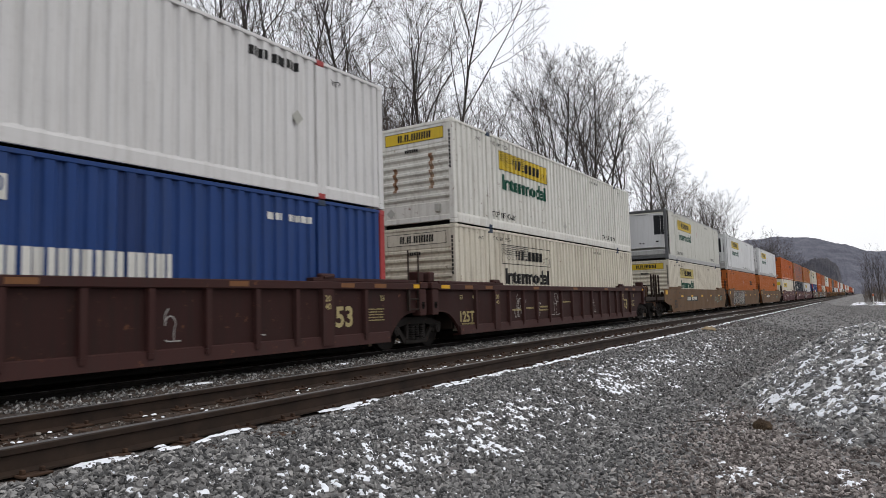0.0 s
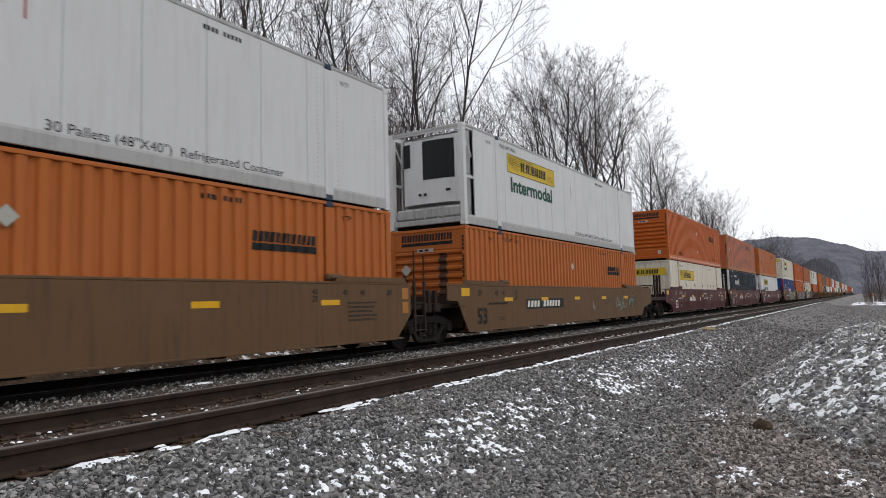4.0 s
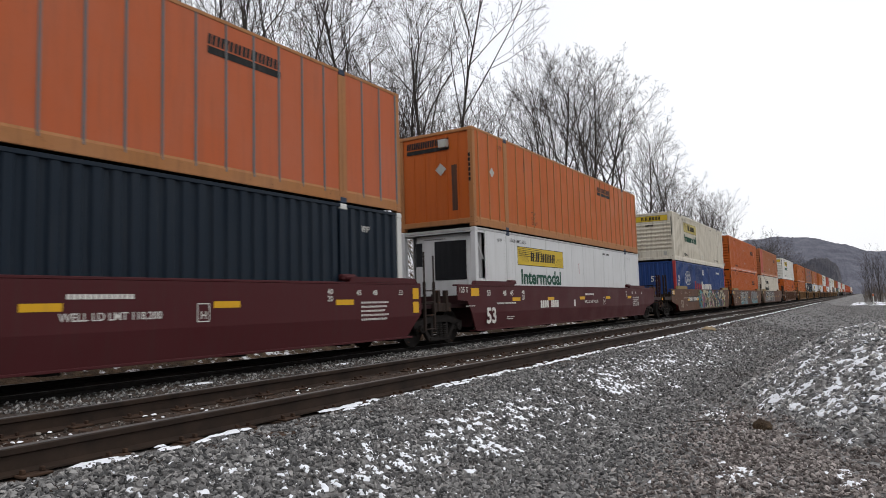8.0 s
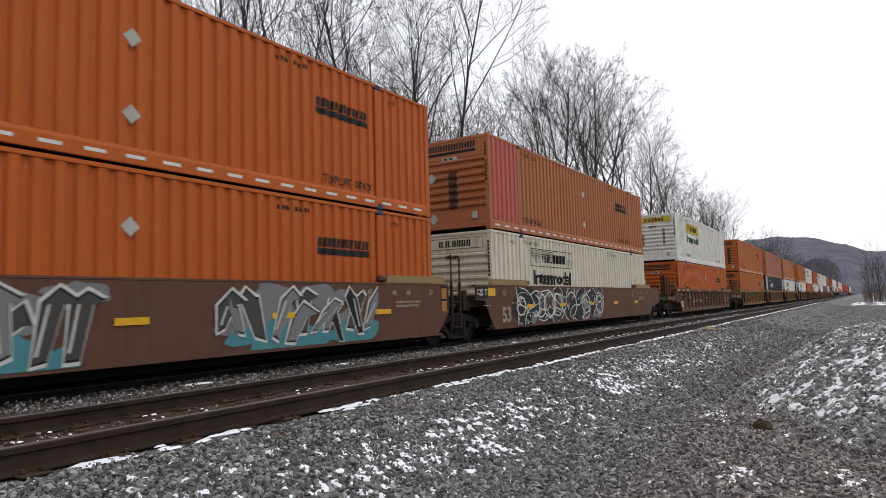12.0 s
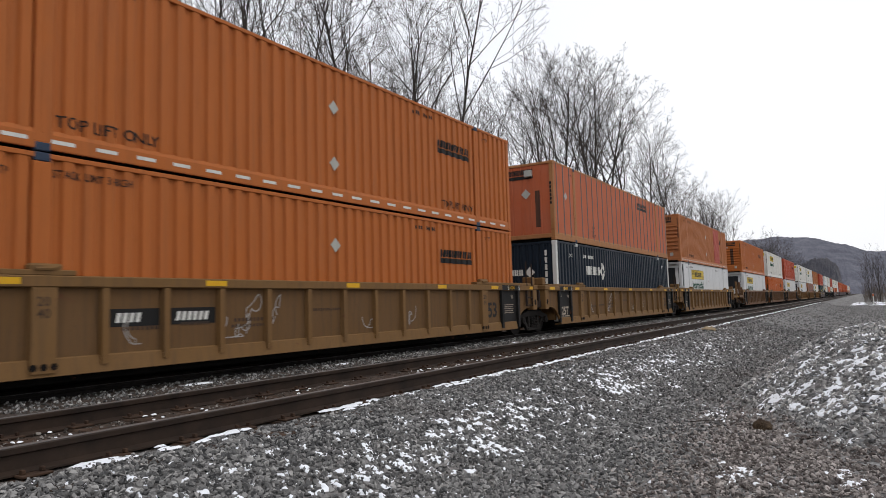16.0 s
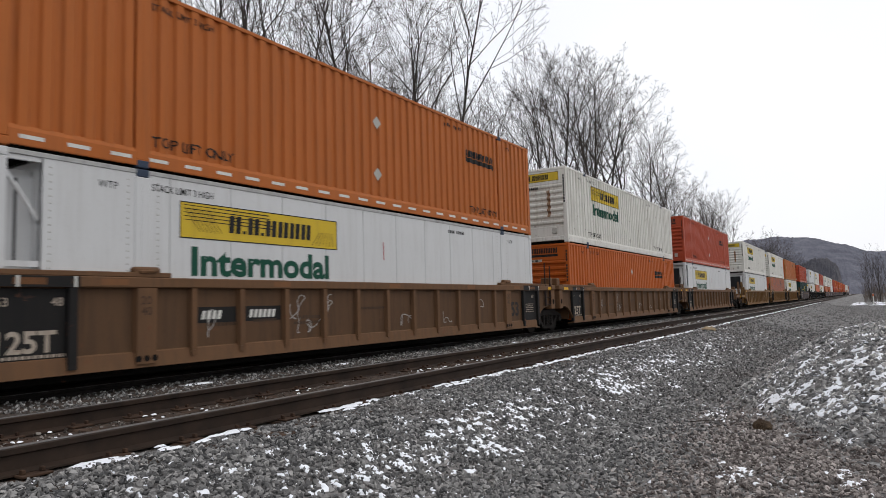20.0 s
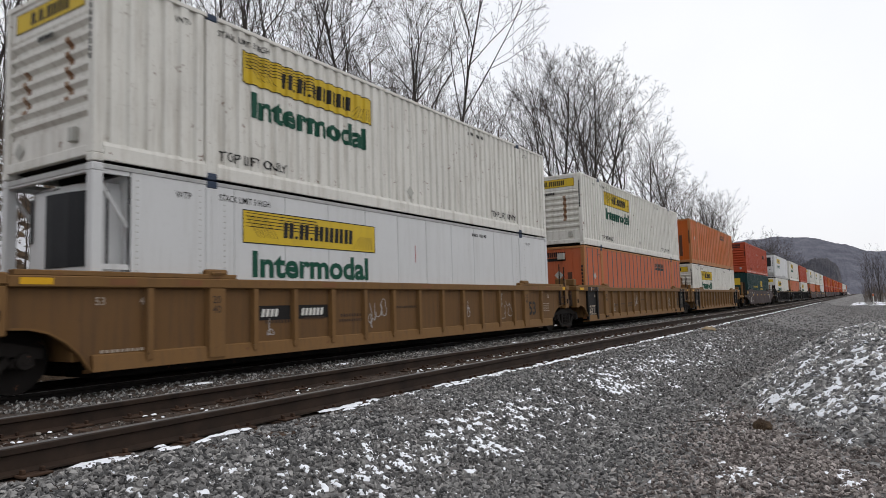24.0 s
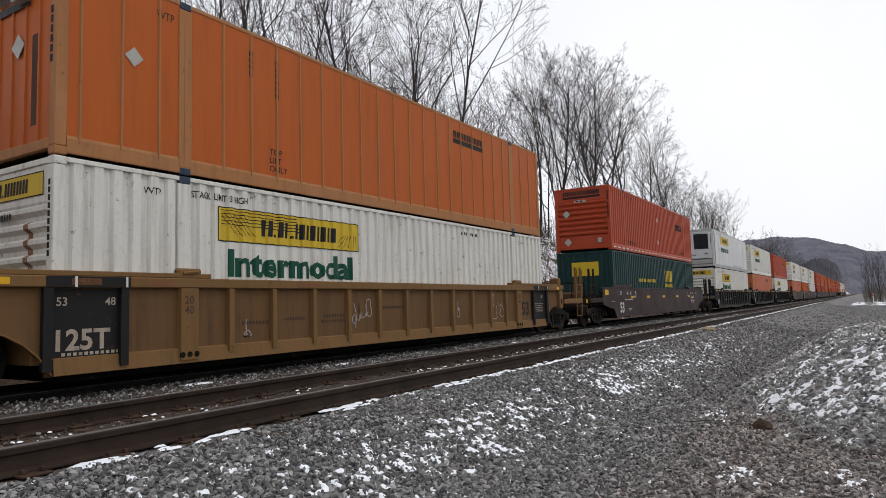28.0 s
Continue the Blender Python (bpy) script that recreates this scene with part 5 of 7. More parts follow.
def smooth_car(mat, lead, tail, keyed, words=(), truck_tail=False, dark_end=False):
    name = {"brown_car_paint": "brown", "maroon_car_paint": "maroon", "umber_car_paint": "rusty brown", "plum_brown_car_paint": "plum-brown"}[mat.name]
    car = thing("well_car", f"{name} smooth-side well car with grimy trucks", "rail car", "well cars of the train")
    coupled = [(-1.94, ZT - 0.05), (-1.94, 0.88), (-1.08, 0.72), (-0.56, 0.67), (-0.22, ZB)]
    front = coupled if lead else [(-1.30, ZT - 0.05), (-1.30, 1.16), (-0.78, 1.13), (-0.25, ZB)]
    back = coupled if tail else [(-0.52, ZT - 0.05), (-0.52, 0.86), (0.02, ZB)]
    pts = front + [(L - x, z) for x, z in reversed(back)]
    key = (mat.name, bool(lead), bool(tail))
    def sheet():
        # the lower half of the maroon sheets slopes inwards to the sill
        g = Geo()
        if mat is not MAROON:
            g.prism(pts, YS - 0.012, YS + 0.02)
        else:
            mid = 0.80
            def cut(line):
                for (ax, az), (bx, bz) in zip(line, line[1:]):
                    if az > mid >= bz:
                        return ax + (bx - ax) * (az - mid) / (az - bz)
            a, b = cut(front), L - cut(back)
            up = [p for p in front if p[1] > mid] + [(a, mid), (b, mid)] + [(L - x, z) for x, z in reversed(back) if z > mid]
            low = [(a, mid)] + [p for p in front if p[1] <= mid] + [(L - x, z) for x, z in reversed(back) if z <= mid] + [(b, mid)]
            g.prism(up, YS - 0.012, YS + 0.02).prism(low, YS - 0.012, YS + 0.02)
            n = 2 * len(up)
            g.v[n:] = [(x, y + 0.07 * (mid - z) / (mid - ZB), z) for x, y, z in g.v[n:]]
        return g.mesh("side_sheet", mat)
    def chord():
        g = Geo().box(pts[0][0], pts[-1][0], YS - 0.008, YS + 0.15, ZT - 0.048, ZT - 0.002, 0.008)
        return g.mesh("top_chord", mat)
    def ear():
        top = 0.17 if mat is UMBER else 0.11
        pts = [(-0.38, ZT), (2.12, ZT), (2.02, ZT + top), (-0.30, ZT + top)]
        return Geo().prism(pts, YS - 0.012, YS + 0.10).mesh("guide_rail", EARPAINT if mat is UMBER else mat)
    def sill():
        e = 0.062 if mat is MAROON else 0
        return Geo().box(-0.2, L + 0.2, YS - 0.016 + e, YS + 0.30, ZB - 0.03, ZB + 0.012, 0.006).mesh("bottom_angle", mat)
    turn = Matrix.Diagonal((1, -1, 1, 1))
    for a in (Matrix(), turn):
        part("side_sheet", cached(("ssheet", key), sheet), car, m=a)
        part("top_chord", cached(("schord", key), chord), car, m=a)
        part("bottom_angle", cached(("ssill", mat.name), sill), car, m=a)
        part("guide_rail", cached(("ear", mat.name), ear), car, m=a)
        part("guide_rail", cached(("ear", mat.name), ear), car, m=a @ Matrix.Translation((L - 1.74, 0, 0)))
    finish_car(car, mat, lead, tail, keyed, truck_tail, YS - 0.012)
    if dark_end:
        x0 = -1.90 if lead else -1.28
        part("end_plate", cached(("dend", x0), lambda: Geo().prism([(x0, 1.19), (x0 + 0.66, 1.19), (x0 + 0.66, ZT - 0.06), (x0, ZT - 0.06)], YS - 0.0165, YS - 0.0125).mesh("end_plate", SOOT)), car)
        if not tail:
            part("end_plate", cached(("dend2",), lambda: Geo().prism([(L + 0.14, 0.90), (L + 0.50, 0.90), (L + 0.50, ZT - 0.06), (L + 0.14, ZT - 0.06)], YS - 0.0165, YS - 0.0125).mesh("end_plate", SOOT)), car)
    if not tail:
        amber = REFLECT if mat is MAROON else paint("browned_amber_tape", (0.34, 0.14, 0.03), 0.45, (0.12, 0.07, 0.03), 0.4, 0.0, 0.05)
        square = cached(("tape4", amber.name), lambda: Geo().add(*pair(rect(0.24, 0.26))).mesh("reflector", amber))
        for z in (1.20, 0.88):
            part("reflector", square, car, m=Matrix.Translation((L + 0.17, YS - 0.0195, z)))
    tape = cached(("tape2",), lambda: Geo().add(*pair(rect(0.55, 0.11))).mesh("reflector", REFLECT))
    for x in (1.92, 4.6, 7.6, 10.6, L - 2.55):
        part("reflector", tape, car, m=Matrix.Translation((x, YS - 0.017 - 0.022 * (mat is UMBER), ZT - (0.70 if mat is UMBER else 0.48))))
    part("reflector", cached(("tape3",), lambda: Geo().add(*pair(rect(0.44, 0.22))).mesh("reflector", REFLECT)), car, m=Matrix.Translation((-1.68 if lead else -0.60, YS - 0.0195, ZT - 0.32)))
    car_words(car, words, YS - 0.012)
    return car


def finish_car(car, mat, lead, tail, keyed, truck_tail, y):
    """Floor beams, lift rests, end gear and trucks. lead and tail say whether that end is coupled."""
    def beams():
        comb = [(0.1, ZB + 0.004), (0.1, ZB - 0.015)]
        for x in (0.25, 2.08, 4.9, 8.077, L - 4.9, L - 2.08, L - 0.25):
            comb += [(x - 0.14, ZB - 0.015), (x - 0.14, ZB - 0.07), (x + 0.14, ZB - 0.07), (x + 0.14, ZB - 0.015)]
        comb += [(L - 0.1, ZB - 0.015), (L - 0.1, ZB + 0.004)]
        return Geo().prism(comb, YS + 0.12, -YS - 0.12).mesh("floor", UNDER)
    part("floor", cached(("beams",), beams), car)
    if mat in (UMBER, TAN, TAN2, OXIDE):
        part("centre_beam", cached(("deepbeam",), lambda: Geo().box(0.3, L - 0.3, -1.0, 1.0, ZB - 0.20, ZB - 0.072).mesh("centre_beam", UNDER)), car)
    def guide():
        return Geo().box(-0.20, 0.24, YS + 0.02, YS + 0.16, ZT + 0.03, ZT + 0.16, 0.03).tube((-0.12, YS + 0.018, ZT + 0.08), (0.15, YS + 0.018, ZT + 0.10), 0.03, n=6).mesh("container_guide", mat)
    for x in (2.08, L - 2.08):
        part("container_guide", cached(("guide", mat.name), guide), car, m=Matrix.Translation((x, 0, 0)))
    end_gear(car, mat, 0.0, -1, lead)
    end_gear(car, mat, L, 1, tail)
    truck_part(car, -TRUCK_X, keyed)
    if truck_tail:
        truck_part(car, L + TRUCK_X, keyed)


def stencils(mat, big="125T", far="53", bx=-0.08, far_mat=None, small=None):
    small = small or mat
    w = [(big, bx + 0.12, 0.58, 0.27, mat), ("53", bx + 0.12, 1.18, 0.11, mat), ("48", bx + 0.80, 1.18, 0.11, mat), (far, L - 1.78, 0.66, 0.40, far_mat or mat), (bars(11, 0.05, 0.05), bx + 0.2, 0.50, 0, mat), (bars(7, 0.05, 0.04), bx + 0.3, 0.44, 0, mat)]
    w += [("48", L - 0.92, 1.18, 0.11, mat), ("53", L - 0.30, 1.18, 0.11, mat)]
    for j in range(5):
        w.append((bars(12 - j % 2, 0.035, 0.03), L - 0.80, 0.98 - 0.06 * j, 0, mat))
    for x in (1.98, L - 2.18):
        w += [("20", x, 1.18, 0.12, small), ("40", x, 1.02, 0.12, small)]
    return w + [(bars(11, 0.055, 0.07), 5.25, 0.86, 0, small), (bars(12, 0.05, 0.06), 5.2, 0.76, 0, small), (bars(9, 0.05, 0.07), 3.2, 0.80, 0, small), (bars(8, 0.045, 0.06), 4.2, 0.84, 0, small), (bars(12, 0.045, 0.06), 7.2, 1.0, 0, small)]


def smooth_words(mat, big=True, rows=5):
    w = [("53", 0.24, 0.50, 0.42, mat), ("53", 0.30, 1.27, 0.15, mat), ("48", 1.30, 1.27, 0.15, mat), ("45", 1.78, 1.27, 0.15, mat), ("40", 2.60, 1.30, 0.13, mat), ("20", 2.60, 1.14, 0.13, mat), (bars(9, 0.035, 0.03), -0.9, 0.98, 0, mat), (bars(10, 0.035, 0.03), 1.5, 0.62, 0, mat), (bars(8, 0.035, 0.03), 1.5, 0.56, 0, mat), ("40", L - 2.8, 1.32, 0.11, mat), ("20", L - 2.8, 1.18, 0.11, mat), ("45", L - 1.9, 1.30, 0.11, mat), ("48", L - 1.35, 1.30, 0.11, mat), ("53", L - 0.4, 1.30, 0.11, mat), (bars(16, 0.05, 0.06), 0.9, 1.02, 0, mat)]
    for j in range(rows):
        w.append((bars(14 - j % 3, 0.045, 0.05), L - 1.75, 1.12 - 0.09 * j, 0, mat))
    if big:
        w += [("WELL LD LMT 118,200", 8.1, 0.96, 0.11, mat), ("H", 10.35, 0.93, 0.12, mat), (outline(0.24, 0.30, 0.016), 10.28, 0.88, 0, mat), (bars(9, 0.135, 0.24, skip=(4,)), 4.0, 0.86, 0, mat), (bars(1, 0.15, 0.24), 7.0, 0.86, 0, mat), (bars(13, 0.06, 0.07), 8.2, 1.26, 0, mat)]
    return w


# ---- the train: place of each load along the train, its boxes (upper, lower), car, coupled ends ----
UNITS = [
    (-3.98, "xpo", "pacer", "oxide", 1, 0),
    (15.3, "jbc", "jbb", "oxide", 0, 1),
    (38.55, "ra", "jbw", "brown", 1, 0),
    (57.88, "rb", "ot", "brown3", 0, 0),
    (77.5, "rb", "ot", "brown", 0, 1),
    (100.41, "oc", "jbr", "maroon", 1, 0),
    (119.95, "pl", "umax", "maroon", 0, 0),
    (139.65, "pl2", "rb", "maroon", 0, 1),
    (163.36, "jbw", "pacer", "umber1", 1, 0),
    (182.85, "oc", "oc", "umber2", 0, 0),
    (202.25, "op1", "jbb", "umber3", 0, 1),
    (225.7, "jbc", "oc", "brownrib", 1, 1),
    (249.07, "ot", "ot", "tany", 1, 0),
    (268.77, "pl", "umax", "tany", 0, 0),
    (288.2, "op2", "rb", "tany", 0, 1),
    (312.18, "ot", "rb", "tanb", 1, 0),
    (331.64, "jbc", "oc", "tanb", 0, 0),
    (350.95, "or", "rb", "tanb", 0, 1),
    (375.2, "jbc", "rb", "tan", 1, 0),
    (395.0, "jbc", "pl", "tan", 0, 0),
    (414.62, "pl2", "jbc", "tan", 0, 1),
    (438.44, "or", "csx", "plum", 1, 1),
    (462.44, "rb", "jbc", "soot", 1, 0),
    (481.89, "jbc", "pl", "soot", 0, 0),
    (501.34, "or", "jbc", "soot", 0, 1),
    (525.34, "jbc", "pl", "plum", 1, 0),
    (544.79, "jbc", "oc", "plum", 0, 0),
    (564.24, "jbc", "xpo", "plum", 0, 1),
    (588.24, "or", "or", "plum", 1, 0),
    (607.69, "oc", "or", "plum", 0, 0),
    (627.14, "or", "oc", "plum", 0, 1),
    (651.14, "oc", "or", "plum", 1, 0),
    (670.59, "or", "or", "plum", 0, 0),
    (690.04, "oc", "oc", "plum", 0, 1),
    (714.04, "or", "or", "soot", 1, 0),
    (733.49, "oc", "or", "soot", 0, 0),
    (752.94, "or", "oc", "soot", 0, 1),
    (776.94, "jbc", "jbc", "plum", 1, 0),
    (796.39, "jbc", "oc", "plum", 0, 0),
    (815.84, "xpo", "jbc", "plum", 0, 1),
    (839.84, "jbc", "or", "plum", 1, 0),
    (859.29, "oc", "jbc", "plum", 0, 1),
]
SPEED, STOP, RAIL_T, TRACK_T = 15.408, 26.6, 0.40, 10.495
WHEELS = []
MOVERS = []
SPRAY = {c: paint("spray_" + c, v, 0.45, (0.06, 0.05, 0.04), 0.2, 0.0, 0.04) for c, v in dict(white=(0.52, 0.52, 0.49), black=(0.012, 0.012, 0.014), navy=(0.02, 0.03, 0.10), teal=(0.06, 0.20, 0.23), violet=(0.22, 0.075, 0.11), olive=(0.19, 0.22, 0.08), cream=(0.42, 0.37, 0.25), steel=(0.16, 0.165, 0.17), ash=(0.055, 0.050, 0.048), umber=(0.070, 0.038, 0.026), teal2=(0.12, 0.26, 0.24)).items()}


def build_car(kind, lead, tail, keyed):
    tt = bool(tail)
    wl = WHITELET
    black = BLACK
    if kind == "oxide":
        return ribbed_car(OXIDE, lead, tail, keyed, None, stencils(cached("yl", lambda: paint("faded_yellow_stencil", (0.36, 0.29, 0.13), 0.6, (0.08, 0.05, 0.04), 0.4))), tt, 3)
    if kind == "brownrib":
        return ribbed_car(RUSTBROWN, lead, tail, keyed, None, stencils(wl), tt, 5)
    if kind in ("tan", "tany", "tanb"):
        bare = kind == "tan" and lead
        car = ribbed_car(TAN2 if kind == "tanb" else TAN, lead, tail, keyed, None if bare else SOOT, [w for w in stencils(cached("worn", lambda: paint("worn_stencil_white", (0.36, 0.30, 0.24), 0.6, (0.10, 0.06, 0.04), 0.6, 0.2)), far_mat=black, small=cached("faint", lambda: paint("faint_dark_stencil", (0.045, 0.027, 0.017), 0.6, (0.11, 0.06, 0.03), 0.6))) if not (bare and w[0] == "125T")], tt, {"tan": 9, "tany": 7, "tanb": 10}[kind])
        if lead and not tail:
            for x, w, n in ((3.02, 0.80, 4), (4.02, 0.84, 6)):
                part("number_panel", cached(("tnp", x), lambda x=x, w=w: Geo().box(x, x + w, YS + 0.094, YS + 0.0985, 0.86, 1.12).mesh("number_panel", SOOT)), car, "black painted number panel")
                part("marking", drape(lambda n=n: bars(n, 0.07, 0.14, gap=0.5, slant=0.03), ("tnb", n), wl, "marking", x + 0.08, 0.92, False, 0.004, YS + 0.093), car)
        return car
    if kind == "soot":
        return ribbed_car(SOOT, lead, tail, keyed, None, stencils(wl), tt)
    if kind == "maroon":
        return smooth_car(MAROON, lead, tail, keyed, smooth_words(wl) + ([] if lead else [("125 T", -1.22, 1.36, 0.14, wl)]), tt)
    if kind == "plum":
        return smooth_car(PLUM, lead, tail, keyed, smooth_words(wl, False), tt)
    if kind in ("brown", "brown3"):
        car = smooth_car(TANDARK, lead, tail, keyed, smooth_words(black, False), tt)
        if kind == "brown":
            tags(car, 15, YS - 0.0155, (9.6, 11.2))
            big_scrawl(car, YS - 0.0160, [(11.0, 1.0, 0.36, 3, SPRAY["black"], 41), (12.6, 0.85, 0.42, 4, SPRAY["teal2"], 42), (14.4, 1.0, 0.30, 3, SPRAY["teal2"], 43)])
            part("number_panel", cached(("npan",), lambda: Geo().box(3.4, 6.5, YS - 0.0138, YS - 0.0122, 0.84, 1.16).mesh("number_panel", black)), car)
            part("marking", drape(lambda: bars(11, 0.17, 0.20, gap=0.45, slant=0.04, skip=(4,)), "npb", wl, "marking", 3.5, 0.90, False, 0.006, YS - 0.012), car)
        else:
            graffiti(car, [(1.0, 7.2)], "bulging", [SPRAY["ash"]], [SPRAY["ash"], SPRAY["black"], SPRAY["umber"]], SPRAY["white"], 31, 0.03)
        return car
    car = smooth_car(UMBER, lead, tail, keyed, smooth_words(cached("dimw", lambda: paint("dim_stencil", (0.30, 0.25, 0.20), 0.6, (0.08, 0.05, 0.04), 0.4)), False, 2) + [("125 T", -1.84 if lead else -1.22, 1.28, 0.17, wl)], tt, True)
    if kind == "umber1":
        part("number_panel", cached(("npan2",), lambda: Geo().box(2.1, 5.3, YS - 0.0138, YS - 0.0122, 0.80, 1.14).mesh("number_panel", PLUM)), car)
        part("marking", drape(lambda: bars(11, 0.22, 0.20, skip=(4,)), "npb", WHITELET, "marking", 2.25, 0.87, False, 0.006, YS - 0.012), car)
        graffiti(car, [(5.2, 14.6)], "bulging", [SPRAY["olive"], SPRAY["olive"]], [SPRAY["cream"], SPRAY["teal"], SPRAY["navy"], SPRAY["violet"], SPRAY["cream"], SPRAY["black"]], SPRAY["black"], 11)
    elif kind == "umber2":
        graffiti(car, [(2.9, 7.4), (9.2, 13.6)], "jagged", [SPRAY["steel"], SPRAY["teal"]], [SPRAY["steel"], SPRAY["ash"], SPRAY["black"]], SPRAY["black"], 12)
    else:
        graffiti(car, [(1.0, 9.6)], "bulging", [SPRAY["black"]], [SPRAY["steel"], SPRAY["black"], SPRAY["ash"], SPRAY["black"]], SPRAY["white"], 13, 0.045)
    return car


FIRST_BOX, FIRST_CAR = {}, {}
SMALL = ("reflector", "marking", "rivet_rows", "corner_casting", "lift_casting", "tie_down_cup", "batten", "front_marking", "container_guide", "spring_nest", "arch_flange", "sign_ornament", "placard")


def far_copy(ob):
    """A copy for the far end of the train, without the small parts that are never near."""
    c = copy_thing(ob, Matrix())
    for o in [o for o in c.children_recursive if o.name.split(".")[0] in SMALL]:
        bpy.data.objects.remove(o)
    return c


for u, upper, lower, kind, lead, tail in UNITS:
    near = u < 460
    if near:
        car = build_car(kind, lead, tail, WHEELS)
        for k in range(len(WHEELS)):
            if len(WHEELS[k]) == 2:
                WHEELS[k] = (*WHEELS[k], u)
    else:
        if (kind, lead, tail) not in FIRST_CAR:
            FIRST_CAR[kind, lead, tail] = build_car(kind, lead, tail, None)
            car = FIRST_CAR[kind, lead, tail]
        else:
            car = far_copy(FIRST_CAR[kind, lead, tail])
    MOVERS.append((car, u, RAIL_T))
    for key, z in ((lower, 0.345), (upper, 0.345 + H + 0.02)):
        if key not in FIRST_BOX:
            FIRST_BOX[key] = TYPES[key]()
            box = FIRST_BOX[key]
        else:
            box = copy_thing(FIRST_BOX[key], Matrix()) if u < 455 else far_copy(FIRST_BOX[key])
        MOVERS.append((box, u, RAIL_T + z))

# ---- ground ----
NEAR_RAIL, NEAR_Y, GAUGE = 0.615, 5.345, 1.505
BED = NEAR_RAIL - 0.165


def smooth(a, b, v):
    t = np.clip((v - a) / (b - a), 0, 1)
    return t * t * (3 - 2 * t)


def wave(x, y, s, seed=0.0):
    """Cheap rolling unevenness."""
    return (np.sin(x * s + 1.3 * seed) * np.cos(y * s * 1.13 + seed) + 0.6 * np.sin(x * s * 2.3 - y * s * 1.7 + seed * 2) + 0.4 * np.sin(x * s * 4.1 + y * s * 3.7 + seed * 3)) / 2


def crest(x):
    return 6.7 + 0.35 * np.sin(x * 0.11) + 0.2 * np.sin(x * 0.37 + 1) - 3.2 * smooth(60, 160, x)


def height(x, y):
    """The ground: gravel road, ballast beds of the two tracks, and the cut bank."""
    x, y = np.asarray(x, float), np.asarray(y, float)
    h = 0.04 + 0.02 * wave(x, y, 0.9, 1) * (1 - smooth(20, 38, x))
    # the gravel heap beside the road: steep flanks, rounded top
    inside = 1 - np.sqrt(((x - 11.9) / 5.96) ** 2 + ((y + 1.456 + 0.12 * np.sin(x * 1.7)) / 3.17) ** 2)
    flank = 0.638 * 3.17 * np.clip(inside, 0, 1)
    h = h + np.minimum(flank, 0.80 + 0.22 * (flank - 0.80)) + 0.05 * wave(x, y, 3.1, 4) * np.clip(flank * 3, 0, 1)
    # shoulder and bed of the near track
    h = h + (BED - 0.045) * smooth(2.3, 4.1, y)
    # falling to the train's bed
    h = h - 0.15 * smooth(7.0, 8.3, y)
    # ditch, then the bank
    h = h - 0.37 * smooth(12.4, 13.3, y)
    rise = smooth(13.6, 21.5, y) * 0.55 + 0.45 * np.clip((y - 13.6) / 7.9, 0, 1)
    h = h + rise * crest(x) + smooth(14, 18, y) * 0.30 * wave(x, y, 0.55, 2) + smooth(14, 16, y) * 0.12 * wave(x, y, 1.7, 3)
    h = h + 0.02 * np.clip(y - 24, 0, 200)
    # wooded hillside rising behind the crest
    h = h + 0.29 * np.clip(y - 24, 0, 34) * smooth(2, 9, x) * (1 - smooth(34, 62, x))
    # the land to the far right drops a little
    return h - 0.25 * smooth(-4, -12, y)


LATTICE = np.random.RandomState(99).rand(256, 256)


def fbm(x, y, scale, octaves=3, seed=0):
    """Smooth lattice noise, 0 to 1."""
    total, amp, norm = 0.0, 1.0, 0.0
    for k in range(octaves):
        u, v = np.asarray(x, float) * scale + 17.3 * k + seed * 5.1, np.asarray(y, float) * scale + 9.7 * k + seed * 3.7
        i, j = np.floor(u).astype(int), np.floor(v).astype(int)
        a, b = u - i, v - j
        a, b = a * a * (3 - 2 * a), b * b * (3 - 2 * b)
        p = LATTICE[i % 256, j % 256] * (1 - a) + LATTICE[(i + 1) % 256, j % 256] * a
        q = LATTICE[i % 256, (j + 1) % 256] * (1 - a) + LATTICE[(i + 1) % 256, (j + 1) % 256] * a
        total, norm = total + amp * (p * (1 - b) + q * b), norm + amp
        amp, scale = amp * 0.55, scale * 2.1
    return total / norm


def snow_amount(x, y):
    """How much snow lies between the stones: over the shoulder's slope, on the heap, in a few hollows of the road."""
    band = np.exp(-((y - 3.2) / 0.75) ** 2) * (1 - 0.75 * smooth(13, 26, x))
    w = band * (0.52 + 0.20 * (1 - smooth(6, 9, x)) + 0.50 * smooth(0.36, 0.68, fbm(x, y, 0.9, 2, 3)))
    heap = smooth(0.10, 0.22, height(x, y)) * (1 - smooth(1.9, 2.3, y)) * smooth(6.5, 7.2, x)
    w = w + heap * (0.26 + 0.95 * smooth(0.40, 0.60, fbm(x * 0.8, y, 1.1, 2, 7)))
    for cx, cy, rx, ry, k in ((8.75, 1.60, 0.50, 0.16, 1.5), (5.80, 0.93, 0.26, 0.13, 1.7), (5.55, 0.99, 0.2, 0.08, 1.3), (5.93, 0.22, 0.30, 0.15, 2.0), (6.2, 1.15, 0.3, 0.1, 0.9), (8.9, 1.15, 0.5, 0.22, 1.0), (7.75, 0.85, 0.22, 0.2, 1.2)):
        w = w + k * np.exp(-((x - cx) / rx) ** 2 - ((y - cy) / ry) ** 2)
    return np.clip(w, 0, 2)


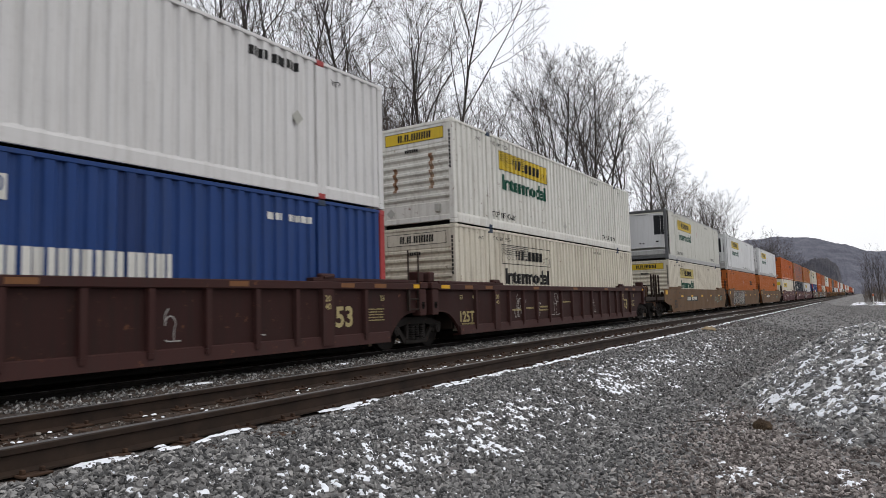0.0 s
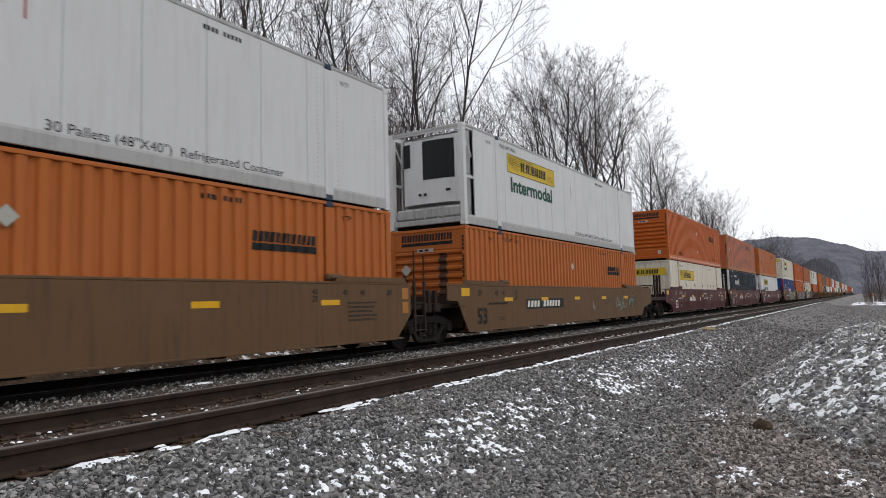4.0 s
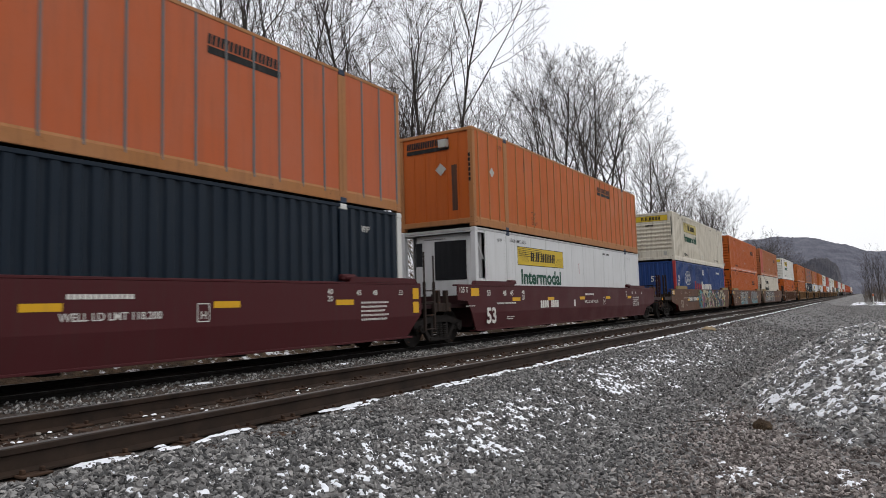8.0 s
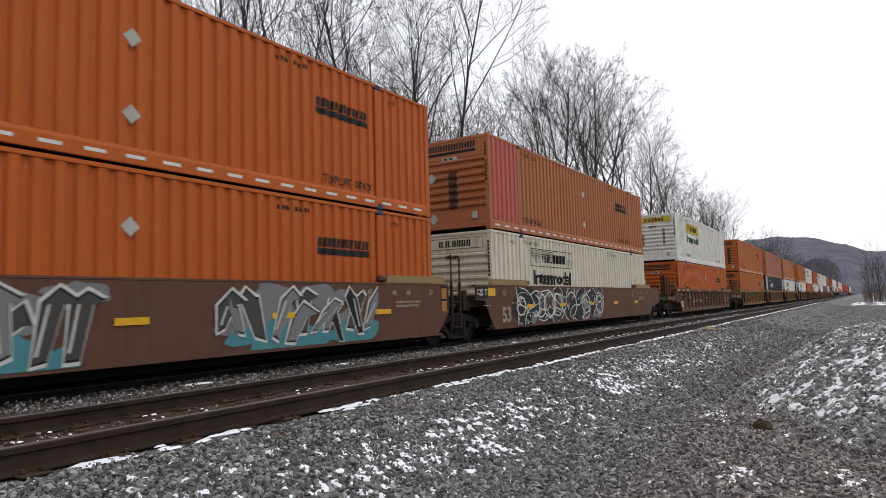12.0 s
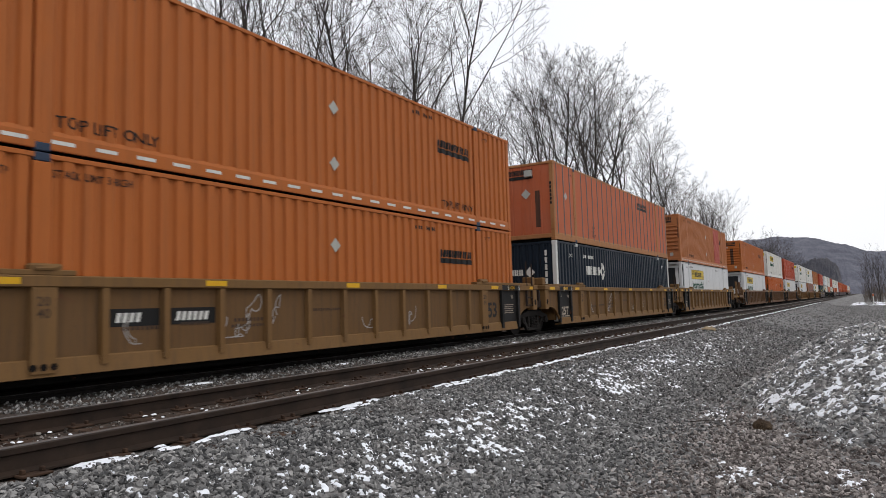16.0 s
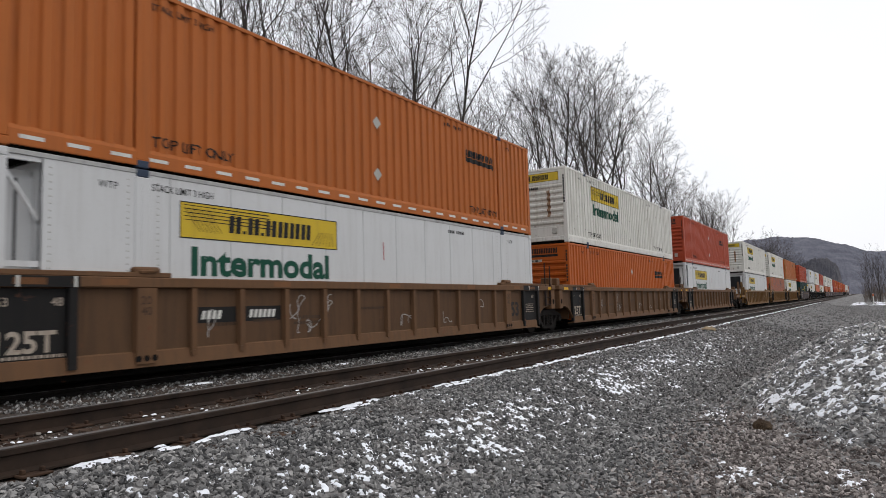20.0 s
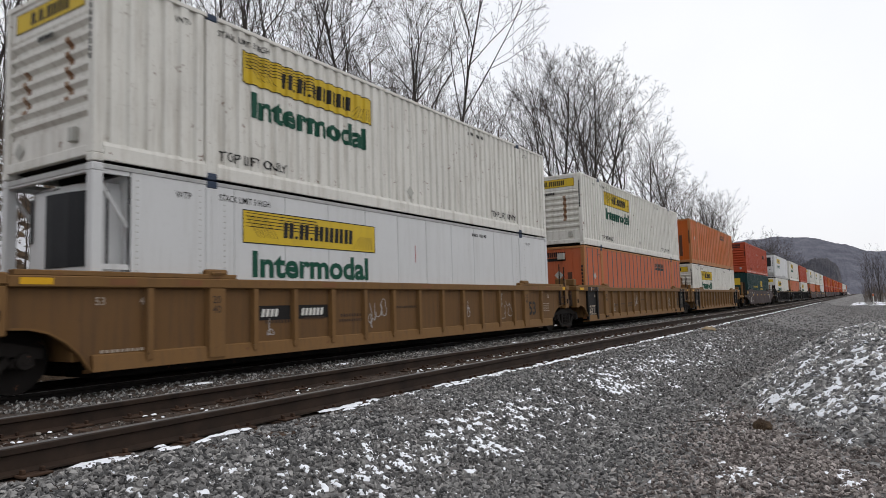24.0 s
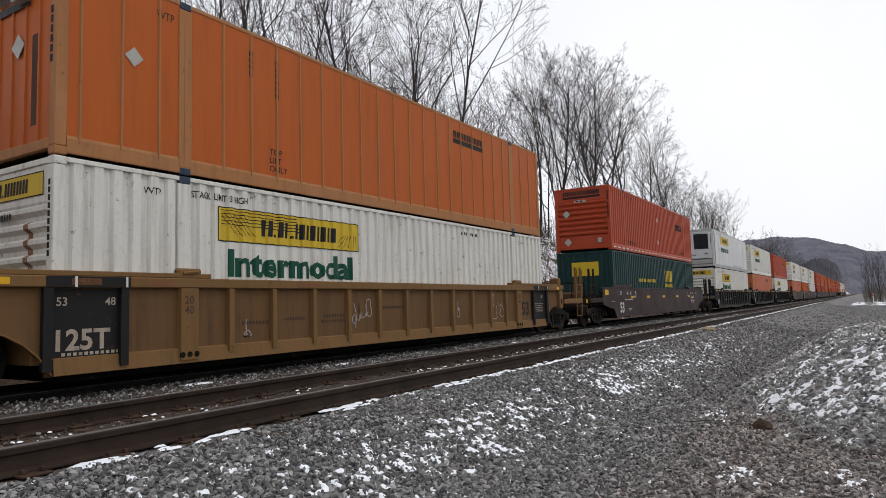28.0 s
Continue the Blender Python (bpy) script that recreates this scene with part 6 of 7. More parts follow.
def grid_mesh(name, xs, ys, mat, lift=0.0):
    X, Y = np.meshgrid(xs, ys, indexing="ij")
    Z = height(X, Y) + lift
    n, m = len(xs), len(ys)
    vs = np.stack([X, Y, Z], -1).reshape(-1, 3)
    i, j = np.meshgrid(np.arange(n - 1), np.arange(m - 1), indexing="ij")
    a = (i * m + j).ravel()
    fs = np.stack([a, a + m, a + m + 1, a + 1], -1)
    me = bpy.data.meshes.new(name)
    me.from_pydata(vs.tolist(), [], fs.tolist())
    me.polygons.foreach_set("use_smooth", [True] * len(me.polygons))
    me.materials.append(mat)
    return me


def ground_material():
    n = Nodes("gravel_snow_and_leaf_litter")
    v = n.vec(shift=False)
    sep = n.add("ShaderNodeSeparateXYZ")
    n.link(n.coord.outputs["Object"], sep.inputs["Vector"])
    y = sep.outputs["Y"]
    # crushed stone: cells of many greys
    vor = n.add("ShaderNodeTexVoronoi")
    vor.inputs["Scale"].default_value = 24.0
    n.link(v, vor.inputs["Vector"])
    grey = n.mix(n.ramp(vor.outputs["Color"], 0.1, 0.9), (0.055, 0.054, 0.054), (0.30, 0.296, 0.292))
    brown = n.mix(n.math("MULTIPLY", n.ramp(n.noise(v, 0.5, 5), 0.45, 0.7), 0.6), grey, (0.115, 0.095, 0.084))
    # leaf litter and earth on the bank
    litter = n.mix(n.ramp(n.noise(v, 6, 8, 0.7), 0.35, 0.65), (0.034, 0.024, 0.017), (0.125, 0.084, 0.052))
    # oil and rust dirt on the near bed; the train's bed as dark
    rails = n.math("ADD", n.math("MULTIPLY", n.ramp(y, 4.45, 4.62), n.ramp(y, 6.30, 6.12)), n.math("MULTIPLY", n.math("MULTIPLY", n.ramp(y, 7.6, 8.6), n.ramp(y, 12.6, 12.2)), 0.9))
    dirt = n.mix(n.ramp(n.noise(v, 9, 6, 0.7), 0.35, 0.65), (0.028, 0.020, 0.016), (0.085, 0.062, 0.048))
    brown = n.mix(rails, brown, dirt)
    bank = n.ramp(y, 12.6, 13.8)
    col = n.mix(bank, brown, litter)
    # broken snow on the bank
    deep = n.ramp(n.math("SUBTRACT", n.math("ADD", n.math("MULTIPLY", n.noise(v, 0.8, 6, 0.7), 0.42), n.math("MULTIPLY", n.noise(v, 4.0, 7, 0.7), 0.58)), n.math("MULTIPLY", n.ramp(y, 17.0, 14.0), 0.08)), 0.474, 0.515)
    deep = n.math("MULTIPLY", deep, n.ramp(y, 25.5, 23.0))
    snow = n.math("MULTIPLY", deep, bank)
    col = n.mix(snow, col, (0.78, 0.80, 0.84))
    bump = n.math("ADD", n.math("MULTIPLY", vor.outputs["Distance"], -1.0), n.noise(v, 40, 5))
    return n.finish(col, 0.9, bump, 0.7, 0.03)


GROUND = ground_material()
xs = np.concatenate([[-400, -200, -100, -60, -40, -25, -15, -8, -4], np.arange(0, 40, 0.2), np.arange(40, 130, 1.2), np.linspace(130, 600, 40), [700, 850, 1000, 1300, 1700, 2200, 3000]])
ys = np.concatenate([[-1500, -700, -300, -150, -80, -45, -25, -16, -11, -8], np.arange(-6, 14, 0.2), np.arange(14, 30, 0.45), [32, 36, 42, 50, 65, 85, 120, 180, 300, 600, 1500]])
ground = thing("ground", "gravel, ballast and snowy leaf-littered bank", "ground", kind="structure", data=grid_mesh("ground", xs, ys, GROUND))

# ---- tracks ----
RAILSIDE = rough_stuff("rusty_rail_side", (0.018, 0.0125, 0.010), (0.042, 0.027, 0.019), 2.5, 0.75, 0.3, 0.004, 40)
SHINE = paint("worn_rail_head", (0.10, 0.095, 0.092), 0.33, (0.06, 0.045, 0.035), 0.5, 0.05, 0.1)
# the train's shade is painted into this near-black colour of its rails
SHADEDRAIL = rough_stuff("greasy_black_rail_side", (0.006, 0.005, 0.0045), (0.013, 0.010, 0.009), 2.5, 0.8, 0.3, 0.004, 40)
TIEWOOD = rough_stuff("creosoted_tie_wood", (0.022, 0.015, 0.011), (0.075, 0.046, 0.031), 3.0, 0.9, 0.8, 0.012, 30, (0.105, 0.072, 0.052))
PLATE = rough_stuff("rusty_tie_plate", (0.030, 0.018, 0.013), (0.065, 0.038, 0.024), 8.0, 0.85, 0.4, 0.006, 60)


def rail_profile(z):
    """Half-inch-true T-rail: head, web and base, as (y, z) round the section."""
    return [(-0.070, z - 0.172), (0.070, z - 0.172), (0.070, z - 0.160), (0.012, z - 0.140), (0.009, z - 0.055), (0.035, z - 0.042), (0.037, z - 0.008), (0.030, z), (-0.030, z), (-0.037, z - 0.008), (-0.035, z - 0.042), (-0.009, z - 0.055), (-0.012, z - 0.140), (-0.070, z - 0.160)]


def build_track(y, z, tie_until, plate_until, label):
    track = thing("railway_track", label, "railway track", kind="structure")
    for s in (-1, 1):
        yr = y + s * GAUGE / 2
        zr = z + 0.02 * (s < 0) * (y < 8)
        g = Geo().prism([(yr + a, b) for a, b in rail_profile(zr)], -60, 1200, "x")
        part("rail", g.mesh("rail", RAILSIDE if y < 8 else SHADEDRAIL), track)
        part("rail_head", Geo().box(-60, 1200, yr - 0.031, yr + 0.031, zr - 0.004, zr + 0.0025).mesh("rail_head", SHINE), track, "worn bright running surface")
    rng = random.Random(int(y * 10))
    ties = []
    for k in range(4):
        g = Geo().box(-0.115 - 0.006 * k, 0.115 + 0.004 * k, -1.30, 1.30, -0.18, 0.0, 0.012)
        g.v = [(a + rng.uniform(-0.006, 0.006), b + rng.uniform(-0.02, 0.02), c + rng.uniform(-0.005, 0.003)) for a, b, c in g.v]
        ties.append(g.mesh("tie", TIEWOOD))
    pl = Geo().box(-0.095, 0.095, -0.17, 0.17, 0.0, 0.016, 0.004)
    for a, b in ((-0.06, -0.10), (0.06, -0.10), (-0.06, 0.10), (0.06, 0.10)):
        pl.box(a - 0.012, a + 0.012, b - 0.02, b + 0.02, 0.016, 0.045, 0.004)
    plate = pl.mesh("tie_plate", PLATE)
    x, k = -1.0, 0
    while x < tie_until:
        top = z - 0.158 - rng.uniform(0, 0.012) - 0.03 * (y > 8)
        part("tie", ties[k % 4], track, m=pose(x, y + rng.uniform(-0.05, 0.05), top, 0, rng.uniform(-0.6, 0.6), rng.uniform(-1.5, 1.5)))
        if x < plate_until:
            for s in (-1, 1):
                part("tie_plate", plate, track, m=Matrix.Translation((x, y + s * GAUGE / 2, z - 0.160)))
        x += 0.545 + rng.uniform(-0.04, 0.04)
        k += 1
    return track


build_track(NEAR_Y, NEAR_RAIL, 90, 26, "empty rusty railway track on wooden ties")
build_track(TRACK_T, RAIL_T, 60, 0, "railway track carrying the train on ballast")


# ---- loose stone ----
def stone_material(name, a, b, c):
    n = Nodes(name)
    g = n.add("ShaderNodeNewGeometry")
    v = n.vec(shift=False)
    col = n.mix(n.math("POWER", g.outputs["Random Per Island"], 1.8), a, b)
    col = n.mix(n.math("MULTIPLY", n.ramp(n.noise(v, 55, 4), 0.5, 0.75), 0.6), col, c)
    tint = n.ramp(n.noise(n.vec((1, 1, 1), False), 0.4, 3), 0.55, 0.75)
    col = n.mix(n.math("MULTIPLY", tint, 0.4), col, (0.14, 0.105, 0.085))
    return n.finish(col, 0.85, n.noise(v, 120, 3), 0.3, 0.004)


def stone_shapes(rng, count, corners=9):
    shapes = []
    for _ in range(count):
        bm = bmesh.new()
        for k in range(corners):
            d = Vector((rng.gauss(0, 1), rng.gauss(0, 1), rng.gauss(0, 1))).normalized()
            bm.verts.new((d.x * 0.59, d.y * 0.49, d.z * 0.41))
        r = bmesh.ops.convex_hull(bm, input=bm.verts[:])
        loose = [e for e in r["geom_interior"] if isinstance(e, bmesh.types.BMVert)]
        bmesh.ops.delete(bm, geom=loose, context="VERTS")
        bm.verts.index_update()
        shapes.append((np.array([p.co[:] for p in bm.verts]), np.array([[p.index for p in f.verts] for f in bm.faces])))
        bm.free()
    return shapes


def scatter(name, mat, P, S, label, seed, corners=9):
    """Many stones of a few shapes at places P with sizes S, in one mesh."""
    rs = np.random.RandomState(seed)
    shapes = stone_shapes(random.Random(seed), 14, corners)
    kind = rs.randint(0, len(shapes), len(P))
    V, F, base = [], [], 0
    for k, (sv, sf) in enumerate(shapes):
        idx = np.where(kind == k)[0]
        if not len(idx):
            continue
        q = rs.normal(size=(len(idx), 4))
        q[:, 1:3] *= 0.45
        q /= np.linalg.norm(q, axis=1)[:, None]
        w, x, y, z = q.T
        R = np.stack([1 - 2 * (y * y + z * z), 2 * (x * y - z * w), 2 * (x * z + y * w), 2 * (x * y + z * w), 1 - 2 * (x * x + z * z), 2 * (y * z - x * w), 2 * (x * z - y * w), 2 * (y * z + x * w), 1 - 2 * (x * x + y * y)], -1).reshape(-1, 3, 3)
        vs = np.einsum("nij,kj->nki", R, sv) * S[idx][:, None, None] + P[idx][:, None, :]
        V.append(vs.reshape(-1, 3))
        F.append((sf[None] + (base + np.arange(len(idx)) * len(sv))[:, None, None]).reshape(-1, 3))
        base += len(idx) * len(sv)
    V, F = np.concatenate(V), np.concatenate(F)
    me = bpy.data.meshes.new(name)
    me.vertices.add(len(V))
    me.vertices.foreach_set("co", V.astype(np.float32).ravel())
    me.loops.add(len(F) * 3)
    me.loops.foreach_set("vertex_index", F.astype(np.int32).ravel())
    me.polygons.add(len(F))
    me.polygons.foreach_set("loop_start", np.arange(0, len(F) * 3, 3, dtype=np.int32))
    me.update(calc_edges=True)
    me.validate()
    me.polygons.foreach_set("use_smooth", [False] * len(me.polygons))
    me.materials.append(mat)
    return thing(name, label, "gravel", kind="stuff", data=me)


STONE = stone_material("crushed_limestone", (0.070, 0.070, 0.071), (0.36, 0.352, 0.34), (0.14, 0.134, 0.127))
ROADSTONE = stone_material("dirty_road_stone", (0.075, 0.064, 0.060), (0.44, 0.40, 0.375), (0.16, 0.13, 0.117))
TRACKSTONE = stone_material("oily_track_stone", (0.045, 0.044, 0.043), (0.46, 0.45, 0.43), (0.12, 0.112, 0.105))
CRIBSTONE = stone_material("dirty_crib_stone", (0.030, 0.024, 0.020), (0.30, 0.275, 0.25), (0.075, 0.055, 0.043))
HEAPSTONE = stone_material("fresh_crushed_stone", (0.14, 0.141, 0.145), (0.60, 0.59, 0.565), (0.17, 0.165, 0.155))
rs = np.random.RandomState(5)


def lay(count, x0, x1, y0, y1, power, s0, s1, keep=None):
    """Stones over a stretch, thicker where the way passes near."""
    x = x0 + (x1 - x0) * rs.rand(count) ** power
    y = y0 + (y1 - y0) * rs.rand(count)
    if keep is not None:
        ok = keep(x, y) > rs.rand(count)
        x, y = x[ok], y[ok]
    s = s0 + (s1 - s0) * rs.rand(len(x)) ** 1.6
    return np.stack([x, y, height(x, y) + 0.06 * s], -1), s


def cover(count, x0, x1, y0, y1, dense, size, spread=0.45):
    """Stones laid as thick as dense(x, y) says, sized round size(x, y)."""
    x, y = x0 + (x1 - x0) * rs.rand(count), y0 + (y1 - y0) * rs.rand(count)
    ok = dense(x, y) > rs.rand(count)
    x, y = x[ok], y[ok]
    s = size(x, y) * (1 - spread + 2 * spread * rs.rand(len(x)) ** 1.7)
    return np.stack([x, y, height(x, y) + 0.17 * s], -1), s


def seen(x, y):
    return (y < 2.25 * x + 0.4) & (y > -0.06 * x - 0.25) & (np.hypot(x, y) > 3.2)


def on_heap(x, y):
    return smooth(0.07, 0.13, height(x, y)) * (1 - smooth(1.7, 2.0, y)) * smooth(6.6, 7.0, x)


def is_road(x, y):
    return (1 - smooth(1.0, 2.2, y + 0.5 * (fbm(x, y, 1.3, 2, 11) - 0.5))) * (1 - 0.75 * smooth(8.6, 11, x)) * (1 - on_heap(x, y))


def far(x, y):
    return np.hypot(x, y)


for name, mat, label, which, seed, size in (("ballast_shoulder", STONE, "loose grey ballast stones with snow between them", lambda x, y: (1 - is_road(x, y)) * (1 - on_heap(x, y)), 1, 0.037), ("road_gravel", ROADSTONE, "brown and grey stones pressed into the gravel road", is_road, 3, 0.033)):
    Pn, Sn = cover(55000, 1.2, 9.0, -0.8, 4.40, lambda x, y: which(x, y) * seen(x, y) * np.clip(6.5 / far(x, y), 0, 1) ** 1.2, lambda x, y: size + 0.0008 * far(x, y))
    scatter(name, mat, Pn, Sn, label, seed, 9)
    Pm, Sm = cover(68000, 9.0, 30, -2.0, 4.40, lambda x, y: which(x, y) * (y < 0.5 * x) * np.clip(12.5 / far(x, y), 0, 1) ** 1.8, lambda x, y: size + 0.0010 * far(x, y))
    scatter(name, mat, Pm, Sm, label + ", farther along", seed + 20, 6)
P2, S2 = cover(26000, 6.6, 15, -2.6, 1.9, lambda x, y: on_heap(x, y) * np.clip(10 / far(x, y), 0, 1) ** 2 * (y > -0.05 * x - 0.6), lambda x, y: 0.052 + 0 * x, 0.55)
scatter("gravel_heap", HEAPSTONE, P2, S2, "heap of coarse grey crushed stone dusted with snow", 2, 7)
P6, S6 = lay(9000, 27, 90, -2.0, 4.6, 1.5, 0.05, 0.11)
scatter("far_ballast", STONE, P6, S6, "ballast stones farther along the track", 6, 6)

def tie_gap(x, y):
    return np.where((np.abs(y - NEAR_Y) < 0.66), 0.75, 1.0)


P4, S4 = lay(9000, 2.0, 26, 4.66, 6.03, 1.6, 0.02, 0.045, tie_gap)
P4[:, 2] = BED - 0.008 + 0.010 * rs.randn(len(P4))
P5, S5 = cover(44000, 4.0, 40, 6.3, 9.9, lambda x, y: np.clip(11 / far(x, y), 0, 1) ** 1.2 * (0.2 + 0.8 * smooth(7.9, 8.4, y)) * (0.5 + 0.5 * smooth(6.5, 13, x)), lambda x, y: 0.038 + 0.0007 * far(x, y))
scatter("track_ballast", TRACKSTONE, P5, S5, "grey ballast stones between the two tracks", 4, 8)
scatter("crib_ballast", CRIBSTONE, P4, S4, "dirty brown stones between the ties", 9, 6)

# snow in the gaps between the stones, and lodged against the rail and on the tie ends
SNOW = Nodes("clean_thin_snow")
SNOW = SNOW.finish(SNOW.mix(SNOW.noise(SNOW.vec(), 4, 5), (0.74, 0.77, 0.82), (0.84, 0.86, 0.89)), 0.7, SNOW.noise(SNOW.vec(), 25, 5), 0.4, 0.02)


def snow_lens(g, x, y, z, rx, ry, h, rng, n=14):
    pts = []
    for k in range(n):
        a = 2 * math.pi * k / n
        r = 1 + rng.uniform(-0.5, 0.35)
        pts.append((x + rx * r * math.cos(a), y + ry * r * math.sin(a), z))
    mid = [(x + (p[0] - x) * 0.55, y + (p[1] - y) * 0.55, z + h) for p in pts]
    k0 = range(n)
    g.add(pts + mid, [(i, (i + 1) % n, n + (i + 1) % n, n + i) for i in k0] + [tuple(range(n, 2 * n))])


rng = random.Random(77)
g = Geo()
x = 1.6
while x < 90:
    if rng.random() < (0.68 if x < 7 else 0.97) and x > 2.4:
        for _ in range(3):
            snow_lens(g, x + rng.uniform(-0.12, 0.12), NEAR_Y - GAUGE / 2 - 0.10 - rng.uniform(0, 0.17), BED + 0.012, rng.uniform(0.04, 0.16), rng.uniform(0.02, 0.06), 0.012, rng, 11)
    if x < 40 and rng.random() < 0.55:
        for _ in range(9):
            snow_lens(g, x + rng.gauss(0, 0.09), NEAR_Y + rng.uniform(-0.55, 0.62), BED + 0.012, rng.uniform(0.008, 0.034), rng.uniform(0.008, 0.034), 0.010, rng, 7)
    x += rng.uniform(0.14, 0.30)
for _ in range(30):
    x, y = rng.uniform(3, 55), rng.uniform(7.2, 9.2)
    snow_lens(g, x, y, float(height(x, y)) + 0.004, rng.uniform(0.05, 0.3), rng.uniform(0.03, 0.10), 0.02, rng)
for _ in range(40):
    x, y = rng.uniform(85, 125), rng.uniform(-5, 1.2)
    snow_lens(g, x, y, float(height(x, y)) + 0.01, rng.uniform(1.0, 4.0), rng.uniform(0.2, 0.6), 0.03, rng)


def snow_sheet(g, x0, x1, y0, y1, step):
    xs_, ys_ = np.arange(x0, x1, step), np.arange(y0, y1, step)
    X, Y = np.meshgrid(xs_, ys_, indexing="ij")
    level = -0.036 + 0.026 * snow_amount(X, Y) + 0.045 * (fbm(X, Y, 7.0, 2, 21) - 0.5) + 0.115 * (fbm(X, Y, 20.0, 2, 33) - 0.5)
    Z = height(X, Y) + np.minimum(level, 0.018)
    m = len(ys_)
    wet = level > -0.006
    cells = wet[:-1, :-1] | wet[1:, :-1] | wet[:-1, 1:] | wet[1:, 1:]
    i, j = np.nonzero(cells)
    k = i * m + j
    quads = np.stack([k, k + m, k + m + 1, k + 1], -1)
    used, back = np.unique(quads, return_inverse=True)
    g.add(np.stack([X.ravel(), Y.ravel(), Z.ravel()], -1)[used].tolist(), back.reshape(-1, 4).tolist())


snow_sheet(g, 2.0, 7.0, 0.0, 4.4, 0.022)
snow_sheet(g, 7.0, 12.0, -1.2, 4.4, 0.027)
snow_sheet(g, 12.0, 26.0, -1.6, 4.4, 0.045)
thing("snow_patches", "thin broken patches of fresh snow", "snow", kind="stuff", data=g.mesh("snow_patches", SNOW, True))

# ---- trees ----
BARK = rough_stuff("grey_brown_bark", (0.024, 0.020, 0.018), (0.062, 0.053, 0.047), 3.0, 0.95, 0.7, 0.02, 22)
TWIG = rough_stuff("bare_twigs", (0.036, 0.029, 0.026), (0.080, 0.066, 0.058), 1.5, 0.95, 0.1, 0.01, 30)


BRUSHWOOD = rough_stuff("brown_brushwood", (0.048, 0.038, 0.032), (0.115, 0.092, 0.077), 0.6, 0.95, 0.1, 0.01, 30)


def grow(seed, tall, girth, spread, stems=1, clear=0.3, dense=(10, 8, 7, 5), droop=0.0):
    """A bare tree: trunk and limbs in one mesh, branchlets and fine twigs in another, each order thinner and shorter."""
    rng = random.Random(seed)
    wood, twig = Geo(), Geo()

    def stem(p, d, length, r, level):
        if level == 4:
            mid = p + d * length * 0.5
            twig.spike(p, mid + (d + Vector((rng.gauss(0, 0.2), rng.gauss(0, 0.2), rng.gauss(0.1, 0.2)))).normalized() * length * 0.5, max(0.0092, r))
            return
        steps = (8, 6, 3, 2)[level]
        wob = (0.06, 0.15, 0.20, 0.22)[level]
        rise = (0.02, 0.09, 0.10 - droop, 0.08 - droop)[level]
        end = (0.22, 0.25, 0.35, 0.6)[level]
        pts, rad = [p.copy()], [r]
        for k in range(steps):
            d = (d + Vector((rng.gauss(0, wob), rng.gauss(0, wob), rng.gauss(rise, wob * 0.5)))).normalized()
            p = p + d * length / steps
            pts.append(p.copy())
            rad.append(max(0.0105, r * (1 + (end - 1) * (k + 1) / steps)))
        for k in range(steps):
            (wood if level < 2 else twig).tube(pts[k], pts[k + 1], rad[k], rad[k + 1], n=(8, 5, 3, 3)[level], caps=False)
        count, t0 = dense[level], clear if level == 0 else 0.22
        for k in range(count):
            t = min(0.999, t0 + (1 - t0) * (k + rng.uniform(0.2, 1.0)) / count)
            i = int(t * steps)
            at = pts[i].lerp(pts[i + 1], t * steps - i)
            axis = (pts[i + 1] - pts[i]).normalized()
            side = axis.orthogonal().normalized()
            side.rotate(Matrix.Rotation(k * 2.4 + rng.uniform(-0.6, 0.6), 3, axis))
            lean = spread * rng.uniform(0.65, 1.25) * (0.9, 1.2, 1.35, 1.4)[level]
            nd = axis * math.cos(lean) + side * math.sin(lean)
            share = (0.60, 0.42, 0.40, 0.42)[level] * (1.12 - 0.62 * (t - t0) / (1 - t0)) * rng.uniform(0.75, 1.2)
            thick = rad[i] * (0.62, 0.55, 0.6, 0.7)[level] * rng.uniform(0.75, 1.1)
            stem(at, nd.normalized(), length * share, thick, level + 1)

    for k in range(stems):
        sway = 0.04 + 0.13 * (stems > 1)
        d = Vector((rng.gauss(0, sway), rng.gauss(0, sway), 1)).normalized()
        stem(Vector((rng.gauss(0, 0.3 * (stems > 1)), rng.gauss(0, 0.3 * (stems > 1)), -0.5)), d, tall * (1.0 if k == 0 else rng.uniform(0.75, 0.95)), girth * rng.uniform(0.8, 1.1), 0)
    top = np.quantile([p[2] for p in twig.v], 0.997)
    s = tall / top
    reach = np.quantile([math.hypot(p[0], p[1]) for p in twig.v], 0.97) * s
    w = s * min(1.0, 0.34 * tall / reach)
    for g in (wood, twig):
        g.v = [(a * w, b * w, c * s) for a, b, c in g.v]
    return wood.mesh("trunk", BARK), twig.mesh("crown", TWIG)


# full trees first, lighter ones for the depth of the wood after them
LIGHTER = (7, 6, 5, 4)
MODELS = [grow(11, 17, 0.21, 0.62, 1, 0.26), grow(12, 18, 0.18, 0.52, 1, 0.34), grow(13, 16, 0.13, 0.55, 2, 0.28, (7, 6, 6, 5)), grow(14, 18, 0.22, 0.66, 1, 0.24, (11, 8, 7, 5), 0.03),
          grow(15, 13, 0.08, 0.50, 3, 0.30, (4, 5, 4, 4)), grow(16, 16, 0.12, 0.50, 1, 0.36, LIGHTER), grow(17, 15, 0.10, 0.58, 1, 0.30, LIGHTER), grow(18, 17, 0.15, 0.52, 2, 0.38, (4, 6, 5, 4)),
          grow(19, 15, 0.13, 0.56, 1, 0.30, (7, 5, 4, 3)), grow(20, 14, 0.11, 0.60, 1, 0.26, (7, 5, 4, 3))]


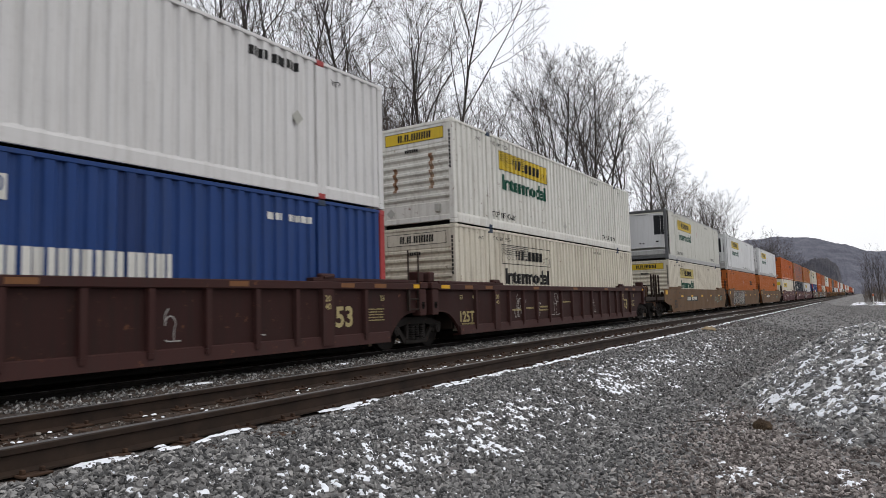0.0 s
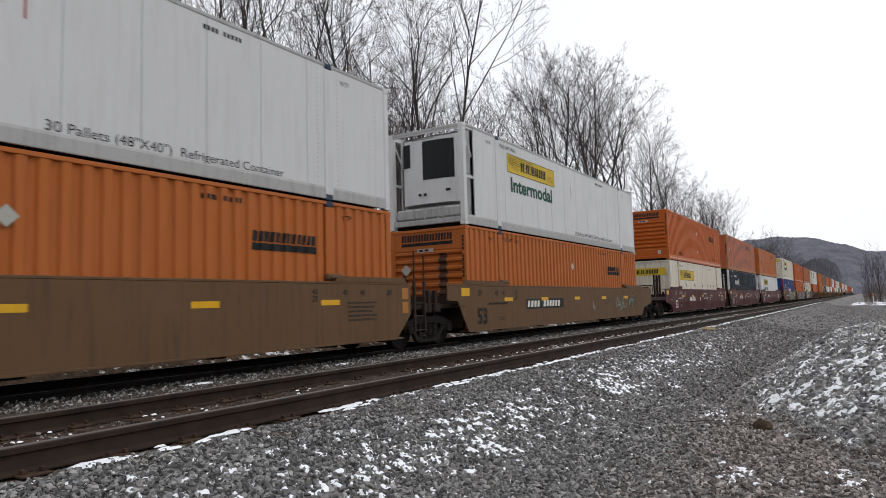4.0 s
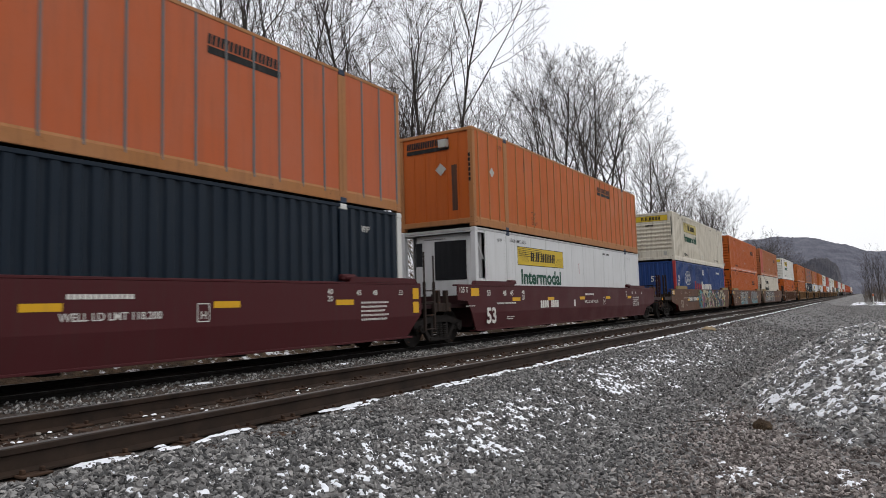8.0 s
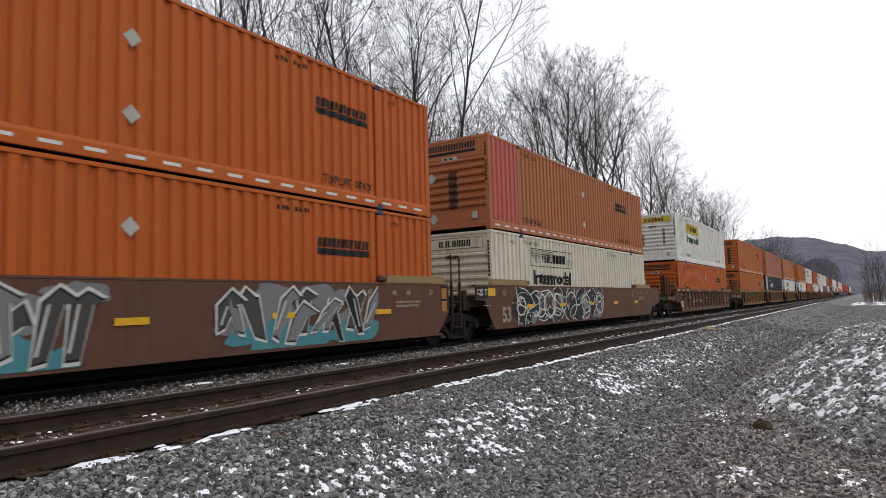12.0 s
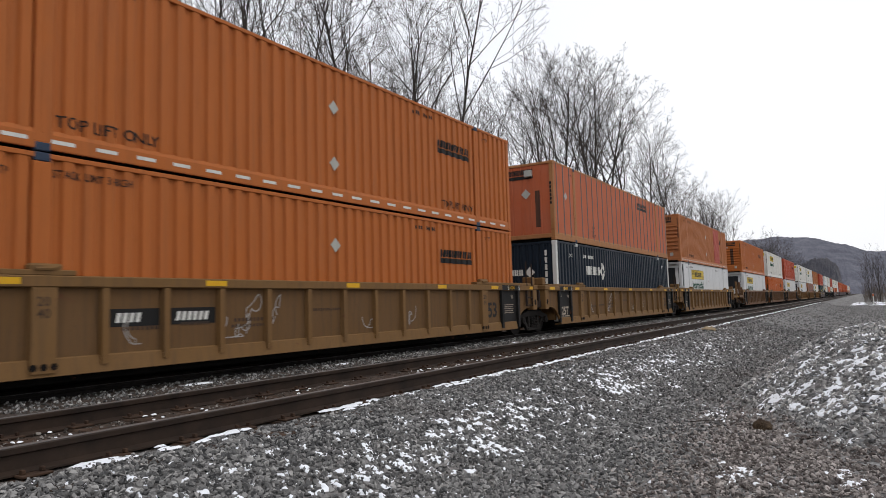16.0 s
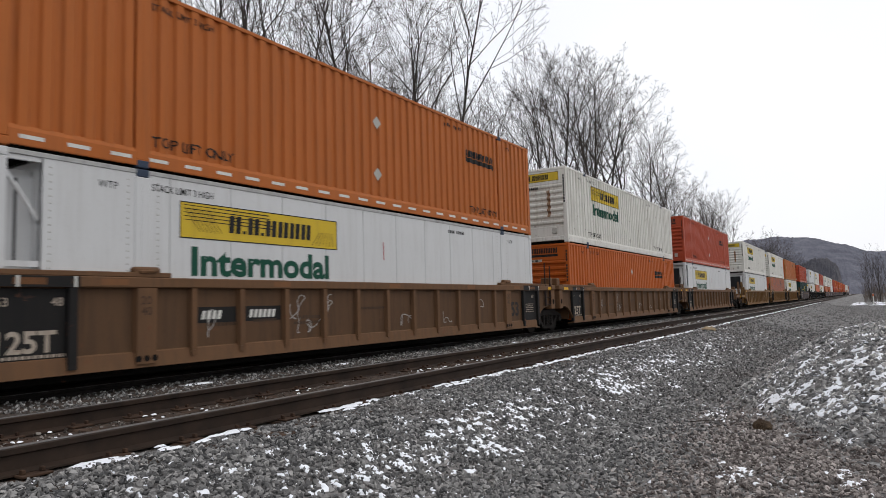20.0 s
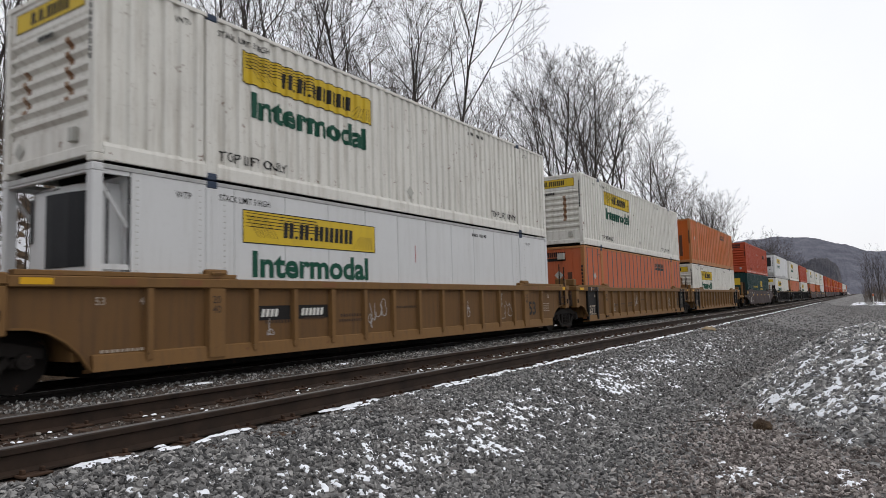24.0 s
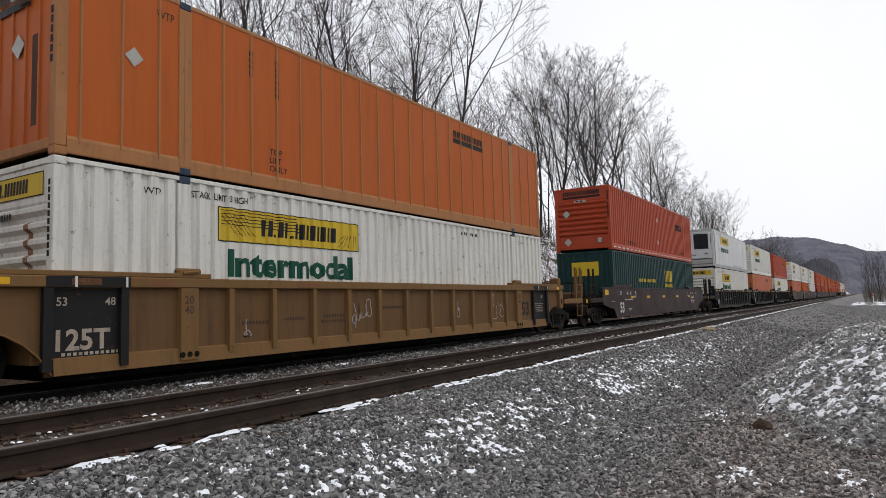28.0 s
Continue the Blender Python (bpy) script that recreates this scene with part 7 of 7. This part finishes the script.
def tree(model, x, y, size, turn, label="bare grey-brown deciduous tree on the bank"):
    t = thing("tree", label, "tree", "bare trees")
    t.matrix_basis = pose(x, y, float(height(x, y)) - 0.1, 0, 0, turn) @ Matrix.Diagonal((size, size, size, 1))
    part("trunk", MODELS[model][0], t)
    part("crown", MODELS[model][1], t)
    return t


rng = random.Random(4)
# single trees that stand out, then the wood behind them
for m, x, y, s in ((3, 15.1, 25.0, 1.05), (0, 16.6, 25.3, 1.1), (4, 9.6, 17.4, 0.75), (4, 10.2, 17.8, 0.8), (5, 11.8, 20.0, 0.85), (7, 8.3, 20.5, 0.8), (5, 15.0, 19.0, 0.72), (7, 15.5, 18.6, 0.8), (4, 15.2, 18.3, 0.9), (6, 13.0, 22.6, 0.9), (5, 19.5, 21.0, 0.85),
                   (1, 23.0, 22.5, 0.85), (0, 27.5, 23.5, 0.85), (1, 32.5, 22.5, 0.9), (1, 36.5, 22.0, 1.2), (3, 40.0, 22.5, 0.66), (0, 37.0, 24.0, 1.0), (2, 45.0, 23.0, 0.6),
                   (1, 52.5, 21.0, 0.98), (0, 50.0, 22.0, 0.78), (0, 55.5, 22.5, 1.02), (3, 59.0, 21.0, 1.05), (1, 62.5, 22.0, 1.14), (0, 66.5, 22.5, 1.2), (3, 70.0, 22.0, 1.12), (0, 75.0, 22.5, 1.1), (3, 80.0, 21.5, 1.0), (1, 72.5, 24.5, 1.1), (1, 29.5, 25.5, 0.9), (3, 34.5, 26.0, 0.8), (0, 43.0, 25.0, 0.62), (0, 90.0, 21.5, 1.05), (2, 96.0, 21.0, 1.0), (0, 103.0, 20.5, 0.85), (2, 110.0, 20.5, 0.8), (0, 116.0, 21.5, 0.85), (3, 100.0, 23.5, 0.9), (1, 123.0, 21.0, 0.85), (0, 132.0, 20.5, 0.8)):
    tree(m, x, y, s, rng.uniform(0, 360))
for k in range(12):
    x = rng.uniform(9, 24)
    tree(4 + rng.randrange(4), x, 20.5 + 0.9 * x * rng.random(), rng.uniform(0.7, 1.05), rng.uniform(0, 360))
for k in range(9):
    x = rng.uniform(27, 48)
    tree(5 + rng.randrange(3), x, rng.uniform(21.5, 31), rng.uniform(0.62, 0.85), rng.uniform(0, 360))
for k in range(20):
    x = 10 + 42 * rng.random()
    tree(4 + rng.randrange(4), x, rng.uniform(22, 44), rng.uniform(0.65, 1.0), rng.uniform(0, 360))
for k in range(26):
    x = rng.uniform(50, 108)
    tree(rng.choice((5, 6, 7, 8)), x, rng.uniform(20, 28), rng.uniform(0.7, 1.0) * (1.1 - 0.3 * (x - 50) / 58), rng.uniform(0, 360))
for k in range(44):
    x = 108 + 190 * (k / 44) + rng.uniform(-3, 3)
    tree(rng.choice((8, 9)), x, rng.uniform(17, 30), rng.uniform(0.85, 1.15), rng.uniform(0, 360))
for x, y, s in ((118, -0.9, 0.42), (126, -2.2, 0.55), (135, -1.2, 0.5), (150, -2.6, 0.65), (165, -1.6, 0.6), (140, -3.8, 0.6), (180, -2.8, 0.7), (200, -1.6, 0.6)):
    tree(rng.choice((2, 6, 7)), x, y, s, rng.uniform(0, 360), "bare tree beside the gravel road")


def thicket(name, label, count, place, tall, seed, twigs=6):
    """Saplings, shrubs and canes as one mass of thin forked stems."""
    rng = random.Random(seed)
    g = Geo()
    for _ in range(count):
        x, y, z = place(rng)
        h = rng.uniform(*tall)
        p = Vector((x, y, z - 0.1))
        lean = Vector((rng.gauss(0, 0.14), rng.gauss(0, 0.14), 1)).normalized()
        r = 0.006 + 0.0045 * h
        mid = p + lean * h * 0.5
        top = mid + (lean + Vector((rng.gauss(0, 0.15), rng.gauss(0, 0.15), 0))).normalized() * h * 0.5
        g.tube(p, mid, r, r * 0.7, n=3, caps=False)
        g.spike(mid, top, r * 0.7)
        for k in range(rng.randint(twigs - 2, twigs + 2)):
            t = rng.uniform(0.25, 0.97)
            q = p.lerp(mid, t * 2) if t < 0.5 else mid.lerp(top, t * 2 - 1)
            d = Vector((rng.gauss(0, 1), rng.gauss(0, 1), rng.uniform(0.3, 1.4))).normalized() * h * rng.uniform(0.10, 0.26)
            g.spike(q, q + d, r * 0.38)
            if twigs > 10:
                e = (d.normalized() + Vector((rng.gauss(0, 0.6), rng.gauss(0, 0.6), 0.2))).normalized() * d.length * 0.7
                g.spike(q + d * 0.5, q + d * 0.5 + e, r * 0.25)
    return thing(name, label, "thicket", kind="stuff", data=g.mesh(name, BRUSHWOOD))


def on_bank(r):
    x = 6 + 60 * r.random() ** 1.2
    y = r.uniform(14.5, 23)
    return x, y, float(height(x, y))


def behind(r):
    x = 8 + 83 * r.random()
    y = 22.5 + x * 0.1 + r.random() * 20
    return x, y, float(height(x, y))


def far_side(r):
    x = 100 + 260 * r.random()
    y = r.uniform(15, 50)
    return x, y, float(height(x, y))


def right_side(r):
    x = 105 + 160 * r.random()
    y = 0.6 - x * 0.05 * r.random() - 0.004 * x
    return x, y, float(height(x, y))


thicket("bank_brush", "thin brown saplings and brambles on the snowy bank", 2400, on_bank, (0.4, 2.8), 21)
thicket("undergrowth", "dense leafless undergrowth behind the bank", 3300, behind, (2.0, 5.8), 22, 8)
thicket("young_trees", "slender bare young trees crowding the wood", 22, lambda r: (lambda x, y: (x, y, float(height(x, y))))(9 + 42 * r.random(), r.uniform(21, 38)), (8, 15), 25, 16)
thicket("understory", "brown leafless understory crowding the slope", 1500, lambda r: (lambda x, y: (x, y, float(height(x, y))))(20 + 29 * r.random(), r.uniform(22.5, 35)), (3.5, 9.5), 27, 9)
thicket("woodland_edge", "leafless woodland along the far tracks", 1500, far_side, (3, 9), 23)
thicket("roadside_brush", "leafless brush beside the gravel road", 700, right_side, (1.0, 4.5), 24)

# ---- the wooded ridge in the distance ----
def distant_woods(name, a, b, scale, haze_glow):
    """Leafless woods far off, with aerial haze painted on as a faint bluish emission."""
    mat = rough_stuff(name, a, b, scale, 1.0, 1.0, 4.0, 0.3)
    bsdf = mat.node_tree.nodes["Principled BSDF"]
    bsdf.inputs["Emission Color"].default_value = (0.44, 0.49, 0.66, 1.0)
    bsdf.inputs["Emission Strength"].default_value = haze_glow
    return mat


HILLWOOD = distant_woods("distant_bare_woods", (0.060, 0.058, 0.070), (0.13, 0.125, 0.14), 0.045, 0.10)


def ridge(name, label, x, y0, y1, top, deep, mat, seed, fuzz):
    ny, nx = 420, 24
    ys_, us = np.linspace(y0, y1, ny), np.linspace(0, 1, nx)
    Y, U = np.meshgrid(ys_, us, indexing="ij")
    Z = top(Y) * np.sin(U * math.pi / 2) ** 0.9 + fuzz * np.random.RandomState(seed).rand(ny, nx) * (U > 0)
    X = x + deep * U
    vs = np.stack([X, Y, Z - 2], -1).reshape(-1, 3).tolist()
    fs = [(i * nx + j, i * nx + j + 1, (i + 1) * nx + j + 1, (i + 1) * nx + j) for i in range(ny - 1) for j in range(nx - 1)]
    me = bpy.data.meshes.new(name)
    me.from_pydata(vs, [], fs)
    me.materials.append(mat)
    return thing(name, label, "hill", kind="structure", data=me)


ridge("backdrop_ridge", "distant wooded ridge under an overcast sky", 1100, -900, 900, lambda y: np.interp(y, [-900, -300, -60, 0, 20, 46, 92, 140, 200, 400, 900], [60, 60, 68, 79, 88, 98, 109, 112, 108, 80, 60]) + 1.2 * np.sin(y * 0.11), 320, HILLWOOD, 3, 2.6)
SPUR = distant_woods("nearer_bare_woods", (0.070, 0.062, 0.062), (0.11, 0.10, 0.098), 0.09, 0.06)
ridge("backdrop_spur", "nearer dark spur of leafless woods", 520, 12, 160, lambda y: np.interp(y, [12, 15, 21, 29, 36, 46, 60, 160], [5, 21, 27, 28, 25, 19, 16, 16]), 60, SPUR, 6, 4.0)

# ---- small things by the track ----
post = thing("marker_post", "short white and orange marker post by the road", "post")
part("shaft", Geo().box(-0.05, 0.05, -0.05, 0.05, -0.2, 1.3, 0.01).mesh("shaft", POSTWHITE), post)
part("band", Geo().box(-0.053, 0.053, -0.053, 0.053, 1.0, 1.25, 0.01).mesh("band", paint("orange_band", (0.6, 0.13, 0.03), 0.5)), post)
post.matrix_basis = pose(95, -0.9, float(height(95, -0.9)))


def lump(name, label, category, x, y, size, mat, seed, squash=0.6):
    """One uneven lump resting on the ground."""
    rng = random.Random(seed)
    bm = bmesh.new()
    bmesh.ops.create_icosphere(bm, subdivisions=3, radius=1.0)
    for p in bm.verts:
        k = 1 + 0.5 * noise.noise(p.co * 1.7 + Vector((seed, 0, 0))) + 0.35 * noise.noise(p.co * 5)
        p.co = Vector((p.co.x * size * k, p.co.y * size * 0.8 * k, max(-0.2, p.co.z) * size * squash * k))
    ob = thing(name, label, category, data=Geo().take(bm).mesh(name, mat, True))
    ob.matrix_basis = pose(x, y, float(height(x, y)) + 0.1 * size, 0, 0, rng.uniform(0, 360))


CLOD = rough_stuff("brown_earth_clod", (0.045, 0.030, 0.020), (0.12, 0.085, 0.055), 9, 0.95, 1.0, 0.03, 40)
SANDSTONE = rough_stuff("tan_sandstone", (0.30, 0.22, 0.13), (0.40, 0.32, 0.21), 6, 0.9, 0.5, 0.02, 50)
lump("earth_clod", "brown clod of earth and roots beside the stone heap", "clod", 7.9, 1.0, 0.11, CLOD, 3, 0.8)
lump("sandstone_block", "flat tan sandstone block on the gravel", "rock", 21.4, 4.05, 0.20, SANDSTONE, 8, 0.45)
stick = thing("stick", "thin dark stick lying on the gravel", "stick", data=Geo().tube((0, 0, 0), (0.25, 0.03, 0.015), 0.012, 0.009, 6).tube((0.25, 0.03, 0.015), (0.55, -0.02, 0.01), 0.009, 0.005, 6).mesh("stick", BARK))
stick.matrix_basis = pose(7.9, 1.75, float(height(7.9, 1.75)) + 0.03, 0, 0, -62) @ Matrix.Diagonal((0.6, 0.6, 0.6, 1))



def motions():
    """The whole train runs by at a steady speed towards -x and halts at the end."""
    times = [0.0, 2.5, 5.0, 7.5, 10.0, 12.5, 15.0, 17.5, 20.0, 22.5, 25.0, 26.0, 26.4, 26.5, 26.6, 26.7, 28.0]
    for ob, u, z in MOVERS:
        walk(ob, [(t, pose(u - SPEED * min(t, STOP), TRACK_T, z)) for t in times])
    for ob, dx, u in WHEELS:
        # each wheelset rolls while it is near; farther off its turning cannot be told
        t0 = max(0.0, (u - 70.0) / SPEED)
        t1 = min(STOP, (u + 26.0) / SPEED)
        turns = [0.0] if t0 > 0 else []
        k, last = math.ceil(t0 * FPS), math.floor(t1 * FPS)
        turns += [f / FPS for f in range(k, last + 1)] + [28.0]
        rows = []
        for t in turns:
            s = min(max(t, t0), t1) - t0
            rows.append((t, Matrix.Translation((dx, 0, WHEEL_R)) @ Matrix.Rotation(-SPEED * s / WHEEL_R, 4, "Y")))
        walk(ob, rows)


motions()
